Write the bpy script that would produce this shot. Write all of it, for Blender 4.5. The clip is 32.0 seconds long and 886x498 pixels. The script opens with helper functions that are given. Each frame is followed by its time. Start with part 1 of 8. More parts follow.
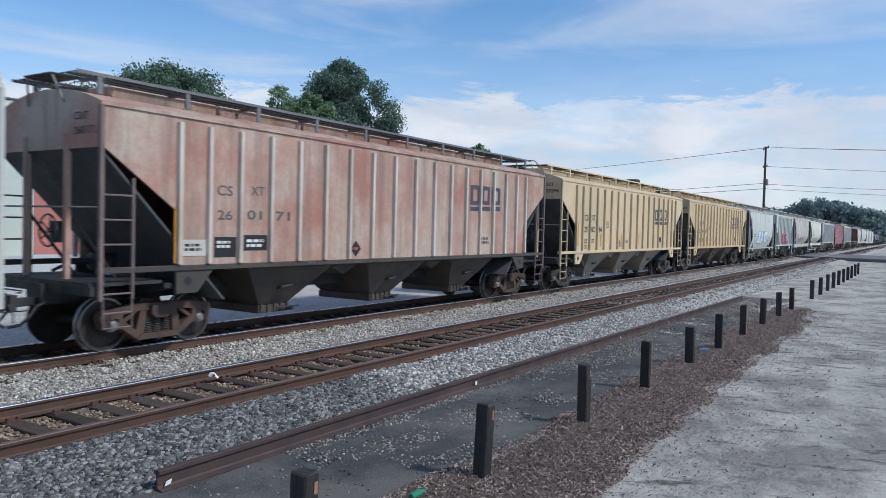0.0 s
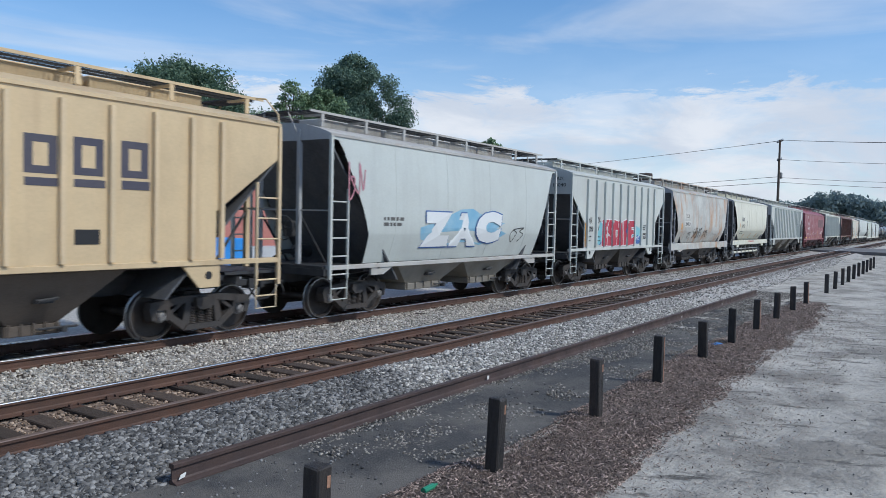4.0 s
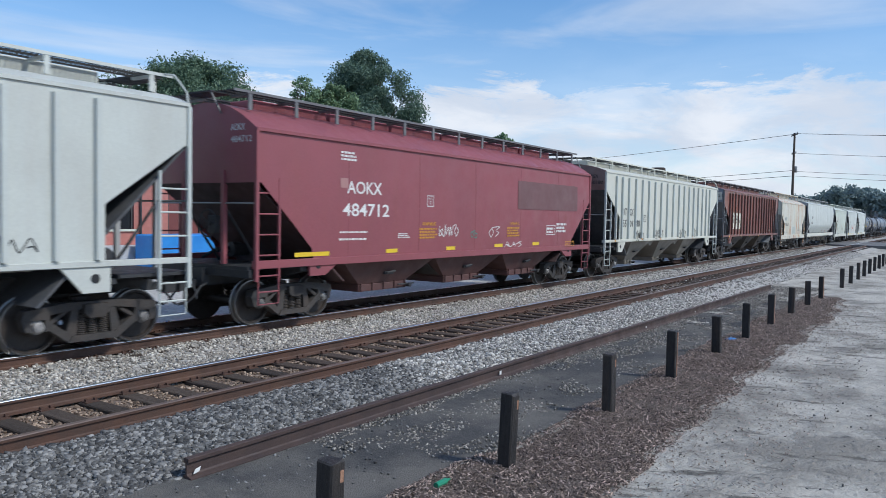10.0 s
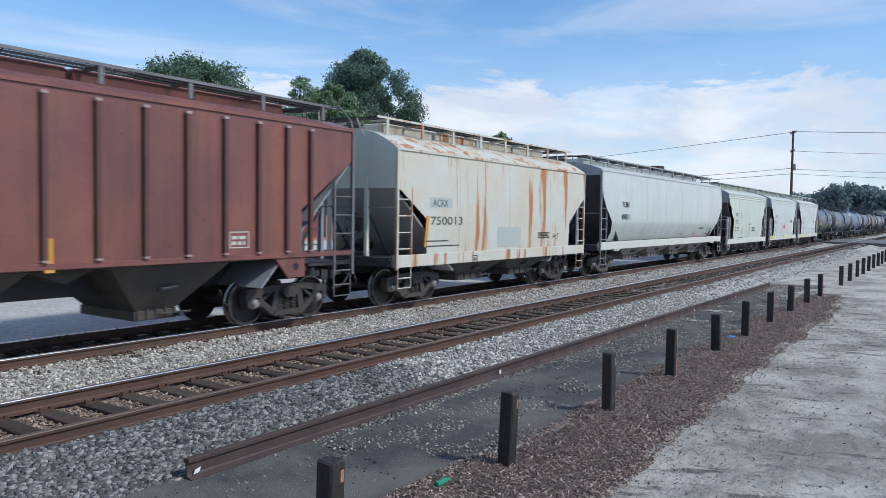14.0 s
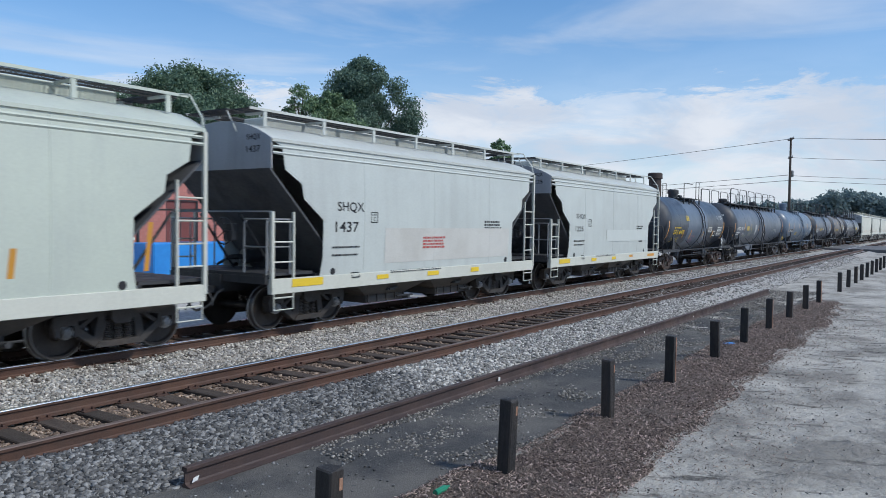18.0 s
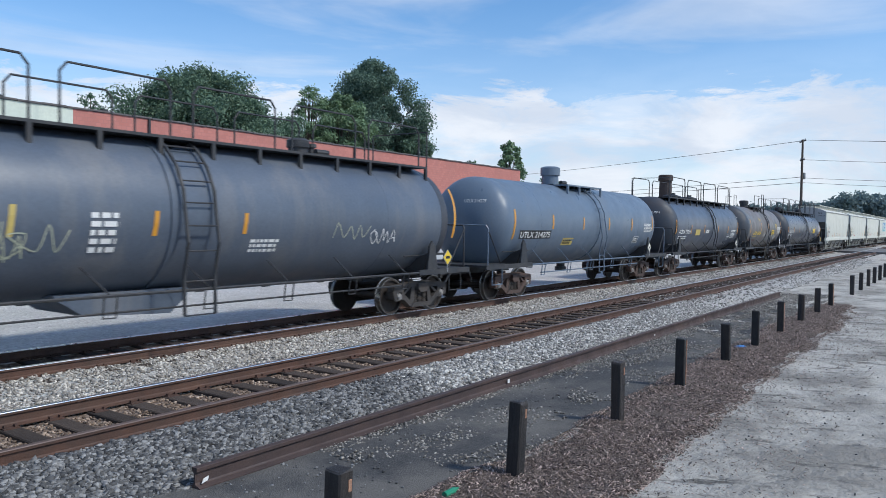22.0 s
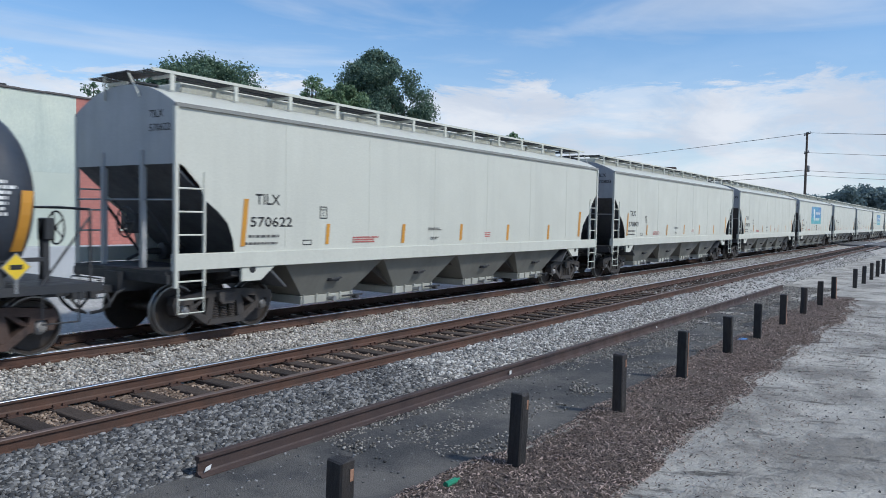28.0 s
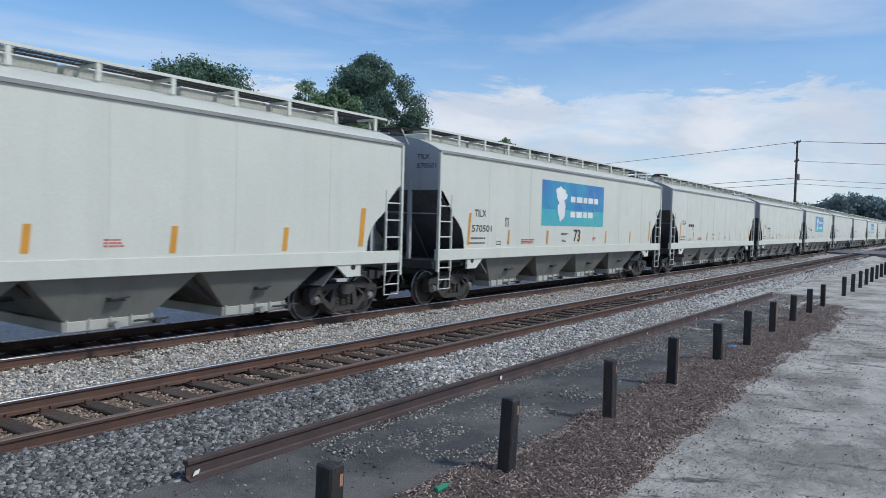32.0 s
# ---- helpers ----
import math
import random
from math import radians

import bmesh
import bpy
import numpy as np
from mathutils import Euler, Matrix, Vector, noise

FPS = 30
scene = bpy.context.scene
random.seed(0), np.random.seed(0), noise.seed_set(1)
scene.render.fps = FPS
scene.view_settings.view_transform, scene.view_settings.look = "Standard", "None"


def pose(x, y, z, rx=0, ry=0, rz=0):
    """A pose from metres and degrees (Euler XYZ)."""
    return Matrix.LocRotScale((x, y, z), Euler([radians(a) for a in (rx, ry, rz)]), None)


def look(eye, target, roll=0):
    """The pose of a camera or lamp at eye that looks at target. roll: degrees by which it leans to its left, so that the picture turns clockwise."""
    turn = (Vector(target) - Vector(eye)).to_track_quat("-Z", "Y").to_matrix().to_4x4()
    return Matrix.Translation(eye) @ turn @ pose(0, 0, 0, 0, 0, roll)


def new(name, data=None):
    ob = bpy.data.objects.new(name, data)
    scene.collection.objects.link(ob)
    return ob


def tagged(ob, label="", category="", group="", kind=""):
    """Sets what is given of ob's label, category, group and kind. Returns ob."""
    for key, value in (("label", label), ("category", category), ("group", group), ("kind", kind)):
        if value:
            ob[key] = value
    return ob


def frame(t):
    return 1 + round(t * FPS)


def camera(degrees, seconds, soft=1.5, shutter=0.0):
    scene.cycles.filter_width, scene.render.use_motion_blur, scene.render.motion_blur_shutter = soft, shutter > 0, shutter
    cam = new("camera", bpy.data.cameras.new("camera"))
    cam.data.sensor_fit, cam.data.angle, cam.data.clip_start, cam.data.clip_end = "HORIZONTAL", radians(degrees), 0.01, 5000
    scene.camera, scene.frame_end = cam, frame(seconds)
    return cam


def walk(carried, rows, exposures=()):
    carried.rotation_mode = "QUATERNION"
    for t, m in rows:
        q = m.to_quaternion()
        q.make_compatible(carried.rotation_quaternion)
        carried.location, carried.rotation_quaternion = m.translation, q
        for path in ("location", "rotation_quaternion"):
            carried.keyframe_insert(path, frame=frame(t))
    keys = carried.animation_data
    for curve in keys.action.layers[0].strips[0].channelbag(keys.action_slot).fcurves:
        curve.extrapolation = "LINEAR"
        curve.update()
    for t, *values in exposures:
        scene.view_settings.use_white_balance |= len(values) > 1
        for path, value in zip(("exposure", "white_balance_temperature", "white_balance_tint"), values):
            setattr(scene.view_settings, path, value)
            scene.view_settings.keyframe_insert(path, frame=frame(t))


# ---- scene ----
EYE = (0.0, 0.0, 2.266)
TRACK_B, TRACK_A = 8.344, 12.461     # centre lines of the empty track and of the train's track
GROUND = -0.35                       # yard level below the rail heads


def aim(turn, tilt, lean):
    """A pose at the eye: degrees from the track's direction, downwards, and of lean."""
    a, b = radians(turn), radians(tilt)
    way = Vector((math.cos(a) * math.cos(b), math.sin(a) * math.cos(b), -math.sin(b)))
    return look(EYE, Vector(EYE) + way * 10, lean)


cam = camera(61.96, 32.0, soft=0.6, shutter=0.15)
walk(cam, [
    (0, aim(32.699, 1.697, 1.431)), (0.5, aim(32.824, 1.709, 1.450)), (1, aim(32.902, 1.736, 1.484)),
    (1.5, aim(33.017, 1.785, 1.440)), (2, aim(33.146, 1.817, 1.449)), (2.5, aim(33.297, 1.852, 1.368)),
    (3, aim(33.442, 1.925, 1.366)), (3.5, aim(33.523, 2.041, 1.303)), (5.5, aim(33.830, 2.331, 1.301)),
    (6, aim(33.954, 2.408, 1.291)), (6.5, aim(34.078, 2.465, 1.259)), (7, aim(34.198, 2.477, 1.227)),
    (7.5, aim(34.322, 2.468, 1.236)), (8, aim(34.436, 2.450, 1.308)), (8.5, aim(34.528, 2.444, 1.265)),
    (9, aim(34.573, 2.461, 1.168)), (9.5, aim(34.574, 2.469, 1.135)), (10, aim(34.524, 2.518, 1.087)),
    (10.5, aim(34.519, 2.629, 1.066)), (11, aim(34.639, 2.726, 0.900)), (11.5, aim(34.861, 2.838, 0.775)),
    (12, aim(35.052, 2.890, 0.619)), (12.5, aim(35.074, 2.886, 0.598)), (13, aim(34.941, 2.825, 0.663)),
    (13.5, aim(34.676, 2.705, 0.739)), (14, aim(34.463, 2.570, 0.841)), (14.5, aim(34.347, 2.456, 0.877)),
    (16.5, aim(34.346, 2.103, 0.762)), (17, aim(34.340, 2.064, 0.711)), (17.5, aim(34.337, 2.038, 0.678)),
    (18, aim(34.369, 2.015, 0.732)), (18.5, aim(34.392, 1.988, 0.718)), (19, aim(34.421, 1.978, 0.698)),
    (19.5, aim(34.513, 1.950, 0.652)), (20, aim(34.627, 1.904, 0.633)), (20.5, aim(34.734, 1.832, 0.591)),
    (21, aim(34.862, 1.791, 0.637)), (21.5, aim(34.992, 1.810, 0.690)), (22, aim(35.113, 1.883, 0.831)),
    (22.5, aim(35.196, 1.975, 0.891)), (23, aim(35.288, 2.030, 0.923)), (23.5, aim(35.384, 2.086, 0.971)),
    (24, aim(35.462, 2.134, 0.978)), (24.5, aim(35.506, 2.205, 0.970)), (25, aim(35.537, 2.302, 0.997)),
    (25.5, aim(35.536, 2.407, 1.003)), (27.5, aim(35.313, 2.577, 1.066)), (28, aim(35.302, 2.571, 1.129)),
    (28.5, aim(35.300, 2.508, 1.144)), (29, aim(35.276, 2.430, 1.237)), (29.5, aim(35.212, 2.357, 1.250)),
    (30, aim(35.096, 2.269, 1.219)), (30.5, aim(34.977, 2.224, 1.204)), (31, aim(34.864, 2.216, 1.320)),
    (31.5, aim(34.762, 2.254, 1.467)), (32, aim(34.665, 2.178, 1.604)),
], exposures=[(0, 0.05, 6100, 8), (9, 0.05, 6100, 8), (10.5, 0.16, 6100, 8), (14, 0.18, 6100, 8), (16.5, 0.03, 6100, 8), (20, 0.06, 6100, 8), (21, 0.19, 6100, 8), (25, 0.19, 6100, 8), (27, 0.08, 6100, 8), (32, 0.0, 6100, 8)])

# ---- world and sun ----
SUN_AZ, SUN_EL = radians(-78), radians(46)      # the way to the sun, from +x towards +y
world = bpy.data.worlds.new("sky")
scene.world = world
world.use_nodes = True
wn, wl = world.node_tree.nodes, world.node_tree.links
wn.clear()


def wnode(kind, **props):
    n = wn.new(kind)
    for k, v in props.items():
        if k == "op":
            n.operation = v
        elif k == "vals":
            for i, x in enumerate(v):
                if x is not None:
                    n.inputs[i].default_value = x
    return n


sky = wn.new("ShaderNodeTexSky")
sky.sky_type, sky.sun_disc = "NISHITA", False
sky.sun_elevation, sky.sun_rotation = SUN_EL, radians(90) - SUN_AZ
sky.air_density, sky.dust_density, sky.ozone_density = 1.0, 0.4, 3.0
co = wn.new("ShaderNodeTexCoord")
sep = wn.new("ShaderNodeSeparateXYZ")
wl.new(co.outputs["Generated"], sep.inputs[0])
flat = wn.new("ShaderNodeCombineXYZ")
wl.new(sep.outputs[0], flat.inputs[0]), wl.new(sep.outputs[1], flat.inputs[1]), wl.new(sep.outputs[2], flat.inputs[2])


def wnoise(scale, detail, rough, stretch=(1, 1, 1), shift=(0, 0, 0), turn=0.0, distort=0.0):
    m = wn.new("ShaderNodeMapping")
    m.inputs["Scale"].default_value, m.inputs["Location"].default_value = stretch, shift
    m.inputs["Rotation"].default_value = (0, 0, turn)
    wl.new(flat.outputs[0], m.inputs[0])
    n = wn.new("ShaderNodeTexNoise")
    n.inputs["Scale"].default_value, n.inputs["Detail"].default_value = scale, detail
    n.inputs["Roughness"].default_value, n.inputs["Distortion"].default_value = rough, distort
    wl.new(m.outputs[0], n.inputs["Vector"])
    return n.outputs[0]


def wramp(src, a, b, lo=0.0, hi=1.0):
    r = wn.new("ShaderNodeMapRange")
    r.interpolation_type = "SMOOTHSTEP"
    for i, v in enumerate((a, b, lo, hi)):
        r.inputs[1 + i].default_value = v
    wl.new(src, r.inputs[0])
    return r.outputs[0]


def wmath(op, a, b):
    n = wnode("ShaderNodeMath", op=op)
    for i, v in enumerate((a, b)):
        if isinstance(v, (int, float)):
            n.inputs[i].default_value = v
        else:
            wl.new(v, n.inputs[i])
    n.use_clamp = True
    return n.outputs[0]


# a smooth bright cloud bank low over the horizon with a ragged upper edge, and thin streaks above it
edge = wnoise(6.0, 12, 0.66, (1, 1, 4.0), (0.31, 0.17, 0.1), distort=0.5)
broad = wnoise(2.2, 3, 0.5, (1, 1, 2.0), (1.7, 0.4, 0.0))
height = wmath("ADD", sep.outputs[2], wmath("SUBTRACT", wmath("MULTIPLY", edge, 0.15), wmath("MULTIPLY", broad, 0.05)))
bank = wramp(height, 0.208, 0.232, 0.95, 0.0)
haze = wramp(sep.outputs[2], 0.0, 0.30, 0.62, 0.0)
wisps = wramp(wnoise(2.6, 6, 0.55, (0.5, 0.5, 4.0), (5.2, 0.3, 0.6), 0.0, 0.6), 0.43, 0.70, 0.0, 0.5)
dapple = wramp(wnoise(7.0, 10, 0.62, (1, 1, 3.0), (1.2, 4.4, 0), 0.0, 0.4), 0.36, 0.60, 0.62, 1.0)
cloud = wmath("MAXIMUM", wmath("MULTIPLY", bank, dapple), wmath("MAXIMUM", haze, wisps))
blue = wn.new("ShaderNodeMix")
blue.data_type = "RGBA"
blue.blend_type = "MULTIPLY"
blue.inputs[0].default_value = 1.0
wl.new(sky.outputs[0], blue.inputs[6])
blue.inputs[7].default_value = (0.128 * 0.80, 0.128, 0.128 * 1.12, 1)
mixc = wn.new("ShaderNodeMix")
mixc.data_type = "RGBA"
wl.new(cloud, mixc.inputs[0])
wl.new(blue.outputs[2], mixc.inputs[6])
grey = wn.new("ShaderNodeMix")
grey.data_type = "RGBA"
wl.new(wramp(wnoise(4.5, 8, 0.58, (1, 1, 3.4), (7.3, 1.4, 0.2), 0.0, 0.5), 0.36, 0.62), grey.inputs[0])
grey.inputs[6].default_value = (0.62, 0.652, 0.725, 1)
grey.inputs[7].default_value = (0.80, 0.798, 0.825, 1)
wl.new(grey.outputs[2], mixc.inputs[7])
bg = wn.new("ShaderNodeBackground")
bg.inputs[1].default_value = 1.0
wl.new(mixc.outputs[2], bg.inputs[0])
wout = wn.new("ShaderNodeOutputWorld")
wl.new(bg.outputs[0], wout.inputs[0])

sun = new("sun", bpy.data.lights.new("sun", "SUN"))
sun.data.energy, sun.data.angle, sun.data.color = 2.75, radians(6), (1.0, 0.935, 0.83)
sun.matrix_world = look((0, 0, 60), Vector((0, 0, 60)) - Vector((math.cos(SUN_AZ) * math.cos(SUN_EL), math.sin(SUN_AZ) * math.cos(SUN_EL), math.sin(SUN_EL))))

# ---- materials ----
MATS = {}


def surface(name, base, rough=0.6, metal=0.0, second=None, patch=0.5, patch_scale=0.8, streak=None, streak_amount=0.0,
            streak_scale=2.2, grain=0.12, grain_scale=45.0, bump=0.15, bump_scale=30.0, piece=0.0, stretch=(1, 1, 1), gloss_var=0.15,
            streak_stretch=(1, 1, 0.07), streak_range=(0.50, 0.70)):
    """A procedural surface: base colour, broad patches of a second colour, long streaks of a third, fine grain, relief."""
    if name in MATS:
        return MATS[name]
    m = bpy.data.materials.new(name)
    m.use_nodes = True
    n, l = m.node_tree.nodes, m.node_tree.links
    b = n["Principled BSDF"]
    tc, info = n.new("ShaderNodeTexCoord"), n.new("ShaderNodeObjectInfo")
    sh = n.new("ShaderNodeVectorMath")
    sh.operation = "MULTIPLY_ADD"
    sh.inputs[0].default_value = (37.0, 19.0, 53.0)
    l.new(info.outputs["Random"], sh.inputs[1])
    l.new(tc.outputs["Object"], sh.inputs[2])

    def noise_of(scale, detail=4, rough_=0.6, st=(1, 1, 1)):
        mp = n.new("ShaderNodeMapping")
        mp.inputs["Scale"].default_value = st
        l.new(sh.outputs[0], mp.inputs[0])
        t = n.new("ShaderNodeTexNoise")
        t.inputs["Scale"].default_value, t.inputs["Detail"].default_value, t.inputs["Roughness"].default_value = scale, detail, rough_
        l.new(mp.outputs[0], t.inputs["Vector"])
        return t.outputs[0]

    def ramp(src, a, c, lo, hi):
        r = n.new("ShaderNodeMapRange")
        for i, v in enumerate((a, c, lo, hi)):
            r.inputs[1 + i].default_value = v
        l.new(src, r.inputs[0])
        return r.outputs[0]

    def mix(fac, a, c, mode="MIX"):
        x = n.new("ShaderNodeMix")
        x.data_type, x.blend_type = "RGBA", mode
        for i, v in ((0, fac), (6, a), (7, c)):
            if hasattr(v, "links"):
                l.new(v, x.inputs[i])
            elif i == 0:
                x.inputs[0].default_value = v
            else:
                x.inputs[i].default_value = (*v, 1)
        return x.outputs[2]

    colour = base
    if second:
        colour = mix(ramp(noise_of(patch_scale, 6, 0.62, stretch), 0.38, 0.66, 0.0, patch), colour, second)
    if streak:
        colour = mix(ramp(noise_of(streak_scale, 5, 0.65, streak_stretch), streak_range[0], streak_range[1], 0.0, streak_amount), colour, streak)
    g = ramp(noise_of(grain_scale, 4, 0.7, stretch), 0.25, 0.75, 1 - grain * 1.5, 1 + grain)
    comb = n.new("ShaderNodeCombineXYZ")
    for i in range(3):
        l.new(g, comb.inputs[i])
    colour = mix(1.0, colour, comb.outputs[0], "MULTIPLY")
    if piece:
        pv = ramp(info.outputs["Random"], 0.0, 1.0, 1 - piece, 1 + piece)
        c2 = n.new("ShaderNodeCombineXYZ")
        for i in range(3):
            l.new(pv, c2.inputs[i])
        colour = mix(1.0, colour, c2.outputs[0], "MULTIPLY")
    l.new(colour, b.inputs["Base Color"])
    b.inputs["Metallic"].default_value = metal
    l.new(ramp(noise_of(patch_scale * 3, 4, 0.6, stretch), 0.3, 0.7, max(0.05, rough - gloss_var), min(1, rough + gloss_var)), b.inputs["Roughness"])
    if bump:
        bp = n.new("ShaderNodeBump")
        bp.inputs["Strength"].default_value, bp.inputs["Distance"].default_value = bump, 0.02
        l.new(noise_of(bump_scale, 5, 0.65, stretch), bp.inputs["Height"])
        l.new(bp.outputs[0], b.inputs["Normal"])
    MATS[name] = m
    return m


def speckled(name, colours, scale=30.0, rough=0.9, bump=0.6, big=None, big_scale=0.7, big_amount=0.6, stretch=(1, 1, 1), dents=0.0):
    """Loose ground: cells of several colours with relief, and broad stains."""
    m = bpy.data.materials.new(name)
    m.use_nodes = True
    n, l = m.node_tree.nodes, m.node_tree.links
    b = n["Principled BSDF"]
    tc = n.new("ShaderNodeTexCoord")
    vo = n.new("ShaderNodeTexVoronoi")
    vo.inputs["Scale"].default_value = scale
    l.new(tc.outputs["Object"], vo.inputs["Vector"])
    sp = n.new("ShaderNodeSeparateColor")
    l.new(vo.outputs["Color"], sp.inputs[0])
    rp = n.new("ShaderNodeValToRGB")
    rp.color_ramp.elements[0].color, rp.color_ramp.elements[1].color = (*colours[0], 1), (*colours[-1], 1)
    for i, c in enumerate(colours[1:-1]):
        e = rp.color_ramp.elements.new((i + 1) / (len(colours) - 1))
        e.color = (*c, 1)
    l.new(sp.outputs[0], rp.inputs[0])
    col = rp.outputs[0]
    if big:
        nz = n.new("ShaderNodeTexNoise")
        nz.inputs["Scale"].default_value, nz.inputs["Detail"].default_value, nz.inputs["Roughness"].default_value = big_scale, 7, 0.65
        mp = n.new("ShaderNodeMapping")
        mp.inputs["Scale"].default_value, mp.inputs["Rotation"].default_value = stretch, (0, 0, radians(-8))
        l.new(tc.outputs["Object"], mp.inputs[0])
        l.new(mp.outputs[0], nz.inputs["Vector"])
        r = n.new("ShaderNodeMapRange")
        for i, v in enumerate((0.42, 0.62, 0.0, big_amount)):
            r.inputs[1 + i].default_value = v
        l.new(nz.outputs[0], r.inputs[0])
        x = n.new("ShaderNodeMix")
        x.data_type = "RGBA"
        l.new(r.outputs[0], x.inputs[0])
        l.new(col, x.inputs[6])
        x.inputs[7].default_value = (*big, 1)
        col = x.outputs[2]
    l.new(col, b.inputs["Base Color"])
    b.inputs["Roughness"].default_value = rough
    bp = n.new("ShaderNodeBump")
    bp.inputs["Strength"].default_value, bp.inputs["Distance"].default_value = bump, 0.03
    l.new(vo.outputs["Distance"], bp.inputs["Height"])
    if dents and big:
        m3 = n.new("ShaderNodeMapping")
        m3.vector_type = "TEXTURE"
        m3.inputs["Scale"].default_value, m3.inputs["Rotation"].default_value = (0.75, 0.27, 1), (0, 0, radians(112))
        l.new(tc.outputs["Object"], m3.inputs[0])
        n3 = n.new("ShaderNodeTexNoise")
        n3.inputs["Scale"].default_value, n3.inputs["Detail"].default_value, n3.inputs["Roughness"].default_value = 1.0, 8, 0.68
        l.new(m3.outputs[0], n3.inputs["Vector"])
        # Hollows of the dents are darkened in the colour too, as shade.
        r3 = n.new("ShaderNodeMapRange")
        for i, v in enumerate((0.36, 0.445, 1.0, 0.0)):
            r3.inputs[1 + i].default_value = v
        l.new(n3.outputs[0], r3.inputs[0])
        x3 = n.new("ShaderNodeMix")
        x3.data_type = "RGBA"
        l.new(r3.outputs[0], x3.inputs[0]), l.new(col, x3.inputs[6])
        x3.inputs[7].default_value = (*[v * 0.62 for v in big], 1)
        l.new(x3.outputs[2], b.inputs["Base Color"])
        b3 = n.new("ShaderNodeBump")
        b3.inputs["Strength"].default_value, b3.inputs["Distance"].default_value = dents, 0.06
        l.new(n3.outputs[0], b3.inputs["Height"])
        b2 = n.new("ShaderNodeBump")
        b2.inputs["Strength"].default_value, b2.inputs["Distance"].default_value = dents, 0.10
        l.new(nz.outputs[0], b2.inputs["Height"])
        l.new(b3.outputs[0], b2.inputs["Normal"])
        l.new(b2.outputs[0], bp.inputs["Normal"])
    l.new(bp.outputs[0], b.inputs["Normal"])
    MATS[name] = m
    return m


def paint(name, base, dirt=(0.10, 0.09, 0.08), amount=0.35, rust=(0.22, 0.085, 0.035), rusty=0.0, rough=0.5, patch_scale=0.55, streak_scale=2.2):
    # clean cars still carry thin rain streaks of their own dirt
    return surface(name, base, rough, 0.0, dirt, amount, patch_scale, rust if rusty else dirt, rusty or 0.45, streak_scale, 0.06, 25, 0.10, 2.6)


STEEL_RUST = surface("rusted_rail_steel", (0.105, 0.053, 0.036), 0.7, 0.1, (0.052, 0.036, 0.030), 0.7, 1.5, (0.13, 0.072, 0.047), 0.6, 1.0, 0.25, 60, 0.3, 60)
RAIL_TOP = surface("worn_rail_head", (0.80, 0.80, 0.79), 0.30, 1.0, (0.7, 0.67, 0.65), 0.3, 2.0, grain=0.1, bump=0.02, gloss_var=0.06)
RAIL_DULL = surface("dull_rail_head", (0.16, 0.115, 0.10), 0.5, 0.3, (0.1, 0.07, 0.06), 0.5, 2.0, grain=0.1, bump=0.05)
TIE_WOOD = surface("weathered_tie_wood", (0.050, 0.036, 0.029), 0.9, 0, (0.090, 0.066, 0.050), 0.6, 2.0, grain=0.35, grain_scale=30, bump=0.6, bump_scale=25, piece=0.35, stretch=(6, 1, 6))
POST_WOOD = surface("creosoted_post_wood", (0.018, 0.017, 0.018), 0.6, 0, (0.05, 0.04, 0.034), 0.5, 2.5, (0.13, 0.08, 0.05), 0.25, 3.0, 0.35, 30, 0.6, 22, 0.3, (4, 4, 1))
POST_RAW = surface("bare_split_wood", (0.42, 0.23, 0.15), 0.9, 0, (0.10, 0.07, 0.05), 0.8, 4.0, grain=0.3, bump=0.5)
BLACK_STEEL = surface("grimy_black_steel", (0.034, 0.037, 0.043), 0.6, 0.1, (0.068, 0.063, 0.060), 0.6, 1.6, grain=0.25, bump=0.2)
TRUCK_STEEL = surface("dusty_cast_steel", (0.046, 0.043, 0.042), 0.75, 0.1, (0.072, 0.055, 0.045), 0.6, 2.2, grain=0.25, bump=0.3, piece=0.25)
TRUCK_BROWN = surface("rust_brown_cast_steel", (0.09, 0.056, 0.045), 0.8, 0.1, (0.036, 0.03, 0.028), 0.6, 2.2, grain=0.25, bump=0.3, piece=0.2)
TRUCK_PALE = surface("pale_dusty_cast_steel", (0.115, 0.112, 0.108), 0.8, 0.1, (0.05, 0.045, 0.042), 0.6, 2.2, grain=0.25, bump=0.3, piece=0.2)
WHEEL_STEEL = surface("rolled_wheel_steel", (0.055, 0.044, 0.038), 0.6, 0.3, (0.03, 0.026, 0.025), 0.7, 2.5, grain=0.2, bump=0.15)
CAP_STEEL = surface("pale_bearing_caps", (0.26, 0.255, 0.25), 0.6, 0.2, (0.12, 0.10, 0.09), 0.6, 3.0, grain=0.2, bump=0.1, piece=0.4)
WHEEL_RIM = surface("bright_wheel_rim", (0.24, 0.235, 0.23), 0.35, 0.9, grain=0.1, bump=0.05)
GALV = surface("galvanised_steel", (0.34, 0.35, 0.36), 0.5, 0.5, (0.24, 0.23, 0.22), 0.5, 1.0, grain=0.12, bump=0.08)
DARK_GRATE = surface("dark_walkway_grating", (0.045, 0.047, 0.05), 0.7, 0.3, (0.09, 0.085, 0.08), 0.5, 1.5, grain=0.3, bump=0.3)
SPRING = surface("spring_steel", (0.10, 0.085, 0.075), 0.6, 0.4, grain=0.3, bump=0.1)
INK = surface("black_stencil_paint", (0.018, 0.018, 0.02), 0.6, grain=0.1, bump=0)
INK_SOFT = surface("faded_stencil_paint", (0.11, 0.105, 0.10), 0.65, grain=0.2, bump=0)
WHITE = surface("white_stencil_paint", (0.75, 0.75, 0.73), 0.6, second=(0.5, 0.48, 0.45), patch=0.4, grain=0.1, bump=0)
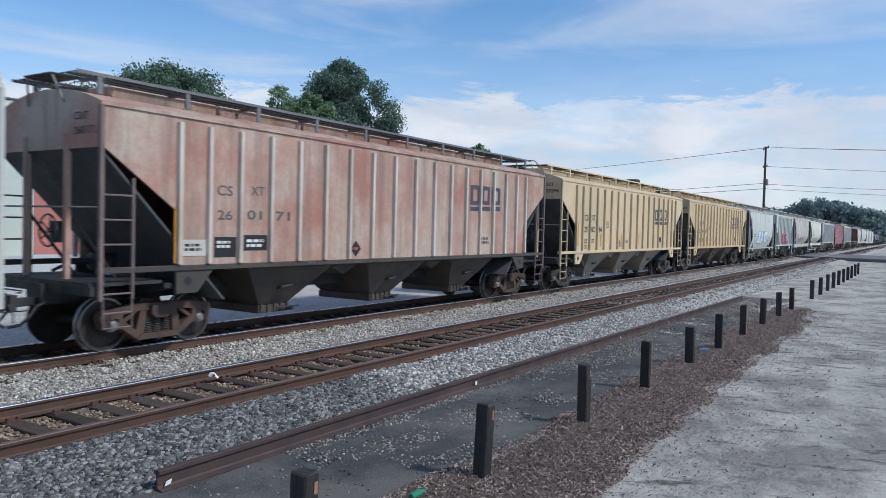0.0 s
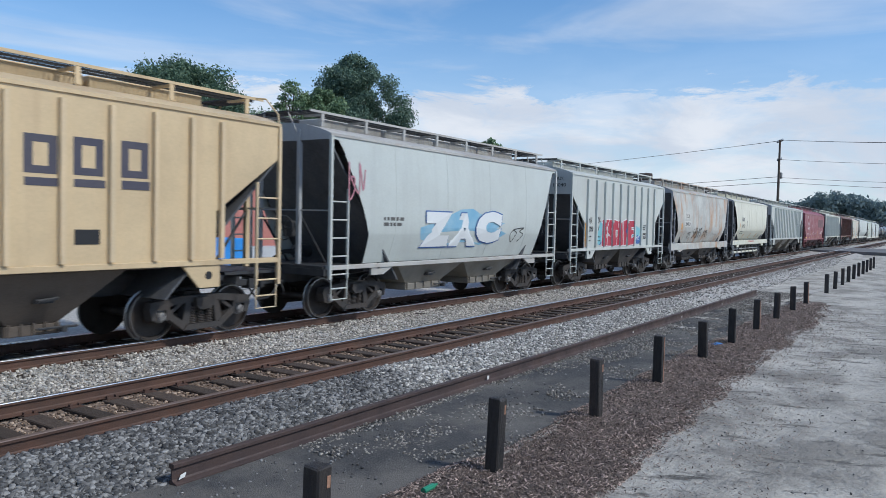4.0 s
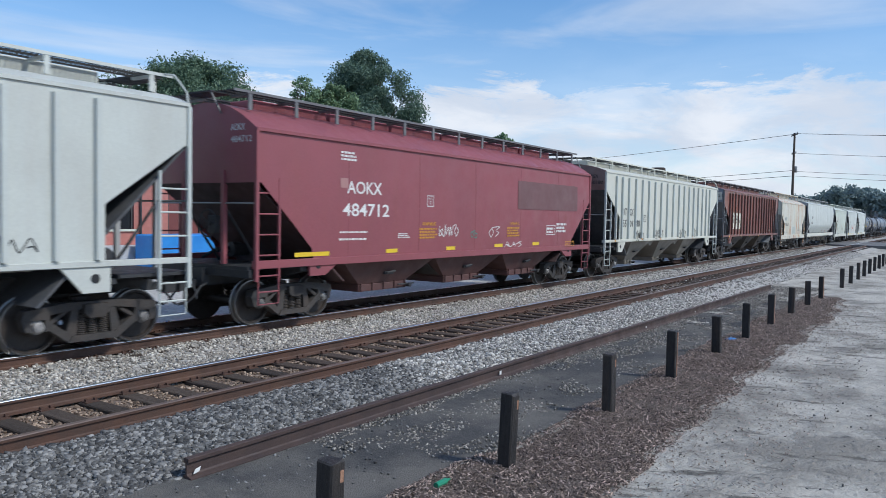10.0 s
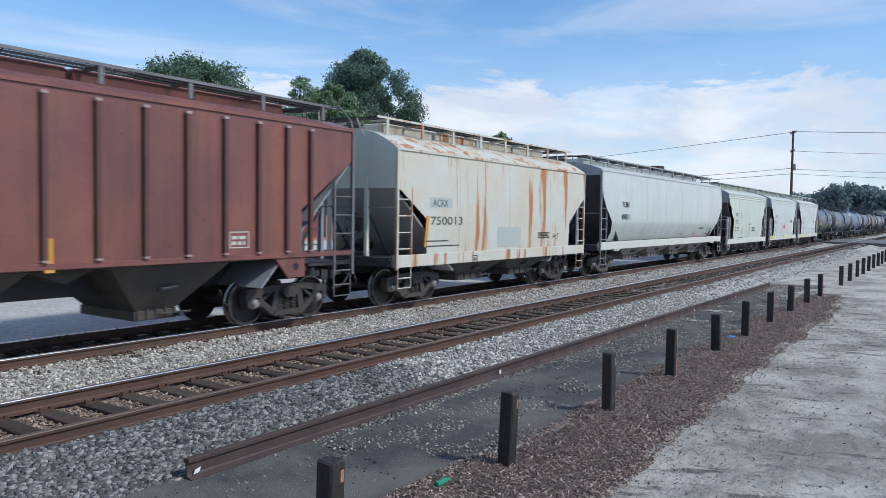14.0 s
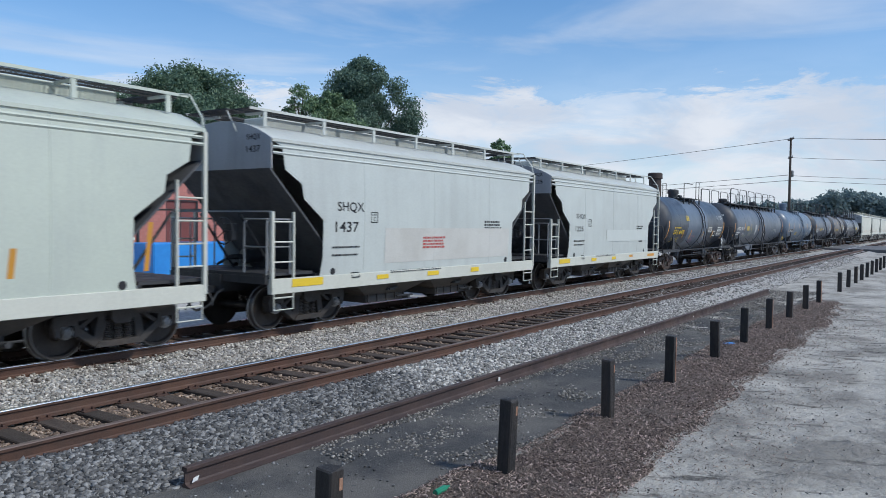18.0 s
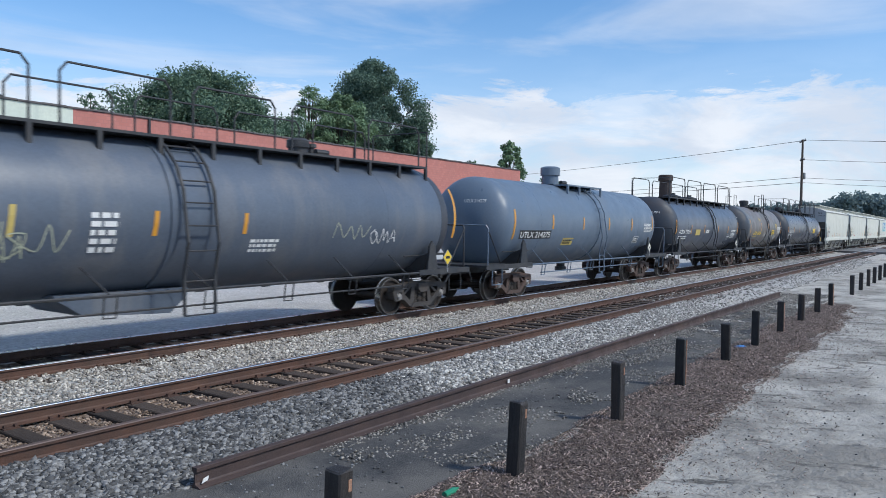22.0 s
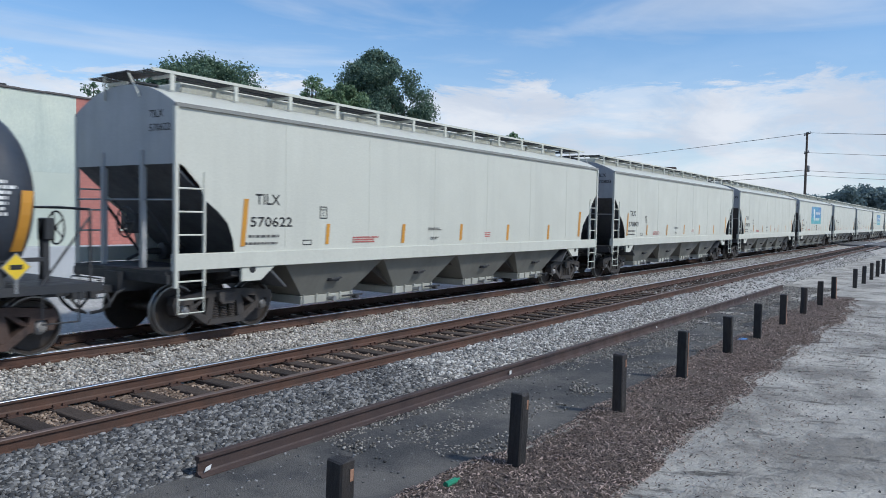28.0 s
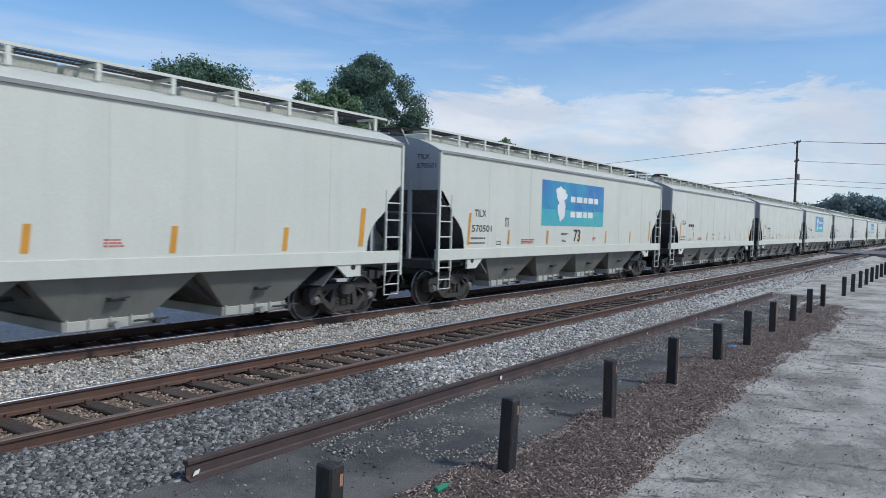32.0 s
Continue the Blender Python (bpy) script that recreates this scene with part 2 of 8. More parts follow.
AMBER = surface("amber_reflective_strip", (0.62, 0.29, 0.03), 0.4, second=(0.42, 0.2, 0.04), patch=0.5, grain=0.08, bump=0)
YELLOW = surface("yellow_decal", (0.75, 0.52, 0.03), 0.5, grain=0.06, bump=0)
RED_INK = surface("red_warning_ink", (0.45, 0.08, 0.07), 0.6, grain=0.1, bump=0)

# ---- mesh helpers ----
class Shape:
    """Vertices and faces gathered from simple solids."""

    def __init__(self):
        self.v, self.f = [], []

    def add(self, vs, fs):
        o = len(self.v)
        self.v += [tuple(p) for p in vs]
        self.f += [tuple(i + o for i in q) for q in fs]
        return self

    def box(self, x0, x1, y0, y1, z0, z1, b=0.0):
        """A box; b: chamfer of its long vertical and lengthwise edges."""
        x0, x1, y0, y1, z0, z1 = min(x0, x1), max(x0, x1), min(y0, y1), max(y0, y1), min(z0, z1), max(z0, z1)
        if b <= 0:
            vs = [(x, y, z) for x in (x0, x1) for y in (y0, y1) for z in (z0, z1)]
            return self.add(vs, [(0, 1, 3, 2), (4, 6, 7, 5), (0, 4, 5, 1), (2, 3, 7, 6), (0, 2, 6, 4), (1, 5, 7, 3)])
        bm = bmesh.new()
        bmesh.ops.create_cube(bm, size=1.0, matrix=Matrix.Translation(((x0 + x1) / 2, (y0 + y1) / 2, (z0 + z1) / 2)) @ Matrix.Diagonal((x1 - x0, y1 - y0, z1 - z0, 1)))
        bmesh.ops.bevel(bm, geom=bm.edges[:], offset=b, segments=1, affect="EDGES")
        return self.bm(bm)

    def bm(self, bm):
        bm.verts.index_update()
        self.add([v.co for v in bm.verts], [[v.index for v in f.verts] for f in bm.faces])
        bm.free()
        return self

    def prism(self, pts, a, b, axis="y"):
        """A polygon drawn out from a to b. axis y: points (x, z); x: (y, z); z: (x, y)."""
        put = {"y": lambda p, h: (p[0], h, p[1]), "x": lambda p, h: (h, p[0], p[1]), "z": lambda p, h: (p[0], p[1], h)}[axis]
        n = len(pts)
        vs = [put(p, a) for p in pts] + [put(p, b) for p in pts]
        fs = [tuple(range(n)), tuple(range(2 * n - 1, n - 1, -1))] + [(i, i + n, (i + 1) % n + n, (i + 1) % n) for i in range(n)]
        return self.add(vs, fs)

    def rod(self, p, q, r, n=6, r2=None):
        p, q = Vector(p), Vector(q)
        d = (q - p).normalized()
        u = d.orthogonal().normalized()
        w = d.cross(u)
        r2 = r if r2 is None else r2
        ring = [(math.cos(6.28319 * i / n), math.sin(6.28319 * i / n)) for i in range(n)]
        vs = [p + (u * c + w * s) * r for c, s in ring] + [q + (u * c + w * s) * r2 for c, s in ring]
        return self.add(vs, [tuple(range(n - 1, -1, -1)), tuple(range(n, 2 * n))] + [(i, (i + 1) % n, (i + 1) % n + n, i + n) for i in range(n)])

    def tube(self, pts, r, n=6):
        """One unbroken bent rod along the points."""
        pts = [Vector(p) for p in pts]
        ways = [(q - p).normalized() for p, q in zip(pts, pts[1:])]
        u = ways[0].orthogonal().normalized()
        vs = []
        for k, p in enumerate(pts):
            d = (ways[max(0, k - 1)] + ways[min(k, len(ways) - 1)]).normalized()
            u = (u - d * u.dot(d)).normalized()
            w = d.cross(u)
            vs += [p + (u * math.cos(6.28319 * i / n) + w * math.sin(6.28319 * i / n)) * r for i in range(n)]
        fs = [tuple(range(n - 1, -1, -1)), tuple((len(pts) - 1) * n + i for i in range(n))]
        fs += [(k * n + i, k * n + (i + 1) % n, (k + 1) * n + (i + 1) % n, (k + 1) * n + i) for k in range(len(pts) - 1) for i in range(n)]
        return self.add(vs, fs)

    def lathe(self, prof, n=24, centre=(0, 0, 0), axis="x"):
        """A profile of (along, radius) turned round an axis."""
        vs, fs = [], []
        for a, r in prof:
            for i in range(n):
                c, s = r * math.cos(6.28319 * i / n), r * math.sin(6.28319 * i / n)
                p = {"x": (a, c, s), "y": (c, a, s), "z": (c, s, a)}[axis]
                vs.append((p[0] + centre[0], p[1] + centre[1], p[2] + centre[2]))
        k = len(prof)
        for j in range(k - 1):
            for i in range(n):
                fs.append((j * n + i, j * n + (i + 1) % n, (j + 1) * n + (i + 1) % n, (j + 1) * n + i))
        fs += [tuple(range(n - 1, -1, -1)), tuple((k - 1) * n + i for i in range(n))]
        return self.add(vs, fs)

    def mesh(self, name, material, smooth=0, weld=False):
        me = bpy.data.meshes.new(name)
        me.from_pydata(self.v, [], self.f)
        bm = bmesh.new()
        bm.from_mesh(me)
        if weld or smooth:
            bmesh.ops.remove_doubles(bm, verts=bm.verts[:], dist=0.0005)
        bmesh.ops.recalc_face_normals(bm, faces=bm.faces[:])
        bm.to_mesh(me)
        bm.free()
        me.materials.append(material)
        if smooth:
            me.shade_smooth()
            me.set_sharp_from_angle(angle=radians(smooth))
        return me


def hang(name, me, parent, label="", at=None):
    ob = new(name, me)
    ob.parent = parent
    if at is not None:
        ob.matrix_basis = at if isinstance(at, Matrix) else Matrix.Translation(at)
    return tagged(ob, label)


def part(name, shape, material, parent, label="", smooth=0, weld=False):
    return hang(name, shape.mesh(name, material, smooth, weld), parent, label)


def thing(name, shape, material, label, category, group="", kind="", smooth=0, at=None):
    ob = new(name, shape.mesh(name, material, smooth))
    if at is not None:
        ob.matrix_basis = at if isinstance(at, Matrix) else Matrix.Translation(at)
    return tagged(ob, label, category, group, kind)


def base(name, label, category, group="", at=(0, 0, 0)):
    ob = new(name)
    ob.empty_display_size = 0.3
    ob.matrix_basis = at if isinstance(at, Matrix) else Matrix.Translation(at)
    return tagged(ob, label, category, group)



# ---- ground ----
DIRT = speckled("packed_grey_dirt", [(0.475, 0.448, 0.40), (0.52, 0.49, 0.44), (0.497, 0.47, 0.418), (0.55, 0.52, 0.468)], 45, 0.92, 0.15, (0.22, 0.204, 0.18), 0.7, 0.85, (0.8, 1.1, 1), 2.0)
BALLAST = speckled("crushed_ballast", [(0.25, 0.243, 0.232), (0.45, 0.44, 0.42), (0.34, 0.332, 0.315), (0.56, 0.545, 0.52)], 17, 0.95, 1.0, (0.33, 0.285, 0.24), 0.35, 0.5)
PAD = speckled("dark_old_asphalt", [(0.036, 0.036, 0.038), (0.056, 0.056, 0.057), (0.043, 0.043, 0.045), (0.085, 0.083, 0.081)], 60, 0.9, 0.5, (0.20, 0.184, 0.163), 0.75, 0.5)
MULCH = speckled("bark_mulch", [(0.062, 0.042, 0.034), (0.15, 0.105, 0.085), (0.09, 0.063, 0.051), (0.34, 0.26, 0.22)], 70, 0.95, 1.0, (0.21, 0.18, 0.155), 0.8, 0.4)


def sheet(name, xs, ys, height, material, label, category, stripe=None):
    """A ground sheet on a grid, its height given by a function."""
    vs = [(x, y, height(x, y)) for y in ys for x in xs]
    w = len(xs)
    fs = [(j * w + i, j * w + i + 1, (j + 1) * w + i + 1, (j + 1) * w + i) for j in range(len(ys) - 1) for i in range(w - 1)]
    me = bpy.data.meshes.new(name)
    me.from_pydata(vs, [], fs)
    me.materials.append(material)
    me.shade_smooth()
    if stripe:
        me.materials.append(stripe)
        for p in me.polygons:
            if any(abs(p.center.y - c) < 0.72 for c in (TRACK_B, TRACK_A)):
                p.material_index = 1
    return tagged(new(name, me), label, category, kind="structure")


def steps(*runs):
    out = []
    for a, b, d in runs:
        k = max(1, round((b - a) / d))
        out += [a + (b - a) * i / k for i in range(k)]
    return out + [runs[-1][1]]


def rough(x, y, size, scale):
    return size * noise.fractal(Vector((x * scale, y * scale, 3.3)), 1.0, 2.0, 4)


sheet("ground", steps((-1500, -60, 180), (-60, -4, 8), (-4, 36, 0.25), (36, 130, 4), (130, 2500, 200)), steps((-1500, -20, 200), (-20, -1, 2), (-1, 6, 0.2), (6, 60, 6), (60, 2000, 180)),
      lambda x, y: GROUND - 0.012 + (rough(x, y, 0.018, 0.9) + rough(x, y, 0.006, 5.0) if -4 < x < 36 and -1 < y < 6 else 0), DIRT, "packed grey dirt and worn asphalt yard reaching to the horizon", "ground")


def bed(x, y):
    """Height of the ballast across both tracks."""
    prof = ((5.95, GROUND - 0.05), (6.3, -0.34), (6.9, -0.20), (7.5, -0.165), (7.7, -0.225), (9.0, -0.225), (9.2, -0.165), (9.7, -0.175), (10.4, -0.24), (11.0, -0.20), (11.6, -0.17), (11.85, -0.225), (13.1, -0.225), (13.4, -0.19), (13.9, -0.22), (15.4, -0.40))
    for (a, za), (b, zb) in zip(prof, prof[1:]):
        if y <= b:
            z = za + (zb - za) * max(0, (y - a) / (b - a))
            break
    else:
        z = prof[-1][1]
    return z + (rough(x, y, 0.022, 1.7) + rough(x, y, 0.016, 7.0) if -6 < x < 48 else rough(x, y, 0.03, 0.6))


sheet("ballast_bed", steps((-120, -6, 3), (-6, 26, 0.13), (26, 48, 0.3), (48, 140, 2), (140, 900, 20)), steps((5.95, 12.0, 0.12), (12.0, 15.4, 0.3)), bed, BALLAST, "grey crushed stone ballast under two railway tracks", "ballast",
      speckled("rust_dusted_ballast", [(0.10, 0.068, 0.05), (0.24, 0.18, 0.14), (0.15, 0.105, 0.08), (0.36, 0.29, 0.23)], 19, 0.95, 1.0, (0.12, 0.075, 0.052), 0.8, 0.6))
sheet("gravel_lot", steps((-60, 140, 5)), steps((15.2, 26.5, 1.6)), lambda x, y: GROUND + 0.02, speckled("pale_lot_gravel", [(0.33, 0.325, 0.312), (0.52, 0.51, 0.49), (0.40, 0.393, 0.38), (0.60, 0.59, 0.57)], 14, 0.95, 0.8, (0.33, 0.32, 0.30), 0.5, 0.6), "pale gravel lot beyond the train", "gravel lot")
sheet("asphalt_strip", steps((3.0, 40, 0.25)), steps((4.05, 6.15, 0.17)), lambda x, y: GROUND + 0.004 + rough(x, y, 0.02, 1.3) - 0.02 * max(0, (x - 18) / 10), PAD, "dark cracked asphalt strip dusted with gravel", "pavement")


def mulch_height(x, y):
    e = min(1.0, max(0.0, (y - 2.62 - rough(x, 1.0, 0.35, 0.45)) / 0.35)) * min(1.0, max(0.0, (4.35 + rough(x, 9.0, 0.35, 0.5) - y) / 0.35))
    e *= min(1.0, max(0.0, (31.0 + rough(y, 4.0, 3.0, 0.8) - x) / 5.0))
    return GROUND - 0.045 + 0.075 * e + rough(x, y, 0.025, 2.5) * e


sheet("mulch_strip", steps((2.0, 24, 0.12), (24, 36, 0.3)), steps((2.2, 4.8, 0.12)), mulch_height, MULCH, "strip of brown bark mulch along the posts", "mulch")


# ---- loose stones and chips ----
def stone_shader(name, dark, light, rough_=0.9):
    m = bpy.data.materials.new(name)
    m.use_nodes = True
    n, l = m.node_tree.nodes, m.node_tree.links
    b = n["Principled BSDF"]
    geo = n.new("ShaderNodeNewGeometry")
    rp = n.new("ShaderNodeValToRGB")
    rp.color_ramp.elements[0].color, rp.color_ramp.elements[1].color = (*dark, 1), (*light, 1)
    e = rp.color_ramp.elements.new(0.55)
    e.color = (*[0.68 * a + 0.32 * b for a, b in zip(dark, light)], 1)
    l.new(geo.outputs["Random Per Island"], rp.inputs[0])
    tc = n.new("ShaderNodeTexCoord")
    nz = n.new("ShaderNodeTexNoise")
    nz.inputs["Scale"].default_value, nz.inputs["Detail"].default_value = 40, 4
    l.new(tc.outputs["Object"], nz.inputs["Vector"])
    mr = n.new("ShaderNodeMapRange")
    for i, v in enumerate((0.3, 0.7, 0.75, 1.2)):
        mr.inputs[1 + i].default_value = v
    l.new(nz.outputs[0], mr.inputs[0])
    mx = n.new("ShaderNodeVectorMath")
    mx.operation = "SCALE"
    l.new(rp.outputs[0], mx.inputs[0]), l.new(mr.outputs[0], mx.inputs["Scale"])
    l.new(mx.outputs[0], b.inputs["Base Color"])
    b.inputs["Roughness"].default_value = rough_
    return m


def scatter(name, count, place, size, flat_, material, label, category, seed, long_=1.0):
    """Many small faceted stones in one mesh. place(u, v): the spot for two even random numbers, or None."""
    rng = np.random.default_rng(seed)
    # a cube of six sides whose corners are knocked about
    lump = np.array([(x, y, z) for x in (-1, 1) for y in (-1, 1) for z in (-1, 1)]) * 0.62
    tri = np.array([(0, 1, 3), (0, 3, 2), (4, 6, 7), (4, 7, 5), (0, 4, 5), (0, 5, 1), (2, 3, 7), (2, 7, 6), (0, 2, 6), (0, 6, 4), (1, 5, 7), (1, 7, 3)])
    spots = np.array([p for p in (place(*rng.random(2)) for _ in range(count)) if p is not None])
    k = len(spots)
    r = rng.uniform(size[0], size[1], (k, 1, 1)) * 0.5
    sq = np.stack([rng.uniform(0.8, 1.3, k) * long_, rng.uniform(0.7, 1.1, k) / long_ ** 0.3, rng.uniform(0.55, 0.95, k) * flat_], 1)[:, None, :]
    v = (lump[None] + rng.uniform(-0.34, 0.34, (k, 8, 3))) * r * sq
    ang = rng.uniform(0, 6.283, k)
    til = rng.uniform(-0.7, 0.7, k)
    x, y, z = v[..., 0].copy(), v[..., 1].copy(), v[..., 2].copy()
    x, z = x * np.cos(til)[:, None] - z * np.sin(til)[:, None], x * np.sin(til)[:, None] + z * np.cos(til)[:, None]
    x, y = x * np.cos(ang)[:, None] - y * np.sin(ang)[:, None], x * np.sin(ang)[:, None] + y * np.cos(ang)[:, None]
    v = np.stack([x, y, z], 2) + spots[:, None, :] + np.array([0, 0, 1.0]) * r * 0.35 * flat_
    f = (tri[None] + 8 * np.arange(k)[:, None, None]).reshape(-1, 3)
    me = bpy.data.meshes.new(name)
    me.vertices.add(k * 8)
    me.vertices.foreach_set("co", v.reshape(-1).astype(np.float32))
    me.loops.add(f.size)
    me.polygons.add(len(f))
    me.loops.foreach_set("vertex_index", f.reshape(-1).astype(np.int32))
    me.polygons.foreach_set("loop_start", np.arange(0, f.size, 3, dtype=np.int32))
    me.update(calc_edges=True)
    me.materials.append(material)
    return tagged(new(name, me), label, category, kind="stuff")


TIE_PITCH = 0.54


def on_bed(x0, x1, y0, y1, power=1.0):
    def place(u, w):
        x, y = x0 + (x1 - x0) * u ** power, y0 + (y1 - y0) * w
        for c in (TRACK_B, TRACK_A):
            if abs(abs(y - c) - 0.753) < 0.10:
                return None
            if abs(y - c) < 0.70 and abs((x / TIE_PITCH) % 1 - 0.5) < 0.16:
                return None
        return (x, y, bed(x, y))
    return place


STONE_GREY = stone_shader("grey_granite_stones", (0.040, 0.040, 0.042), (0.315, 0.31, 0.303))
STONE_TAN = stone_shader("dusty_tan_stones", (0.10, 0.066, 0.046), (0.46, 0.35, 0.265))
# Lighter copy of the granite: brightening with distance is put into its colour.
STONE_FAR_LIT = stone_shader("far_lit_granite_stones", (0.155, 0.15, 0.142), (0.62, 0.60, 0.565))
STONE_DUSTY = stone_shader("brown_dusted_granite_stones", (0.20, 0.182, 0.16), (0.72, 0.67, 0.60))
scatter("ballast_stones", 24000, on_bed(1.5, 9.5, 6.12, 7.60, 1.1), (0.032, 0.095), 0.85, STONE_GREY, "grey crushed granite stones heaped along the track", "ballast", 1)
scatter("ballast_stones", 15000, on_bed(9.0, 24.5, 6.12, 7.60, 1.2), (0.035, 0.09), 0.85, STONE_FAR_LIT, "granite stones lightened for distance, heaped along the track", "ballast", 10)
scatter("ballast_stones", 22000, on_bed(3, 30, 9.1, 11.75, 1.2), (0.03, 0.075), 0.85, STONE_DUSTY, "brown-dusted granite stones between the two tracks", "ballast", 2)
scatter("ballast_stones", 11000, on_bed(3, 30, 7.6, 9.1, 1.2), (0.03, 0.07), 0.8, STONE_TAN, "rust-dusted stones between the rails", "ballast", 3)
scatter("ballast_stones", 10000, on_bed(24, 75, 5.9, 11.7, 1.2), (0.05, 0.10), 0.85, STONE_FAR_LIT, "crushed stones lightened for distance, farther along the track", "ballast", 4)
scatter("loose_gravel", 3000, lambda u, w: (3 + 30 * u ** 0.8, 4.1 + 1.85 * w ** 0.45, GROUND), (0.012, 0.045), 0.8, STONE_GREY, "loose gravel strewn over the dark asphalt strip", "gravel", 5)
MATS_CHIP = stone_shader("bark_chip_brown", (0.046, 0.031, 0.027), (0.62, 0.485, 0.415))
scatter("bark_chips", 56000, lambda u, w: (3 + 26 * u ** 1.5, 2.45 + 1.9 * (0.5 + 0.5 * math.sin((w - 0.5) * math.pi) * 0.9), mulch_height(3 + 26 * u ** 1.5, 2.45 + 1.9 * w) + 0.01), (0.009, 0.030), 0.35,
        MATS_CHIP, "brown and grey bark chips round the posts", "mulch", 6, 2.5)
scatter("strewn_chips", 7000, lambda u, w: (3 + 24 * u ** 1.3, 2.75 - 1.5 * w ** 2.2, GROUND + 0.004), (0.008, 0.026), 0.3, MATS_CHIP, "bark chips strewn over the dirt yard", "mulch", 8, 2.0)


def strewn(u, w):
    """Gravel kicked out from under the guard rail, in drifts, thicker farther along."""
    x, y = 6.0 + 27 * u, 6.1 - 2.1 * w ** (1.6 - 0.8 * u)
    if noise.fractal(Vector((x * 0.55, y * 1.3, 8.1)), 1.0, 2.0, 4) < 0.12 - 0.42 * u and y < 5.75:
        return None
    return (x, y, GROUND + 0.004)


scatter("strewn_gravel", 30000, strewn, (0.010, 0.046), 0.8, stone_shader("dirt_coloured_gravel", (0.10, 0.092, 0.082), (0.46, 0.425, 0.38)), "dusty gravel strewn in drifts along the guard rail", "gravel", 9)
scatter("pebbles", 500, lambda u, w: (4 + 20 * u, 0.2 + 2.4 * w, GROUND), (0.01, 0.035), 0.7, STONE_GREY, "scattered pebbles on the dirt yard", "gravel", 7)

# ---- tracks ----
RAIL_PROFILE = [(-0.075, -0.17), (0.075, -0.17), (0.075, -0.16), (0.02, -0.145), (0.009, -0.13), (0.009, -0.045), (0.034, -0.033), (0.035, -0.004), (0.03, 0.0), (-0.03, 0.0), (-0.035, -0.004), (-0.034, -0.033), (-0.009, -0.045), (-0.009, -0.13), (-0.02, -0.145), (-0.075, -0.16)]


def rail(name, y, top, label, x0=-150.0, x1=1200.0):
    s = Shape().prism([(y + a, z - 0.002) for a, z in RAIL_PROFILE], x0, x1, "x")
    ob = thing(name, s, STEEL_RUST, label, "rail", "running rails", "structure")
    crown = [(y + sg * 0.025 + 0.013 * math.sin(t * sg), -0.008 + 0.013 * math.cos(t)) for sg, turns in ((-1, (90, 70, 50, 30, 12)), (1, (12, 30, 50, 70, 90))) for t in [radians(v) for v in turns]]
    part("rail_head", Shape().prism(crown, x0, x1, "x"), top, ob, "worn running surface of the rail", smooth=60)
    return ob


for c, top in ((TRACK_B, RAIL_DULL), (TRACK_A, RAIL_TOP)):
    for sgn in (-1, 1):
        rail("rail", c + sgn * 0.753, RAIL_TOP if c == TRACK_A or sgn > 0 else top, "rusty brown steel rail with a worn head")


def track_bed(name, c, label):
    """The sleepers of one track: those close by as parts, the far ones joined."""
    me = [Shape().box(-0.115, 0.115, -1.30, 1.30, -0.17, -0.0, 0.012).mesh("tie", TIE_WOOD) for _ in range(1)][0]
    pl = Shape().box(-0.09, 0.09, -0.17, 0.17, 0, 0.014)
    for x in (-0.06, 0.06):
        for y in (-0.11, 0.11):
            pl.box(x - 0.014, x + 0.014, y - 0.02, y + 0.02, 0.012, 0.045)
    plate = pl.mesh("tie_plate", STEEL_RUST)
    root = base(name, label, "sleepers")
    root["kind"] = "structure"
    rnd = random.Random(int(c * 10))
    far = Shape()
    for k in range(-30, 420):
        x = (k + 0.5) * TIE_PITCH
        if 0 <= k < 105:
            ob = hang("tie", me, root, at=pose(x + rnd.uniform(-0.03, 0.03), c + rnd.uniform(-0.05, 0.05), -0.176 - rnd.uniform(0, 0.008), 0, 0, rnd.uniform(-1.2, 1.2)))
            if k < 60:
                for s_ in (-1, 1):
                    hang("tie_plate", plate, ob, at=(0, s_ * 0.753, 0.0))
        else:
            far.box(x - 0.115, x + 0.115, c - 1.3, c + 1.3, -0.33, -0.176)
    tagged(part("far_ties", far, TIE_WOOD, root), kind="stuff")


# ---- guard rail on the ground, posts ----
def guard_rail():
    a, b = Vector((4.46, 6.07, GROUND)), Vector((31.0, 5.735, GROUND))
    turn = math.degrees(math.atan2(b.y - a.y, b.x - a.x))
    s = Shape().prism([(y * 1.15, (z + 0.172) * 1.2) for y, z in RAIL_PROFILE], 0, (b - a).length, "x")
    ob = thing("guard_rail", s, surface("brown_weathered_rail", (0.055, 0.038, 0.037), 0.7, 0.1, (0.105, 0.066, 0.054), 0.7, 1.2, grain=0.2, bump=0.25), "old brown rail laid on the ground as a stop", "rail", at=pose(a.x, a.y, a.z, 0, 0, turn))
    part("sticker", Shape().prism([(0.05, 0.045), (0.12, 0.06), (0.135, 0.105), (0.07, 0.09)], -0.050, -0.046), WHITE, ob, "white reflective sticker")
    part("sticker", Shape().box(5.88, 5.94, -0.047, -0.043, 0.065, 0.125), WHITE, ob, "white reflective sticker")
    for x in (12.6, 16.5, 21.0):
        part("sticker", Shape().box(x, x + 0.05, -0.047, -0.043, 0.07, 0.11), WHITE, ob, "white reflective sticker")


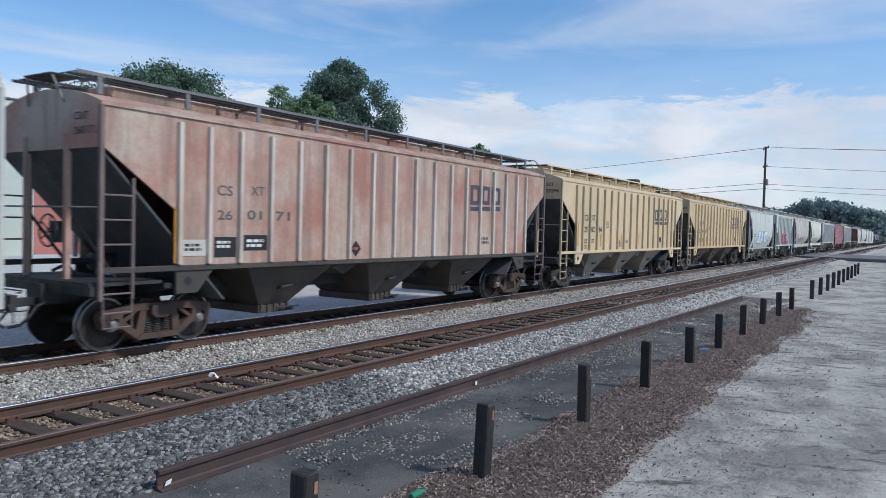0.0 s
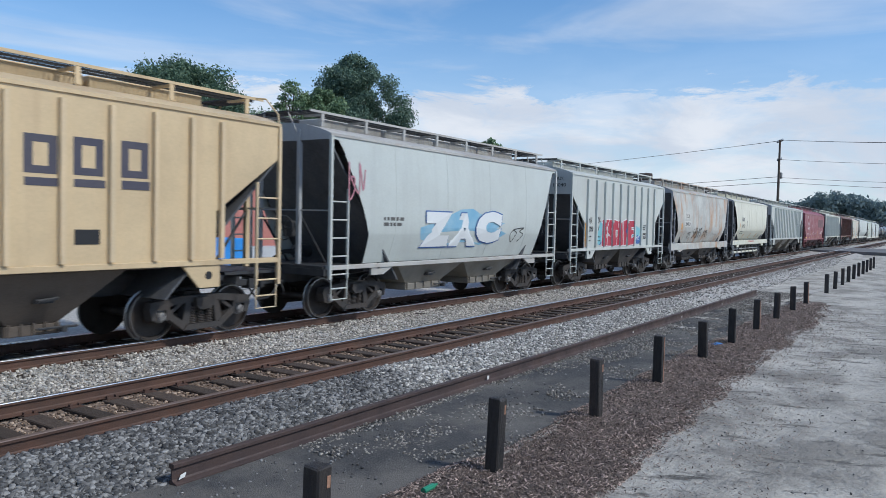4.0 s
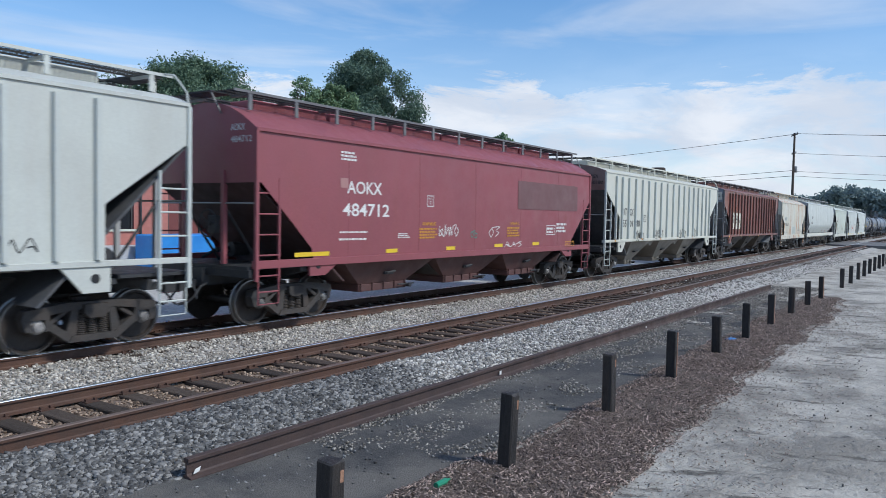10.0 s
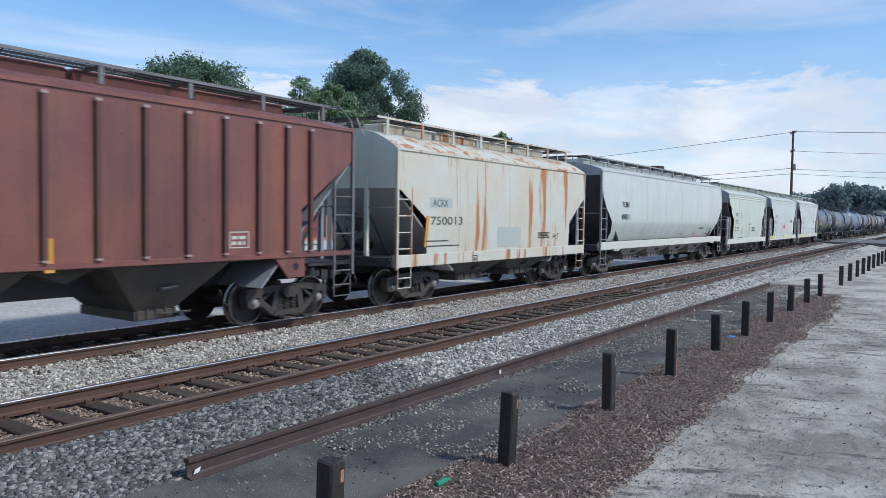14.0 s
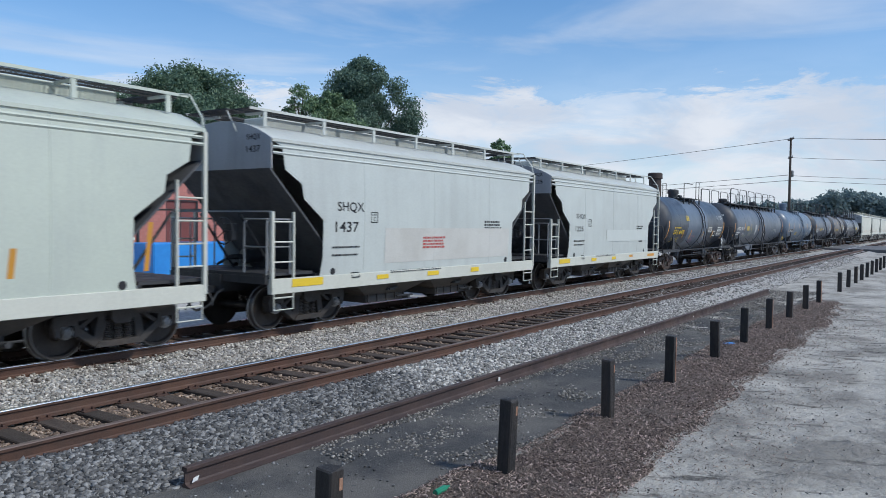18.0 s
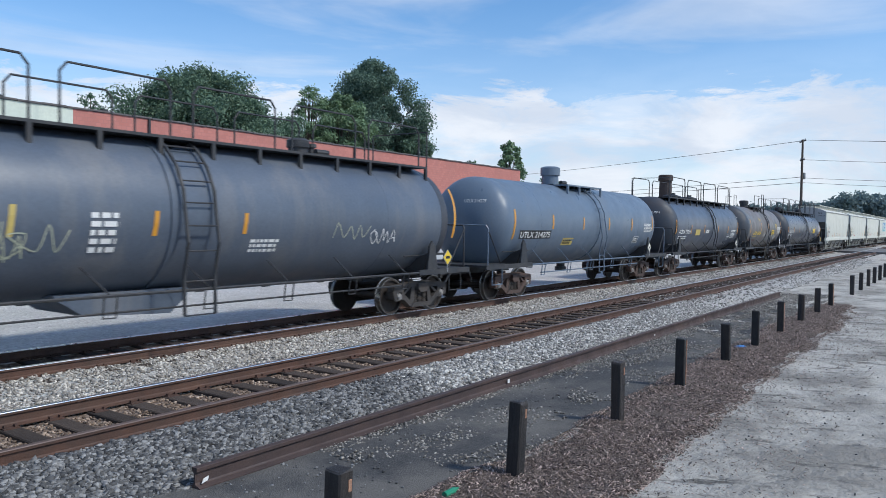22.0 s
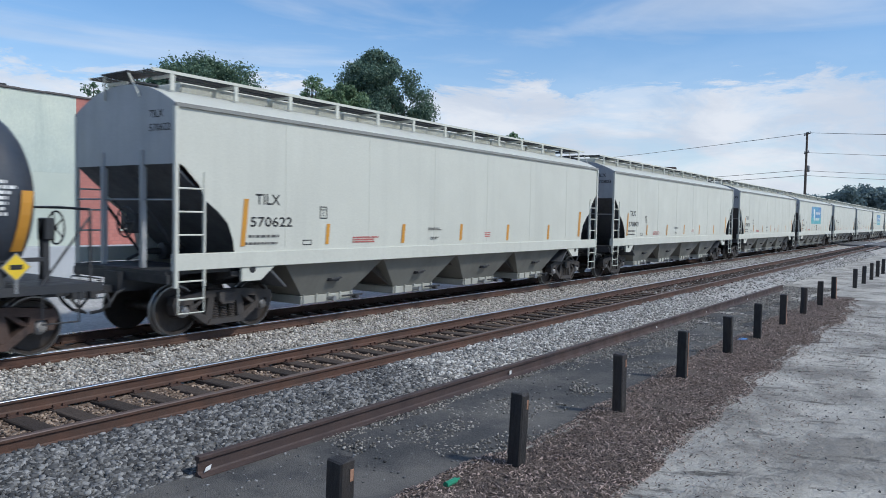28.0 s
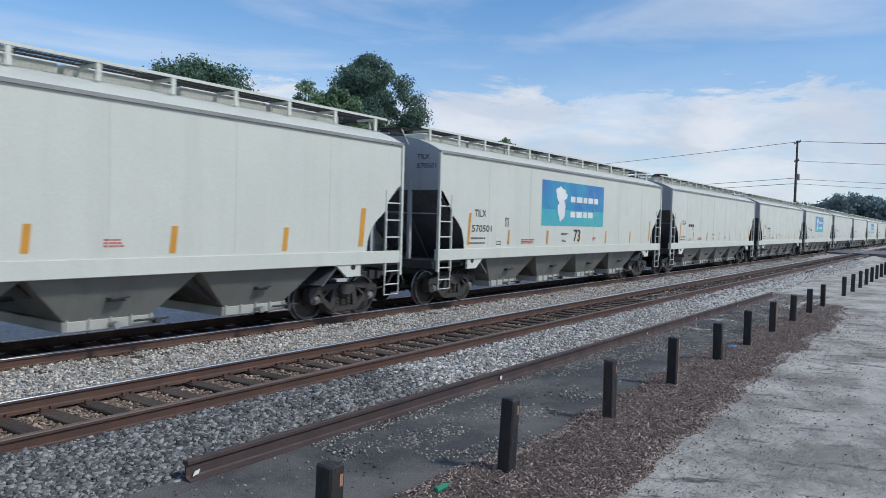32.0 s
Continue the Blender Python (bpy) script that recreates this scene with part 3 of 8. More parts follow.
guard_rail()
POSTS = ((4.06, 3.80, 0.77, 1), (6.68, 3.74, 0.80, 2.2), (9.38, 3.70, 0.83, -0.5), (12.12, 3.72, 0.82, 0.5), (15.08, 3.74, 0.77, -2), (17.5, 3.72, 0.81, 0), (20.3, 3.72, 0.80, 0), (23.1, 3.70, 0.78, 1), (25.9, 3.68, 0.80, 0), (28.7, 3.66, 0.79, -1),
         (34.3, 3.62, 0.80, 0), (37.3, 3.60, 0.78, 1), (40.3, 3.58, 0.80, -1), (43.0, 3.56, 0.80, 0), (45.7, 3.54, 0.79, 1), (48.6, 3.52, 0.80, 0), (51.5, 3.50, 0.80, 0), (54.3, 3.48, 0.80, 0), (57.2, 3.46, 0.80, 0), (60.1, 3.45, 0.8, 0))
for i, (x, y, hgt, lean) in enumerate(POSTS):
    rnd = random.Random(70 + i)
    w = 0.071 + rnd.uniform(-0.006, 0.008)
    s = Shape().box(-w, w, -w * 1.1, w * 1.1, -0.25, hgt, 0.014)
    top = [k for k, v in enumerate(s.v) if v[2] > hgt - 0.05]
    for k in top:
        v = s.v[k]
        s.v[k] = (v[0] + rnd.uniform(-0.006, 0.006), v[1] + rnd.uniform(-0.006, 0.006), v[2] - rnd.uniform(0, 0.022))
    ob = thing("post", s, POST_WOOD, "short black creosoted timber post in bark mulch", "post", "row of timber posts", at=pose(x, y, GROUND, lean * 0.4, lean, rnd.uniform(-5, 5)))
    if i in (3, 6, 9):
        part("split_face", Shape().box(w * (0.35 if i == 3 else -0.6), w * 0.96, -w * 1.1 - 0.006, -w * 1.1 + 0.01, hgt * 0.05, hgt * 0.95), POST_RAW, ob, "bare orange wood where the post is split")
    if i in (0, 1, 2):
        part("nail_plate", Shape().box(w * 0.2, w * 0.65, -w * 1.1 - 0.004, -w * 1.1, hgt * 0.78, hgt * 0.9), POST_RAW, ob, "worn orange wood patch")


# ---- buildings, chimney, pole ----
def building():
    y0, depth, x_left, x_split, x_right, top = 28.0, 26.0, -14.0, 15.05, 50.0, 6.5
    brick = bpy.data.materials.new("painted_red_brick")
    brick.use_nodes = True
    n, l = brick.node_tree.nodes, brick.node_tree.links
    tc = n.new("ShaderNodeTexCoord")
    mp = n.new("ShaderNodeMapping")
    mp.inputs["Rotation"].default_value = (radians(90), 0, 0)
    l.new(tc.outputs["Object"], mp.inputs[0])
    bt = n.new("ShaderNodeTexBrick")
    for k, v in (("Color1", (0.44, 0.165, 0.135, 1)), ("Color2", (0.50, 0.20, 0.165, 1)), ("Mortar", (0.40, 0.17, 0.145, 1)), ("Scale", 1.0), ("Mortar Size", 0.012), ("Brick Width", 0.22), ("Row Height", 0.145)):
        bt.inputs[k].default_value = v
    l.new(mp.outputs[0], bt.inputs["Vector"])
    nz = n.new("ShaderNodeTexNoise")
    nz.inputs["Scale"].default_value, nz.inputs["Detail"].default_value = 0.5, 7
    l.new(tc.outputs["Object"], nz.inputs["Vector"])
    mr = n.new("ShaderNodeMapRange")
    for i, v in enumerate((0.4, 0.65, 0.0, 0.5)):
        mr.inputs[1 + i].default_value = v
    l.new(nz.outputs[0], mr.inputs[0])
    mx = n.new("ShaderNodeMix")
    mx.data_type = "RGBA"
    l.new(mr.outputs[0], mx.inputs[0]), l.new(bt.outputs[0], mx.inputs[6])
    mx.inputs[7].default_value = (0.36, 0.15, 0.125, 1)
    l.new(mx.outputs[2], n["Principled BSDF"].inputs["Base Color"])
    n["Principled BSDF"].inputs["Roughness"].default_value = 0.9
    bp = n.new("ShaderNodeBump")
    bp.inputs["Strength"].default_value = 0.5
    l.new(bt.outputs["Fac"], bp.inputs["Height"])
    bp.invert = True
    l.new(bp.outputs[0], n["Principled BSDF"].inputs["Normal"])
    pale = surface("pale_green_painted_wall", (0.62, 0.66, 0.56), 0.85, 0, (0.44, 0.50, 0.46), 0.7, 0.35, (0.36, 0.42, 0.38), 0.5, 1.2, 0.06, 8, 0.3, 14)
    pale_low = surface("pale_yellow_painted_wall", (0.54, 0.58, 0.50), 0.85, 0, (0.45, 0.50, 0.44), 0.6, 0.6, grain=0.05, bump=0.2)
    root = base("warehouse", "long red brick and pale green freight house beside the tracks", "building")
    roofing = surface("dark_roof_edge", (0.11, 0.10, 0.10), 0.8, grain=0.2, bump=0.2)
    # brick front with the doorway and the window cut out as gaps between piers
    doors = ((19.62, 21.3, 1.0, 3.14), (16.9, 18.0, 1.5, 3.3), (27.0, 29.5, 1.0, 3.6), (36.0, 38.5, 1.0, 3.6))
    front = Shape()
    xs = sorted({x_split, x_right, *[d[0] for d in doors], *[d[1] for d in doors]})
    for a, b in zip(xs, xs[1:]):
        d = next((d for d in doors if d[0] == a and d[1] == b), None)
        if d:
            front.box(a, b, y0, y0 + 0.35, d[3], top)
            front.box(a, b, y0, y0 + 0.35, 0.85, d[2])
        else:
            front.box(a, b, y0, y0 + 0.35, 0.85, top)
    part("brick_wall", front, brick, root, "weathered red brick front wall")
    part("end_wall", Shape().box(x_right - 0.35, x_right, y0 + 0.352, y0 + depth, GROUND, top), brick, root, "red brick end wall")
    part("pale_wall", Shape().box(x_left, 11.0, y0, y0 + 0.35, 3.6, top).box(13.6, x_split, y0, y0 + 0.35, 3.6, top).box(11.0, 13.6, y0, y0 + 0.35, 3.6, top), pale, root, "faded pale green painted wall")
    part("pale_lower_wall", Shape().box(x_left, 10.4, y0, y0 + 0.35, 0.85, 3.598).box(12.9, x_split, y0, y0 + 0.35, 0.85, 3.598).box(10.4, 12.9, y0, y0 + 0.35, 0.85, 1.3).box(10.4, 12.9, y0, y0 + 0.35, 3.1, 3.598), pale_low, root, "pale yellow painted lower wall")
    part("dock_wall", Shape().box(x_left, x_right, y0 - 1.4, y0 + 0.35, GROUND - 0.05, 0.848), surface("white_painted_dock", (0.50, 0.52, 0.54), 0.8, 0, (0.33, 0.35, 0.37), 0.5, 0.5, grain=0.1, bump=0.2), root, "white painted loading dock front")
    part("roof", Shape().box(x_left, x_right - 0.352, y0 + 0.352, y0 + depth, top - 0.5, top - 0.25), roofing, root)
    stone = Shape().box(0, 0.88, y0 - 0.06, y0 + 0.42, top, top + 0.075, 0.01).mesh("coping_stone", roofing)
    for k in range(int((x_right - x_left) / 0.9)):
        hang("coping_stone", stone, root, at=(x_left + k * 0.9, 0, 0.012 * (k % 2)))
    dark = surface("dark_window_glass", (0.02, 0.022, 0.025), 0.15, grain=0.0, bump=0)
    wood = surface("dark_window_frame", (0.07, 0.065, 0.065), 0.7, grain=0.2, bump=0.1)
    red = surface("dark_red_door_paint", (0.20, 0.055, 0.05), 0.7, second=(0.13, 0.05, 0.045), patch=0.5)
    for k, (a, b, z0, z1) in enumerate(doors):
        if k == 1:
            w = part("window", Shape().box(a, b, y0 + 0.16, y0 + 0.19, z0, z1), dark, root, "dark window in the brick wall")
            part("frame", Shape().box(a, a + 0.07, y0 + 0.1, y0 + 0.158, z0, z1).box(b - 0.07, b, y0 + 0.1, y0 + 0.158, z0, z1).box(a + 0.07, b - 0.07, y0 + 0.1, y0 + 0.158, z1 - 0.07, z1).box(a + 0.07, b - 0.07, y0 + 0.1, y0 + 0.158, (z0 + z1) / 2 - 0.03, (z0 + z1) / 2 + 0.03), wood, w)
            part("sill", Shape().box(a - 0.1, b + 0.1, y0 - 0.08, y0 + 0.16, z0 - 0.09, z0 - 0.002), pale, w)
        else:
            d = part("door", Shape().box(a + 0.06, b - 0.06, y0 + 0.1, y0 + 0.16, z0, z1 - 0.06), red, root, "dark red wooden door")
            part("frame", Shape().box(a, a + 0.06, y0 + 0.04, y0 + 0.2, z0, z1).box(b - 0.06, b, y0 + 0.04, y0 + 0.2, z0, z1).box(a + 0.06, b - 0.06, y0 + 0.04, y0 + 0.2, z1 - 0.06, z1), wood, d)
            part("panel_line", Shape().box((a + b) / 2 - 0.02, (a + b) / 2 + 0.02, y0 + 0.09, y0 + 0.099, z0, z1 - 0.06), wood, d)
    w = part("window", Shape().box(10.4, 12.9, y0 + 0.18, y0 + 0.21, 1.3, 3.1), dark, root, "large dark many-paned window")
    fr = Shape().box(10.3, 13.0, y0 - 0.03, y0 + 0.1, 3.1, 3.22).box(10.3, 10.42, y0 - 0.03, y0 + 0.1, 1.3, 3.1).box(12.88, 13.0, y0 - 0.03, y0 + 0.1, 1.3, 3.1)
    for x in (11.0, 11.65, 12.3):
        fr.box(x - 0.025, x + 0.025, y0 + 0.14, y0 + 0.179, 1.3, 3.1)
    for z in (1.9, 2.5):
        fr.box(10.42, 12.88, y0 + 0.13, y0 + 0.178, z - 0.025, z + 0.025)
    part("frame", fr, wood, w)
    part("downpipe", Shape().rod((18.26, y0 - 0.07, 0.9), (18.26, y0 - 0.07, 6.5), 0.05, 8), BLACK_STEEL, root, "dark downpipe")
    part("downpipe", Shape().rod((31.0, y0 - 0.07, 0.9), (31.0, y0 - 0.07, 6.5), 0.05, 8), BLACK_STEEL, root, "dark downpipe")
    lv = Shape().box(21.35, 22.75, y0 - 0.05, y0 - 0.01, 3.42, 4.15)
    vent = part("louvre", lv, BLACK_STEEL, root, "square wall louvre")
    for k in range(7):
        part("slat", Shape().prism([(y0 - 0.12, 3.45 + k * 0.1), (y0 - 0.051, 3.50 + k * 0.1), (y0 - 0.051, 3.52 + k * 0.1), (y0 - 0.12, 3.47 + k * 0.1)], 21.38, 22.72, "x"), GALV, vent)
    lamp = part("wall_lamp", Shape().rod((21.0, y0 - 0.002, 4.25), (21.0, y0 - 0.35, 4.3), 0.02), BLACK_STEEL, root, "old barn lamp on the wall")
    part("shade", Shape().lathe([(0, 0.21), (0.1, 0.16), (0.22, 0.06), (0.28, 0.05)], 14, (21.0, y0 - 0.38, 4.02), "z"), GALV, lamp, "white enamel shade", 40)
    for x in (12.9, 17.0, 24.0):
        part("roof_vent", Shape().rod((x, y0 + 1.2, top - 0.25), (x, y0 + 1.2, top + 0.32), 0.16, 10), BLACK_STEEL, root)
    return root


building()
BLUE = surface("bright_blue_tarpaulin", (0.03, 0.22, 0.62), 0.5, second=(0.05, 0.32, 0.75), patch=0.6, patch_scale=1.2, grain=0.05, bump=0.3, bump_scale=6)
thing("blue_container", Shape().box(17.0, 22.0, 25.0, 26.4, GROUND, 1.35, 0.05), BLUE, "bright blue container in front of the loading dock", "container")
thing("brick_chimney", Shape().lathe([(GROUND, 0.95), (8.4, 0.78), (8.45, 0.95), (9.1, 0.92), (9.2, 0.8)], 16, (96.0, 32.0, 0), "z"), surface("sooty_brick_stack", (0.06, 0.045, 0.042), 0.9, grain=0.3, bump=0.4), "dark round brick chimney stack behind the trains", "chimney", smooth=30)


def utility_pole():
    wood = surface("grey_pole_wood", (0.085, 0.065, 0.052), 0.9, second=(0.14, 0.115, 0.095), patch=0.5, grain=0.3, bump=0.4)
    x, y, h = 103.3, 16.95, 13.75
    root = base("utility_pole", "tall wooden utility pole with two crossarms", "utility pole", at=(x, y, 0))
    part("shaft", Shape().lathe([(GROUND - 0.1, 0.19), (6, 0.165), (h, 0.12)], 10, (0, 0, 0), "z"), wood, root, smooth=40)
    d = Vector((0.42, -0.91, 0))
    for z, half in ((h - 0.25, 1.25), (h - 2.6, 0.85)):
        a, b = Vector((0.91, 0.42, 0)) * half, Vector((-0.91, -0.42, 0)) * half
        s = Shape().rod((a.x, a.y, z), (b.x, b.y, z), 0.075, 6)
        arm = part("crossarm", s, wood, root)
        for f in (-0.95, -0.45, 0.45, 0.95):
            part("insulator", Shape().lathe([(0, 0.05), (0.08, 0.07), (0.12, 0.04), (0.2, 0.035)], 8, (a.x * f, a.y * f, z + 0.07), "z"), surface("grey_porcelain", (0.28, 0.28, 0.3), 0.3, grain=0.02, bump=0), arm)
    part("transformer", Shape().lathe([(0, 0.16), (0.05, 0.2), (0.75, 0.2), (0.82, 0.1)], 12, (0.28, -0.2, h - 5.0), "z"), GALV, root, "grey can transformer", 40)
    return root


utility_pole()
WIRE = surface("black_cable", (0.03, 0.03, 0.033), 0.6, grain=0, bump=0)


def wire(p, q, sag, r, label):
    p, q = Vector(p), Vector(q)
    pts = []
    for k in range(19):
        f = k / 18
        pts.append(p.lerp(q, f) - Vector((0, 0, sag * 4 * f * (1 - f))))
    thing("overhead_wire", Shape().tube(pts, r, 5), WIRE, label, "wire", "overhead wires")


for z, dz in ((13.7, 0.4), (13.7, 0.55), (11.2, 0.0), (8.9, 0.0), (8.3, -0.3)):
    wire((103.3, 16.95, z), (118.0, -28.0, z + dz), 0.7, 0.022, "black overhead wire crossing the tracks")
wire((103.3, 16.95, 13.6), (175.0, 150.0, 14.5), 1.2, 0.03, "black overhead wire running away from the pole")
wire((103.3, 16.95, 9.0), (175.0, 130.0, 10.5), 1.0, 0.03, "black overhead wire running away from the pole")
wire((103.3, 16.95, 8.3), (175.0, 130.0, 9.8), 1.0, 0.03, "black overhead wire running away from the pole")

# level crossing far along the line
CROSS = surface("worn_crossing_asphalt", (0.13, 0.13, 0.135), 0.9, second=(0.20, 0.195, 0.19), patch=0.6, grain=0.15, bump=0.3)
thing("road_crossing", Shape().prism([(84, -40), (104, -40), (116, 40), (98, 40)], -0.34, -0.012, "z"), CROSS, "grey asphalt road crossing both tracks", "road", kind="structure")
thing("white_stone", Shape().lathe([(0, 0.12), (0.1, 0.2), (0.2, 0.12), (0.25, 0.02)], 8, (57.7, 7.0, -0.36), "z"), WHITE, "white painted stone beside the ballast", "stone")
thing("crumpled_tarp", Shape().lathe([(0, 0.22), (0.03, 0.16), (0.06, 0.05)], 7, (17.0, 3.9, GROUND), "z"), BLUE, "small crumpled blue plastic sheet by the posts", "litter")
thing("plastic_bottle", Shape().lathe([(0, 0.03), (0.16, 0.032), (0.2, 0.012), (0.23, 0.012)], 8, (5.7, 3.95, GROUND + 0.05)), surface("green_plastic", (0.02, 0.22, 0.12), 0.35, grain=0.02, bump=0), "green plastic bottle lying in the mulch", "bottle", smooth=40)


# ---- trees ----
def leaf_shader(name, dark, light):
    m = bpy.data.materials.new(name)
    m.use_nodes = True
    n, l = m.node_tree.nodes, m.node_tree.links
    b = n["Principled BSDF"]
    geo = n.new("ShaderNodeNewGeometry")
    rp = n.new("ShaderNodeValToRGB")
    rp.color_ramp.elements[0].color, rp.color_ramp.elements[1].color = (*dark, 1), (*light, 1)
    l.new(geo.outputs["Random Per Island"], rp.inputs[0])
    l.new(rp.outputs[0], b.inputs["Base Color"])
    b.inputs["Roughness"].default_value = 0.65
    tr, mx = n.new("ShaderNodeBsdfTranslucent"), n.new("ShaderNodeMixShader")
    l.new(rp.outputs[0], tr.inputs[0])
    mx.inputs[0].default_value = 0.35
    l.new(b.outputs[0], mx.inputs[1]), l.new(tr.outputs[0], mx.inputs[2])
    l.new(mx.outputs[0], n["Material Output"].inputs[0])
    return m


BARK = surface("grey_tree_bark", (0.07, 0.055, 0.045), 0.95, second=(0.11, 0.09, 0.075), patch=0.5, grain=0.3, bump=0.6)


def leaf_cloud(name, blobs, count, size, material, parent, seed, label="", kind=""):
    """Leaves as small bent quads strewn through ellipsoids (x, y, z, rx, ry, rz), denser towards their skins."""
    rng = np.random.default_rng(seed)
    bl = np.array(blobs)
    vol = (bl[:, 3] * bl[:, 4] * bl[:, 5]) ** 0.67
    pick = rng.choice(len(bl), count, p=vol / vol.sum())
    d = rng.normal(size=(count, 3))
    d /= np.linalg.norm(d, axis=1)[:, None]
    rad = rng.random(count) ** 0.35 * (1 + 0.19 * rng.normal(size=count))
    c = bl[pick, :3] + d * bl[pick, 3:] * rad[:, None]
    up = d * 0.7 + rng.normal(size=(count, 3)) * 0.7 + np.array([0, 0, 0.35])
    up /= np.linalg.norm(up, axis=1)[:, None]
    a = np.cross(up, rng.normal(size=(count, 3)))
    a /= np.linalg.norm(a, axis=1)[:, None]
    b = np.cross(up, a)
    s = rng.uniform(size * 0.6, size * 1.3, (count, 1))
    v = np.stack([c - a * s, c - b * s * 0.55 + up * s * 0.1, c + a * s, c + b * s * 0.55 + up * s * 0.1], 1).reshape(-1, 3)
    me = bpy.data.meshes.new(name)
    me.vertices.add(count * 4)
    me.vertices.foreach_set("co", v.reshape(-1).astype(np.float32))
    me.loops.add(count * 4)
    me.polygons.add(count)
    me.loops.foreach_set("vertex_index", np.arange(count * 4, dtype=np.int32))
    me.polygons.foreach_set("loop_start", np.arange(0, count * 4, 4, dtype=np.int32))
    me.update(calc_edges=True)
    me.materials.append(material)
    if parent is None:
        return tagged(new(name, me), label, "trees", kind=kind or "stuff")
    return hang(name, me, parent, label)


def tree(label, x, y, height, crown, blobs_n, leaves, size, material, seed, low=0.35, point=0.0, category="tree"):
    """A tapered trunk with limbs and a crown of leaves round many limb ends. crown: half widths along and across."""
    rnd = random.Random(seed)
    root = base("tree", label, category, "trees behind the freight house", (x, y, GROUND))
    s = Shape().rod((0, 0, -0.3), (0.2, 0, height * 0.45), 0.035 * height * 0.55, 9, 0.02 * height * 0.55)
    blobs = []
    for k in range(blobs_n):
        f = (k + 0.5) / blobs_n
        ang = k * 2.399 + rnd.uniform(-0.4, 0.4)
        z = height * (low + (1 - low) * f * 0.93)
        prof = math.sin(math.pi * min(1, 0.18 + 0.82 * f)) ** 0.6 if point == 0 else (1 - f) ** point
        rr = rnd.uniform(0.35, 1.12) * prof
        bx, by = math.cos(ang) * crown[0] * rr, math.sin(ang) * crown[1] * rr
        br = crown[0] ** 0.7 * rnd.uniform(0.22, 0.46) * (0.6 + 0.5 * prof)
        blobs.append((bx, by, z, br, br, br * rnd.uniform(0.6, 0.9)))
        s.rod((0.1, 0, height * (0.2 + 0.35 * f)), (bx * 0.9, by * 0.9, z - br * 0.2), 0.012 * height * 0.5, 5, 0.02)
    part("trunk", s, BARK, root, smooth=50)
    leaf_cloud("crown", blobs, leaves, size, material, root, seed)
    return root


LEAF_DARK = leaf_shader("dark_oak_leaves", (0.060, 0.116, 0.092), (0.175, 0.26, 0.185))
LEAF_MID = leaf_shader("mid_green_leaves", (0.066, 0.125, 0.088), (0.19, 0.28, 0.175))
LEAF_PALE = leaf_shader("pale_green_leaves", (0.09, 0.155, 0.085), (0.24, 0.35, 0.19))
tree("tall dark green oak with a broad ragged crown", 70.0, 60.5, 23.6, (7.0, 7.0), 150, 110000, 0.15, LEAF_DARK, 11, 0.22)
tree("dark green oak with a wide rounded crown", 44.8, 60.0, 17.4, (8.2, 8.2), 150, 100000, 0.145, LEAF_MID, 12, 0.35)
tree("thin pale green tree with open feathery branches", 56.0, 57.0, 17.8, (3.0, 3.0), 46, 9000, 0.14, LEAF_PALE, 13, 0.3)
tree("pale green bushy tree between two oaks", 60.5, 57.0, 17.6, (4.4, 4.4), 60, 26000, 0.17, LEAF_PALE, 14, 0.3)
tree("mid green tree beside a taller oak", 72.0, 55.5, 16.0, (3.0, 3.0), 36, 30000, 0.15, LEAF_MID, 15, 0.25)
tree("dark green oak with drooping side branches", 77.0, 60.0, 13.2, (3.6, 3.6), 44, 36000, 0.16, LEAF_DARK, 16, 0.25)
tree("small dark green tree behind the oaks", 54.0, 64.0, 16.0, (4.6, 4.6), 44, 36000, 0.16, LEAF_MID, 17, 0.3)
tree("slender pale green young tree", 107.0, 62.0, 17.0, (2.6, 2.6), 30, 4200, 0.26, LEAF_PALE, 18, 0.45)
tree("small green tree showing over the roof", 32.5, 58.0, 13.3, (1.6, 1.6), 30, 2200, 0.13, LEAF_MID, 19, 0.5)
tree("low green bushy tree behind the roof", 91.0, 60.0, 12.4, (3.2, 3.2), 16, 4000, 0.26, LEAF_MID, 20, 0.3)
tree("pointed green cedar beyond the freight house", 97.0, 50.0, 11.2, (2.4, 2.4), 20, 6000, 0.22, LEAF_MID, 21, 0.1, 0.8)
tree("dark green cedar beyond the freight house", 112.0, 55.0, 10.5, (3.0, 3.0), 20, 5000, 0.24, LEAF_DARK, 22, 0.1, 0.6)
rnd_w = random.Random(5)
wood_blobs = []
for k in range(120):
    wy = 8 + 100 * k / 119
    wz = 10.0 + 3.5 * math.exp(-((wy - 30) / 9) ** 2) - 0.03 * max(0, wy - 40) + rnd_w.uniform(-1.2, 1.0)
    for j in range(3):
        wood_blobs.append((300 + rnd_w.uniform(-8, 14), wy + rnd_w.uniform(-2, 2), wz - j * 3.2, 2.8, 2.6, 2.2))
# Distance haze is mixed into this leaf colour, paler and bluer.
leaf_cloud("far_woods", wood_blobs, 34000, 0.75, leaf_shader("haze_tinted_far_leaves", (0.12, 0.175, 0.19), (0.22, 0.295, 0.29)), None, 30, "dark green woods far along the line", "stuff")



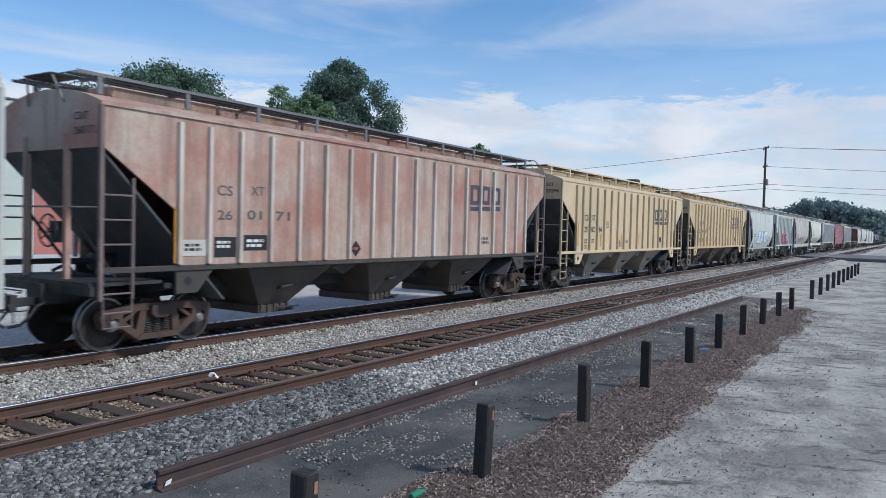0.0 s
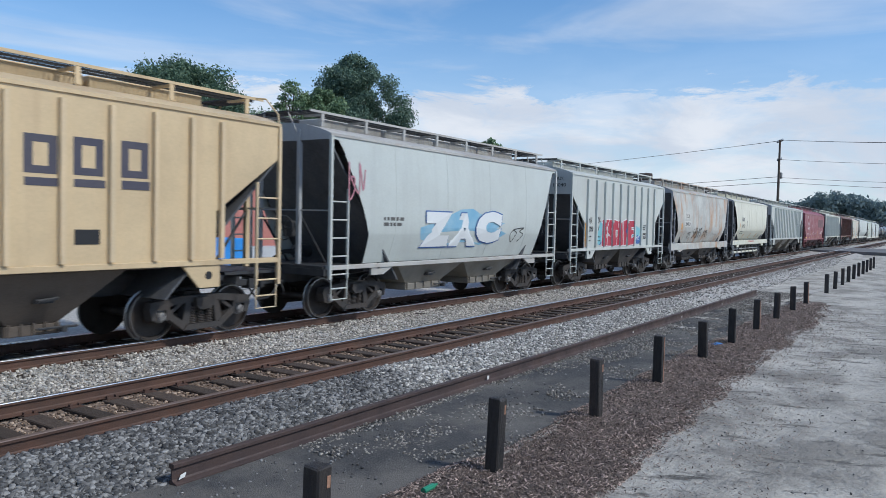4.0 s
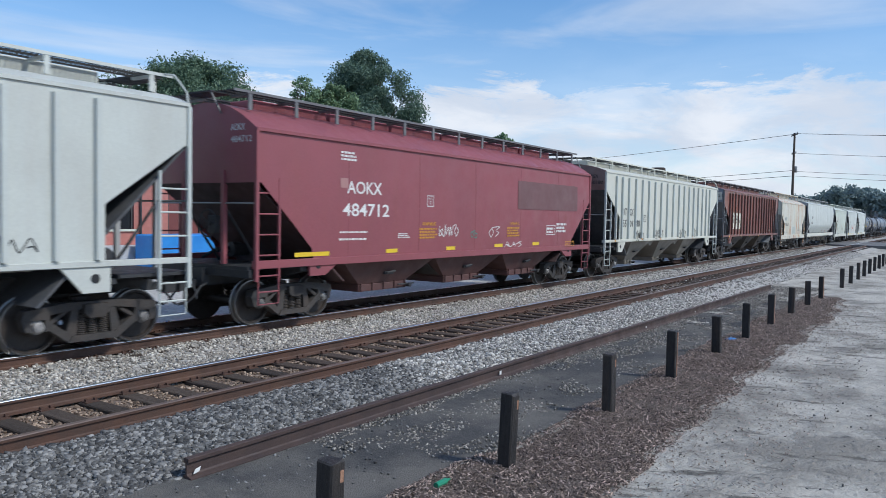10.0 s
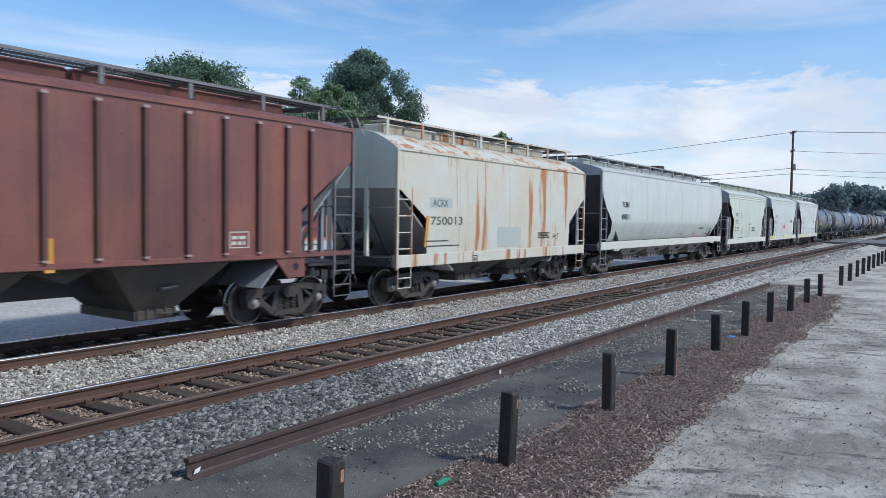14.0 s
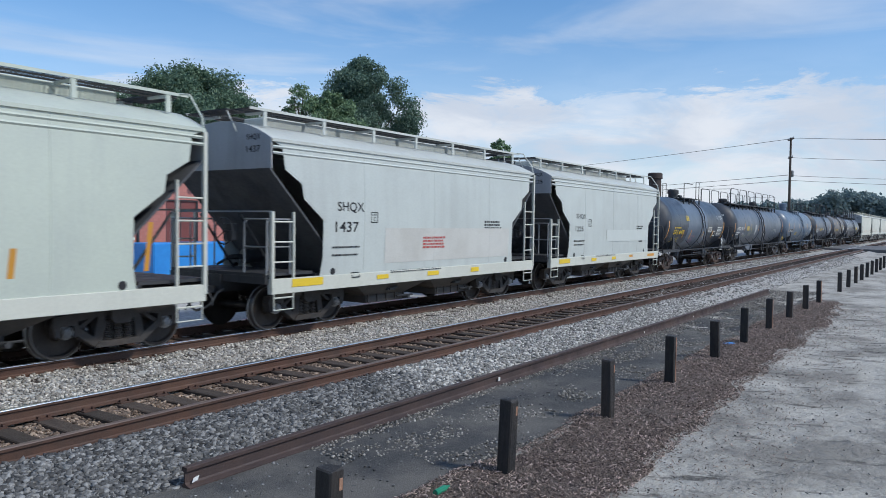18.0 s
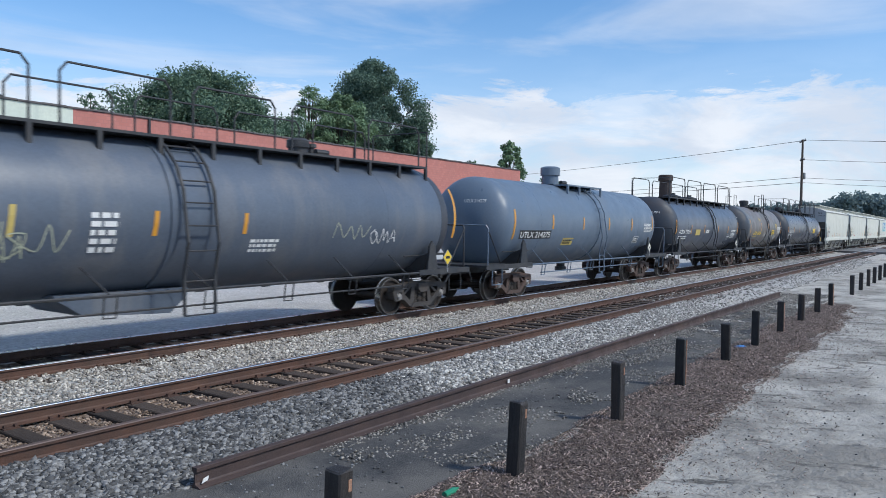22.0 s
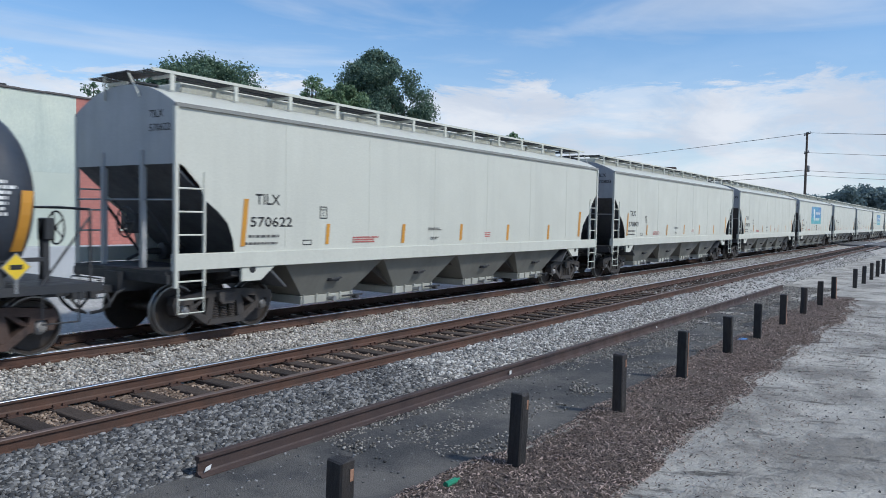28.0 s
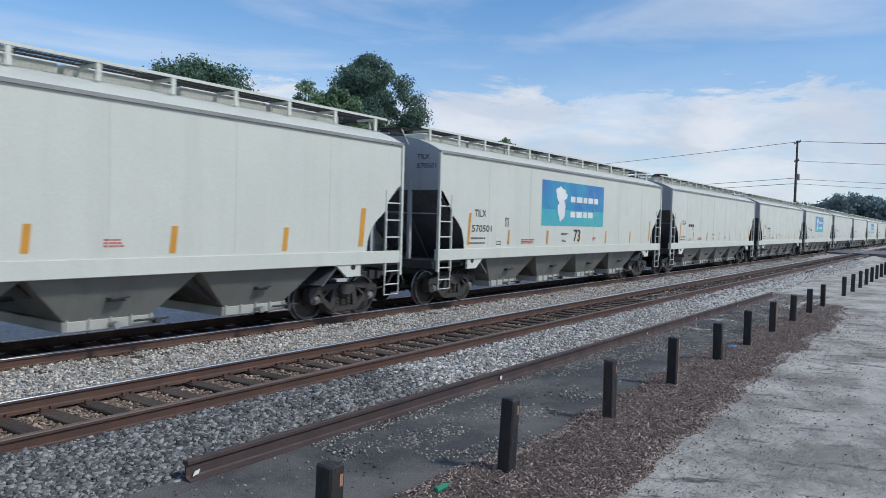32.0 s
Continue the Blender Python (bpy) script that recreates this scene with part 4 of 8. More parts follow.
# ---- running gear ----
def wheelset_mesh():
    s = Shape()
    for sg in (-1, 1):
        c = (0, 0, 0)
        s.lathe([(sg * 0.685, 0.0), (sg * 0.685, 0.487), (sg * 0.712, 0.485), (sg * 0.722, 0.459), (sg * 0.825, 0.452), (sg * 0.828, 0.432), (sg * 0.826, 0.395), (sg * 0.775, 0.375), (sg * 0.765, 0.15), (sg * 0.83, 0.13), (sg * 0.83, 0.0)], 36, c, "y")
    s.lathe([(-1.08, 0.07), (-0.83, 0.075), (-0.68, 0.09), (0, 0.08), (0.68, 0.09), (0.83, 0.075), (1.08, 0.07)], 12, (0, 0, 0), "y")
    me = s.mesh("wheelset", WHEEL_STEEL, 35)
    me.materials.append(WHEEL_RIM)
    for p in me.polygons:
        c = p.center
        if abs(c.y) > 0.715 and math.hypot(c.x, c.z) > 0.435:
            p.material_index = 1
    return me


def side_frame_mesh(material):
    """A cast truck side frame with two lightening windows, spring seat and pedestals, thick, with its outer rib."""
    s = Shape()

    def bar(pts, y0, y1):
        s.prism(pts, y0, y1)
    y0, y1 = -0.10, 0.10
    bar([(-1.14, 0.58), (-1.10, 0.72), (-0.45, 0.80), (0.45, 0.80), (1.10, 0.72), (1.14, 0.58), (0.80, 0.62), (0.36, 0.68), (-0.36, 0.68), (-0.80, 0.62)], y0, y1)
    for sg in (-1, 1):
        bar([(sg * 0.72, 0.63), (sg * 1.14, 0.60), (sg * 1.08, 0.40), (sg * 0.99, 0.40), (sg * 0.99, 0.57), (sg * 0.79, 0.57), (sg * 0.79, 0.38), (sg * 0.70, 0.40)], y0, y1)
        bar([(sg * 0.79, 0.44), (sg * 0.70, 0.52), (sg * 0.36, 0.28), (sg * 0.42, 0.17)], y0, y1)
        bar([(sg * 0.25, 0.69), (sg * 0.37, 0.69), (sg * 0.46, 0.30), (sg * 0.30, 0.26)], y0 + 0.01, y1 - 0.01)
        bar([(sg * 0.37, 0.69), (sg * 0.46, 0.69), (sg * 0.76, 0.50), (sg * 0.72, 0.44)], y0 + 0.03, y1 - 0.03)
    bar([(-0.44, 0.17), (0.44, 0.17), (0.36, 0.27), (-0.36, 0.27)], y0 - 0.03, y1 + 0.03)
    return s.mesh("side_frame", material)


def springs_mesh():
    prof = []
    for k in range(10):
        z = 0.27 + k * 0.032
        prof += [(z, 0.055), (z + 0.008, 0.085), (z + 0.02, 0.085), (z + 0.028, 0.055)]
    return Shape().lathe(prof, 10, (0, 0, 0), "z").mesh("spring", SPRING)


def bolster_mesh(material):
    s = Shape().prism([(-0.2, 0.62), (-0.2, 0.76), (0.2, 0.76), (0.2, 0.62), (0.12, 0.54), (-0.12, 0.54)], -1.18, 1.18)
    s.rod((0, 0, 0.76), (0, 0, 0.86), 0.2, 14)
    for sg in (-1, 1):
        s.box(-0.14, 0.14, sg * 0.55, sg * 0.72, 0.76, 0.84)
        s.box(sg * 0.38, sg * 0.46, -0.85, 0.85, 0.30, 0.42)
    return s.mesh("truck", material)


def cap_mesh():
    s = Shape().lathe([(-0.13, 0.11), (-0.06, 0.115), (-0.05, 0.09), (0.0, 0.085), (0.02, 0.06)], 14, (0, 0, 0), "y")
    for k in range(3):
        a = k * 2.094
        s.rod((0.055 * math.cos(a), 0.0, 0.055 * math.sin(a)), (0.055 * math.cos(a), 0.035, 0.055 * math.sin(a)), 0.016, 6)
    return s.mesh("bearing_cap", CAP_STEEL, 40)


WHEELSET, SPRINGS, CAP = wheelset_mesh(), springs_mesh(), cap_mesh()
SIDE = {m.name: side_frame_mesh(m) for m in (TRUCK_STEEL, TRUCK_BROWN, TRUCK_PALE)}
BOLSTER = {m.name: bolster_mesh(m) for m in (TRUCK_STEEL, TRUCK_BROWN, TRUCK_PALE)}
WHEELS = []          # (car, wheelset, its place in the truck, its place along the car)


def trucks(car, half, material=TRUCK_STEEL):
    for sg in (-1, 1):
        t = hang("truck", BOLSTER[material.name], car, "cast steel four-wheel truck", (sg * half, 0, 0))
        for side in (-1, 1):
            hang("side_frame", SIDE[material.name], t, at=(0, side * 1.0, 0))
            for sx in (-0.19, 0, 0.19):
                hang("spring", SPRINGS, t, at=(sx, side * 1.0, 0))
            for a in (-0.889, 0.889):
                hang("bearing_cap", CAP, t, at=pose(a, side * 1.11, 0.457, 0, 0, 0 if side > 0 else 180))
        for a in (-0.889, 0.889):
            w = hang("wheelset", WHEELSET, t, at=(a, 0, 0.457))
            WHEELS.append((car, w, a, sg * half + a))


def coupler_mesh():
    s = Shape().box(-0.75, -0.12, -0.07, 0.07, 0.78, 0.92, 0.01)
    s.prism([(-0.2, -0.13), (0.0, -0.14), (0.06, -0.06), (0.02, 0.03), (-0.06, 0.05), (-0.08, 0.14), (-0.2, 0.13)], 0.72, 0.98, "z")
    s.tube([(-0.25, -0.18, 0.75), (-0.1, -0.2, 0.55), (0.02, -0.16, 0.47)], 0.022, 6)
    return s.mesh("coupler", BLACK_STEEL)


COUPLER = coupler_mesh()


def couplers(car, L):
    for sg in (-1, 1):
        hang("coupler", COUPLER, car, at=pose(sg * (L / 2 - 0.02), 0, 0, 0, 0, 0 if sg > 0 else 180))


# ---- covered hoppers ----
BLACK_UNDER = surface("black_underframe_paint", (0.055, 0.05, 0.047), 0.7, 0, (0.11, 0.085, 0.065), 0.5, 0.8, grain=0.2, bump=0.1)
SEAM = surface("dark_caulked_seam", (0.09, 0.09, 0.088), 0.8, grain=0.2, bump=0.1)

RUNGS = {}


def rung_mesh(material):
    if ("rung", material.name) not in RUNGS:
        RUNGS["rung", material.name] = Shape().rod((-0.28, 0, 0), (0.28, 0, 0), 0.017, 6).mesh("rung", material)
    return RUNGS["rung", material.name]


def sill_step_mesh(material):
    if ("step", material.name) not in RUNGS:
        RUNGS["step", material.name] = Shape().tube([(-0.26, 0, 0.95), (-0.26, 0, 0.5), (0.26, 0, 0.5), (0.26, 0, 0.95)], 0.017, 6).rod((-0.26, 0, 0.74), (0.26, 0, 0.74), 0.017, 6).mesh("sill_step", material)
    return RUNGS["step", material.name]


# Dark base stands for shade beneath the slope; the streaks are grime.
SLOPE_SHADE = surface("shaded_grimy_slope_paint", (0.076, 0.082, 0.094), 0.75, 0, (0.11, 0.108, 0.108), 0.6, 0.9, (0.04, 0.035, 0.032), 0.6, 1.8, 0.2, 20, 0.1)
GRATES = {}


def grating_mesh(reach_, width):
    """An open walkway of cross bars on three bearers; its top lies at z = 0."""
    key = round(reach_, 2)
    if key not in GRATES:
        s = Shape()
        for y in (-width / 2, 0.0, width / 2):
            s.box(-reach_, reach_, y - 0.014, y + 0.014, -0.038, -0.008)
        n_ = int(2 * reach_ / 0.085)
        for k in range(n_):
            xx = -reach_ + 0.03 + k * 0.085
            s.box(xx - 0.017, xx + 0.017, -width / 2, width / 2, -0.012, 0.0)
        GRATES[key] = s.mesh("running_board", DARK_GRATE)
    return GRATES[key]


END_PARTS = {}


def end_part(name, material):
    """Small fittings of a car's end, drawn for the end towards +x; the origin lies at the end sheet on the rail heads."""
    if (name, material.name) in END_PARTS:
        return END_PARTS[name, material.name]
    s = Shape()
    if name == "end_platform":
        s.box(-1.25, 0.1, -1.45, 1.45, 1.17, 1.23)
    elif name == "end_beam":
        s.box(0.02, 0.1, -1.5, 1.5, 1.02, 1.168)
    elif name == "platform_bracket":
        s.prism([(0.018, 1.02), (0.018, 1.168), (-0.7, 1.168)], -0.02, 0.02)
    elif name == "air_reservoir":
        s.lathe([(-0.62, 0.05), (-0.58, 0.17), (-0.5, 0.2), (0.2, 0.2), (0.28, 0.17), (0.32, 0.05)], 14, (-0.95, 0, 1.44), "y")
        s.box(-1.1, -0.8, -0.45, -0.38, 1.23, 1.3).box(-1.1, -0.8, 0.1, 0.17, 1.23, 1.3)
    elif name == "brake_cylinder":
        s.lathe([(-1.75, 0.05), (-1.74, 0.16), (-1.3, 0.17), (-1.27, 0.07), (-0.9, 0.05)], 14, (0, -0.75, 1.45))
        s.rod((-0.9, -0.75, 1.45), (-0.55, -0.75, 1.3), 0.03, 6)
    elif name == "brake_wheel":
        for k in range(16):
            t0, t1 = 6.28319 * k / 16, 6.28319 * (k + 1) / 16
            s.rod((0.12, 0.27 * math.cos(t0), 0.27 * math.sin(t0)), (0.12, 0.27 * math.cos(t1), 0.27 * math.sin(t1)), 0.016, 5)
        for k in range(5):
            t0 = 6.28319 * k / 5
            s.rod((0.10, 0, 0), (0.12, 0.27 * math.cos(t0), 0.27 * math.sin(t0)), 0.012, 5)
        s.rod((-0.05, 0, 0), (0.13, 0, 0), 0.035, 8).box(-0.12, 0.04, -0.13, 0.13, -0.2, 0.16, 0.02)
    elif name == "uncoupling_lever":
        s.tube([(0.16, -1.45, 0.98), (0.2, -1.2, 1.0), (0.2, -0.35, 1.0), (0.3, -0.2, 0.98), (0.42, -0.08, 1.0)], 0.014, 5)
        s.tube([(0.16, -1.45, 0.98), (0.2, -1.5, 0.82), (0.2, -1.5, 0.72)], 0.014, 5)
    elif name == "air_hose":
        s.tube([(0.15, 0.32, 0.86), (0.3, 0.32, 0.8), (0.42, 0.3, 0.62), (0.52, 0.22, 0.5), (0.66, 0.1, 0.46)], 0.028, 7)
    elif name == "diagonal_brace":
        s.rod((-0.02, -0.62, 2.4), (-0.9, -0.62, 1.24), 0.028, 6).rod((-0.02, 0.62, 2.4), (-0.9, 0.62, 1.24), 0.028, 6)
    elif name == "platform_cage":
        for y in (-1.5, -0.85):
            s.tube([(0.06, y, 1.2), (0.06, y, 2.22), (-0.02, y, 2.3), (-0.5, y, 2.3), (-0.56, y, 2.22), (-0.56, y, 1.2)], 0.02, 6)
        for z in (1.75, 2.3):
            s.rod((0.06, -1.5, z), (0.06, -0.85, z), 0.018, 6).rod((-0.56, -1.5, z), (0.06, -1.5, z), 0.018, 6)
    END_PARTS[name, material.name] = s.mesh(name, material, 40 if name in ("air_reservoir", "brake_cylinder") else 0)
    return END_PARTS[name, material.name]


def end_fittings(car, sg, a, we, zc, cage):
    """Platform, brake gear and braces under the sloping end."""
    at = pose(sg * a, 0, 0, 0, 0, 0 if sg > 0 else 180)
    deck = hang("end_platform", end_part("end_platform", BLACK_STEEL), car, "black steel end platform", at)
    hang("end_beam", end_part("end_beam", BLACK_STEEL), deck)
    for y in (-1.1, -0.4):
        hang("platform_bracket", end_part("platform_bracket", BLACK_STEEL), deck, at=(0, y if sg > 0 else -y, 0))
    hang("diagonal_brace", end_part("diagonal_brace", BLACK_STEEL), car, at=at)
    hang("uncoupling_lever", end_part("uncoupling_lever", BLACK_STEEL), car, at=at)
    hang("air_hose", end_part("air_hose", BLACK_STEEL), car, "black rubber air hose", at)
    if sg > 0:
        hang("air_reservoir", end_part("air_reservoir", BLACK_STEEL), car, at=at)
    else:
        hang("brake_cylinder", end_part("brake_cylinder", BLACK_STEEL), car, at=at)
        hang("brake_wheel", end_part("brake_wheel", BLACK_STEEL), car, "round hand brake wheel", pose(-a, -0.3, 2.05, 0, 0, 180))
    if cage and sg < 0:
        for flip in (1, -1):
            hang("platform_cage", end_part("platform_cage", GALV), car, "tubular cage of handrails at the corner", at @ Matrix.Diagonal((1, flip, 1, 1)))


def hopper(label, x, L, mats, half=None, sill=1.48, sill_h=0.10, eave=4.10, peak=4.42, cut=None, ribs=0, bays=3, bulge=0.0, tc=None, board=4.66, posts=10,
           truck=TRUCK_STEEL, wide=1.56, low=0.62, seam=0, tall_rail=False, rib_w=0.09, drop=0.0, slope_m=None, walk_m=None, cage=False, bands=(), end_z=None, rib_span=0.0, rib_caps=None, throat=0.24, gate_m=None, seam_m=None, ladder_m=None, rib_shift=0.0):
    """A covered hopper car. mats: side, roof, end, rib, sill, under. cut: how the lower corners of the side are cut away,
    as (distance from the body's end, height)."""
    car = base("covered_hopper", label, "freight car", "cars of the freight train", (x, TRACK_A, 0))
    a = half or L / 2 - 0.74
    tc = tc or L / 2 - 2.2
    cut = cut or ((1.55, sill), (1.55, 2.36), (0.08, 3.40), (0.0, 3.40))
    slope_m = slope_m or SLOPE_SHADE
    side_m, roof_m, end_m, rib_m, sill_m, under_m = mats
    zc = end_z or cut[-1][1]

    def width_at(z):
        if z < sill - 0.003:
            return wide + 0.034
        f = (z - sill) / (eave - sill)
        return wide + bulge * (math.sin(math.pi * min(1, max(0, f * 0.9 + 0.08))) - 0.25) - drop * max(0, 0.28 - f) ** 1.2 * 3

    def reach(z):
        for (d0, z0), (d1, z1) in zip(cut, cut[1:]):
            if z <= z1:
                return a - (d0 + (d1 - d0) * ((z - z0) / (z1 - z0) if z1 > z0 else 1))
        return a - cut[-1][0]

    levels = sorted({sill, eave, *[z for _, z in cut], *([sill + (eave - sill) * k / 12 for k in range(13)] if bulge or drop else [])})
    for sg in (-1, 1):
        body = Shape()
        for z0, z1 in zip(levels, levels[1:]):
            r0, r1 = reach(z0 + 1e-4), reach(z1 - 1e-4)
            w0, w1 = width_at(z0), width_at(z1)
            if bulge or drop:
                body.add([(-r0, sg * w0, z0), (r0, sg * w0, z0), (r1, sg * w1, z1), (-r1, sg * w1, z1)], [(0, 1, 2, 3)])
            else:
                body.add([(-r0, sg * w0, z0), (r0, sg * w0, z0), (r1, sg * w1, z1), (-r1, sg * w1, z1), (-r0, sg * (w0 - 0.04), z0), (r0, sg * (w0 - 0.04), z0), (r1, sg * (w1 - 0.04), z1), (-r1, sg * (w1 - 0.04), z1)],
                         [(0, 1, 2, 3), (4, 5, 6, 7), (1, 5, 6, 2), (0, 4, 7, 3)])
        part("side_sheet", body, side_m, car, smooth=35 if bulge or drop else 0, weld=True)
    we = width_at(eave)
    arc = [(we * f, eave + 0.03 + (peak - eave - 0.03) * (1 - f ** 2.1)) for f in (0.99, 0.9, 0.75, 0.55, 0.3, 0.0)]
    arc = arc + [(-p, q) for p, q in reversed(arc[:-1])]
    part("roof", Shape().prism([(we * 0.99, eave - 0.02)] + arc + [(-we * 0.99, eave - 0.02)], -a + 0.031, a - 0.031, "x"), roof_m, car, smooth=40)
    for side in (-1, 1):
        part("eave_angle", Shape().box(-a, a, side * (we + 0.001), side * (we + (0.045 if seam else 0.03)), eave - 0.03, eave + (0.035 if seam else 0.03)), seam_m or (SEAM if seam else roof_m), car, "raised eave seam" if seam else "")
    for sg in (-1, 1):
        e = Shape().prism([(-we, zc), (-we, eave)] + [(p, q + 0.004) for p, q in reversed(arc)] + [(we, eave), (we, zc)], sg * (a - 0.03), sg * a, "x")
        part("end_sheet", e, end_m, car)
        inner = a - 2.55
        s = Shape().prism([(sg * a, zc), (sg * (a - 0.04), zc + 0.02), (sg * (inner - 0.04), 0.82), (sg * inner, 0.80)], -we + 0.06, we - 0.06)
        part("slope_sheet", s, slope_m, car, "sloping end sheet, its shade painted in on most cars")
        for y in () if cage else (-0.62, 0.62):
            part("end_post", Shape().box(sg * (a - 0.06), sg * (a + 0.03), y - 0.045, y + 0.045, 1.25, zc + 0.25), end_m, car)
        part("end_grab_bar", Shape().rod((sg * (a - 0.02), -we, 2.45), (sg * (a - 0.02), we, 2.45), 0.018, 5), GALV, car)
        end_fittings(car, sg, a, we, zc, cage)
        for side in (-1, 1):
            y = side * (wide + 0.005)
            lad = Shape()
            xc = a - 0.02
            lad.box(sg * (xc - 0.035), sg * (xc + 0.035), y - 0.035, y + 0.035, 0.95, 2.45 if cage and sg < 0 else eave - 0.03)
            lad.box(sg * (xc - 0.59), sg * (xc - 0.55), y - 0.025, y + 0.025, 0.95, 2.45 if cage and sg < 0 else 2.95)
            lad_m = ladder_m or (GALV if tall_rail else rib_m)
            lad_ob = part("ladder", lad, lad_m, car, "corner ladder")
            hang("sill_step", sill_step_mesh(lad_m), lad_ob, at=(sg * (xc - 0.31), y, 0))
            for k in range(4 if cage and sg < 0 else 5):
                hang("rung", rung_mesh(lad_m), lad_ob, at=(sg * (xc - 0.29), y, 1.05 + 0.40 * k))
    # side sills and the plates over the trucks
    for side in (-1, 1):
        y = side * wide
        s = Shape().box(-a, a, y - side * 0.10, y + side * 0.03, sill - sill_h, sill - 0.001, 0.008)
        part("side_sill", s, sill_m, car)
        for sg in (-1, 1):
            xx = tc - 0.55
            g = Shape().prism([(sg * (xx - 0.25), sill - sill_h), (sg * (xx + 0.55), sill - sill_h), (sg * (xx + 0.55), 0.98), (sg * (xx + 0.1), 0.98)], y - side * 0.06, y)
            part("jacking_pad", g, sill_m, car)
            part("jacking_hole", Shape().rod((sg * (xx + 0.3), y + side * 0.001, 1.2), (sg * (xx + 0.3), y + side * 0.008, 1.2), 0.075, 14), INK, car)
    part("centre_sill", Shape().box(-L / 2 + 0.55, L / 2 - 0.55, -0.22, 0.22, 0.80, 1.16), BLACK_STEEL, car)
    for sg in (-1, 1):
        part("body_bolster", Shape().prism([(-1.45, 1.17), (1.45, 1.17), (1.45, 1.08), (0.4, 0.86), (-0.4, 0.86), (-1.45, 1.08)], sg * tc - 0.16, sg * tc + 0.16, "x"), BLACK_STEEL, car)
    # hopper bays
    span = 2 * (tc - 1.15)
    step = span / bays
    for k in range(bays):
        c = -span / 2 + step * (k + 0.5)
        t, b = step * (0.34 if throat < 0.2 else 0.5) - 0.02, min(0.9, step * throat)
        w0 = wide - 0.12
        z0 = sill - sill_h
        wb = 0.82 if throat < 0.2 else 1.12
        vs = [(c - t, -w0, z0), (c + t, -w0, z0), (c + t, w0, z0), (c - t, w0, z0), (c - b, -wb, low), (c + b, -wb, low), (c + b, wb, low), (c - b, wb, low)]
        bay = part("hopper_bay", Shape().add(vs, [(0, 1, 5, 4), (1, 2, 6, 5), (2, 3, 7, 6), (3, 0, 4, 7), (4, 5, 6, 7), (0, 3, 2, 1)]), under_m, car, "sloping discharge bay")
        gate = Shape().box(c - b - 0.06, c + b + 0.06, -wb - 0.04, wb + 0.04, low - 0.15, low + 0.02, 0.01)
        for j in range(5):
            xx = c - b + 2 * b * j / 4
            gate.box(xx - 0.02, xx + 0.02, -wb - 0.075, -wb - 0.041, low - 0.13, low + 0.05)
        part("outlet_gate", gate, gate_m or under_m, bay)
        if gate_m:
            part("outlet_tube", Shape().rod((c, -wb - 0.22, low - 0.07), (c, wb + 0.22, low - 0.07), 0.045, 10).rod((c, -wb - 0.26, low - 0.07), (c, -wb - 0.2, low - 0.07), 0.065, 10), GALV, bay)
        part("gate_crank", Shape().rod((c + b + 0.05, -wb - 0.2, low - 0.08), (c + b + 0.05, -wb, low - 0.08), 0.05, 8), BLACK_STEEL, bay)
        part("gate_shaft", Shape().rod((c + b - 0.35, -wb - 0.12, low - 0.05), (c + b + 0.3, -wb - 0.12, low - 0.05), 0.022, 6), BLACK_STEEL, bay)
        yv, zv = (w0 * 0.45 + wb * 0.55), low + (z0 - low) * 0.45
        part("vibrator_bracket", Shape().box(c - 0.14, c + 0.16, -yv - 0.08, -yv + 0.1, zv - 0.02, zv + 0.05).rod((c - 0.12, -yv - 0.1, zv + 0.02), (c + 0.2, -yv - 0.1, zv + 0.05), 0.03, 6), BLACK_STEEL, bay)
        if k < bays - 1 and throat >= 0.2:
            g, w1 = c + step / 2, step / 2 - b - 0.10
            part("ridge_sheet", Shape().prism([(g - w1 * (0.5 if k == (bays - 1) // 2 else 1), low + (0.42 if k == (bays - 1) // 2 else 0.06)), (g, z0 - 0.02), (g + w1 * (0.5 if k == (bays - 1) // 2 else 1), low + (0.42 if k == (bays - 1) // 2 else 0.06)), (g, low + 0.48)], -1.05, 1.05), BLACK_UNDER, car, "dark sloping sheet between two bays")
    if throat < 0.2:
        part("floor_sheet", Shape().box(-span / 2, span / 2, -wide + 0.12, wide - 0.12, sill - sill_h - 0.03, sill - sill_h - 0.001), under_m, car)
        for k in range(bays - 1):
            g = -span / 2 + step * (k + 1)
            part("cross_ridge", Shape().prism([(g - step * 0.15, sill - sill_h - 0.03), (g + step * 0.15, sill - sill_h - 0.03), (g, sill - sill_h - 0.26)], -1.2, 1.2), under_m, car)
    # ribs
    if ribs:
        first = rib_span or a - cut[0][0]
        places = [sg * q for q in (0.45, 1.32, 2.15, 2.97, 3.78, 4.58, 5.37, 6.10, 6.75) for sg in (-1, 1)] if ribs == 18 else [-first + 2 * first * k / (ribs - 1) for k in range(ribs)]
        for side in (-1, 1):
            for xx in sorted(q + rib_shift for q in places):
                y = side * wide
                s = Shape().prism([(xx - rib_w / 2, y), (xx - rib_w * 0.44, y + side * 0.08), (xx + rib_w * 0.44, y + side * 0.08), (xx + rib_w / 2, y)], sill + 0.02, eave - 0.12, "z")
                rib_ob = part("rib", s, rib_m, car)
                if rib_caps:
                    part("rib_cap", Shape().prism([(xx - 0.055, y), (xx - 0.05, y + side * 0.085), (xx + 0.05, y + side * 0.085), (xx + 0.055, y)], eave - 0.145, eave - 0.10, "z"), rib_caps, rib_ob, "pale worn rib end")
                    part("rib_foot", Shape().prism([(xx - 0.055, y), (xx - 0.05, y + side * 0.085), (xx + 0.05, y + side * 0.085), (xx + 0.055, y)], sill + 0.018, sill + 0.05, "z"), rib_caps, rib_ob, "pale worn rib end")
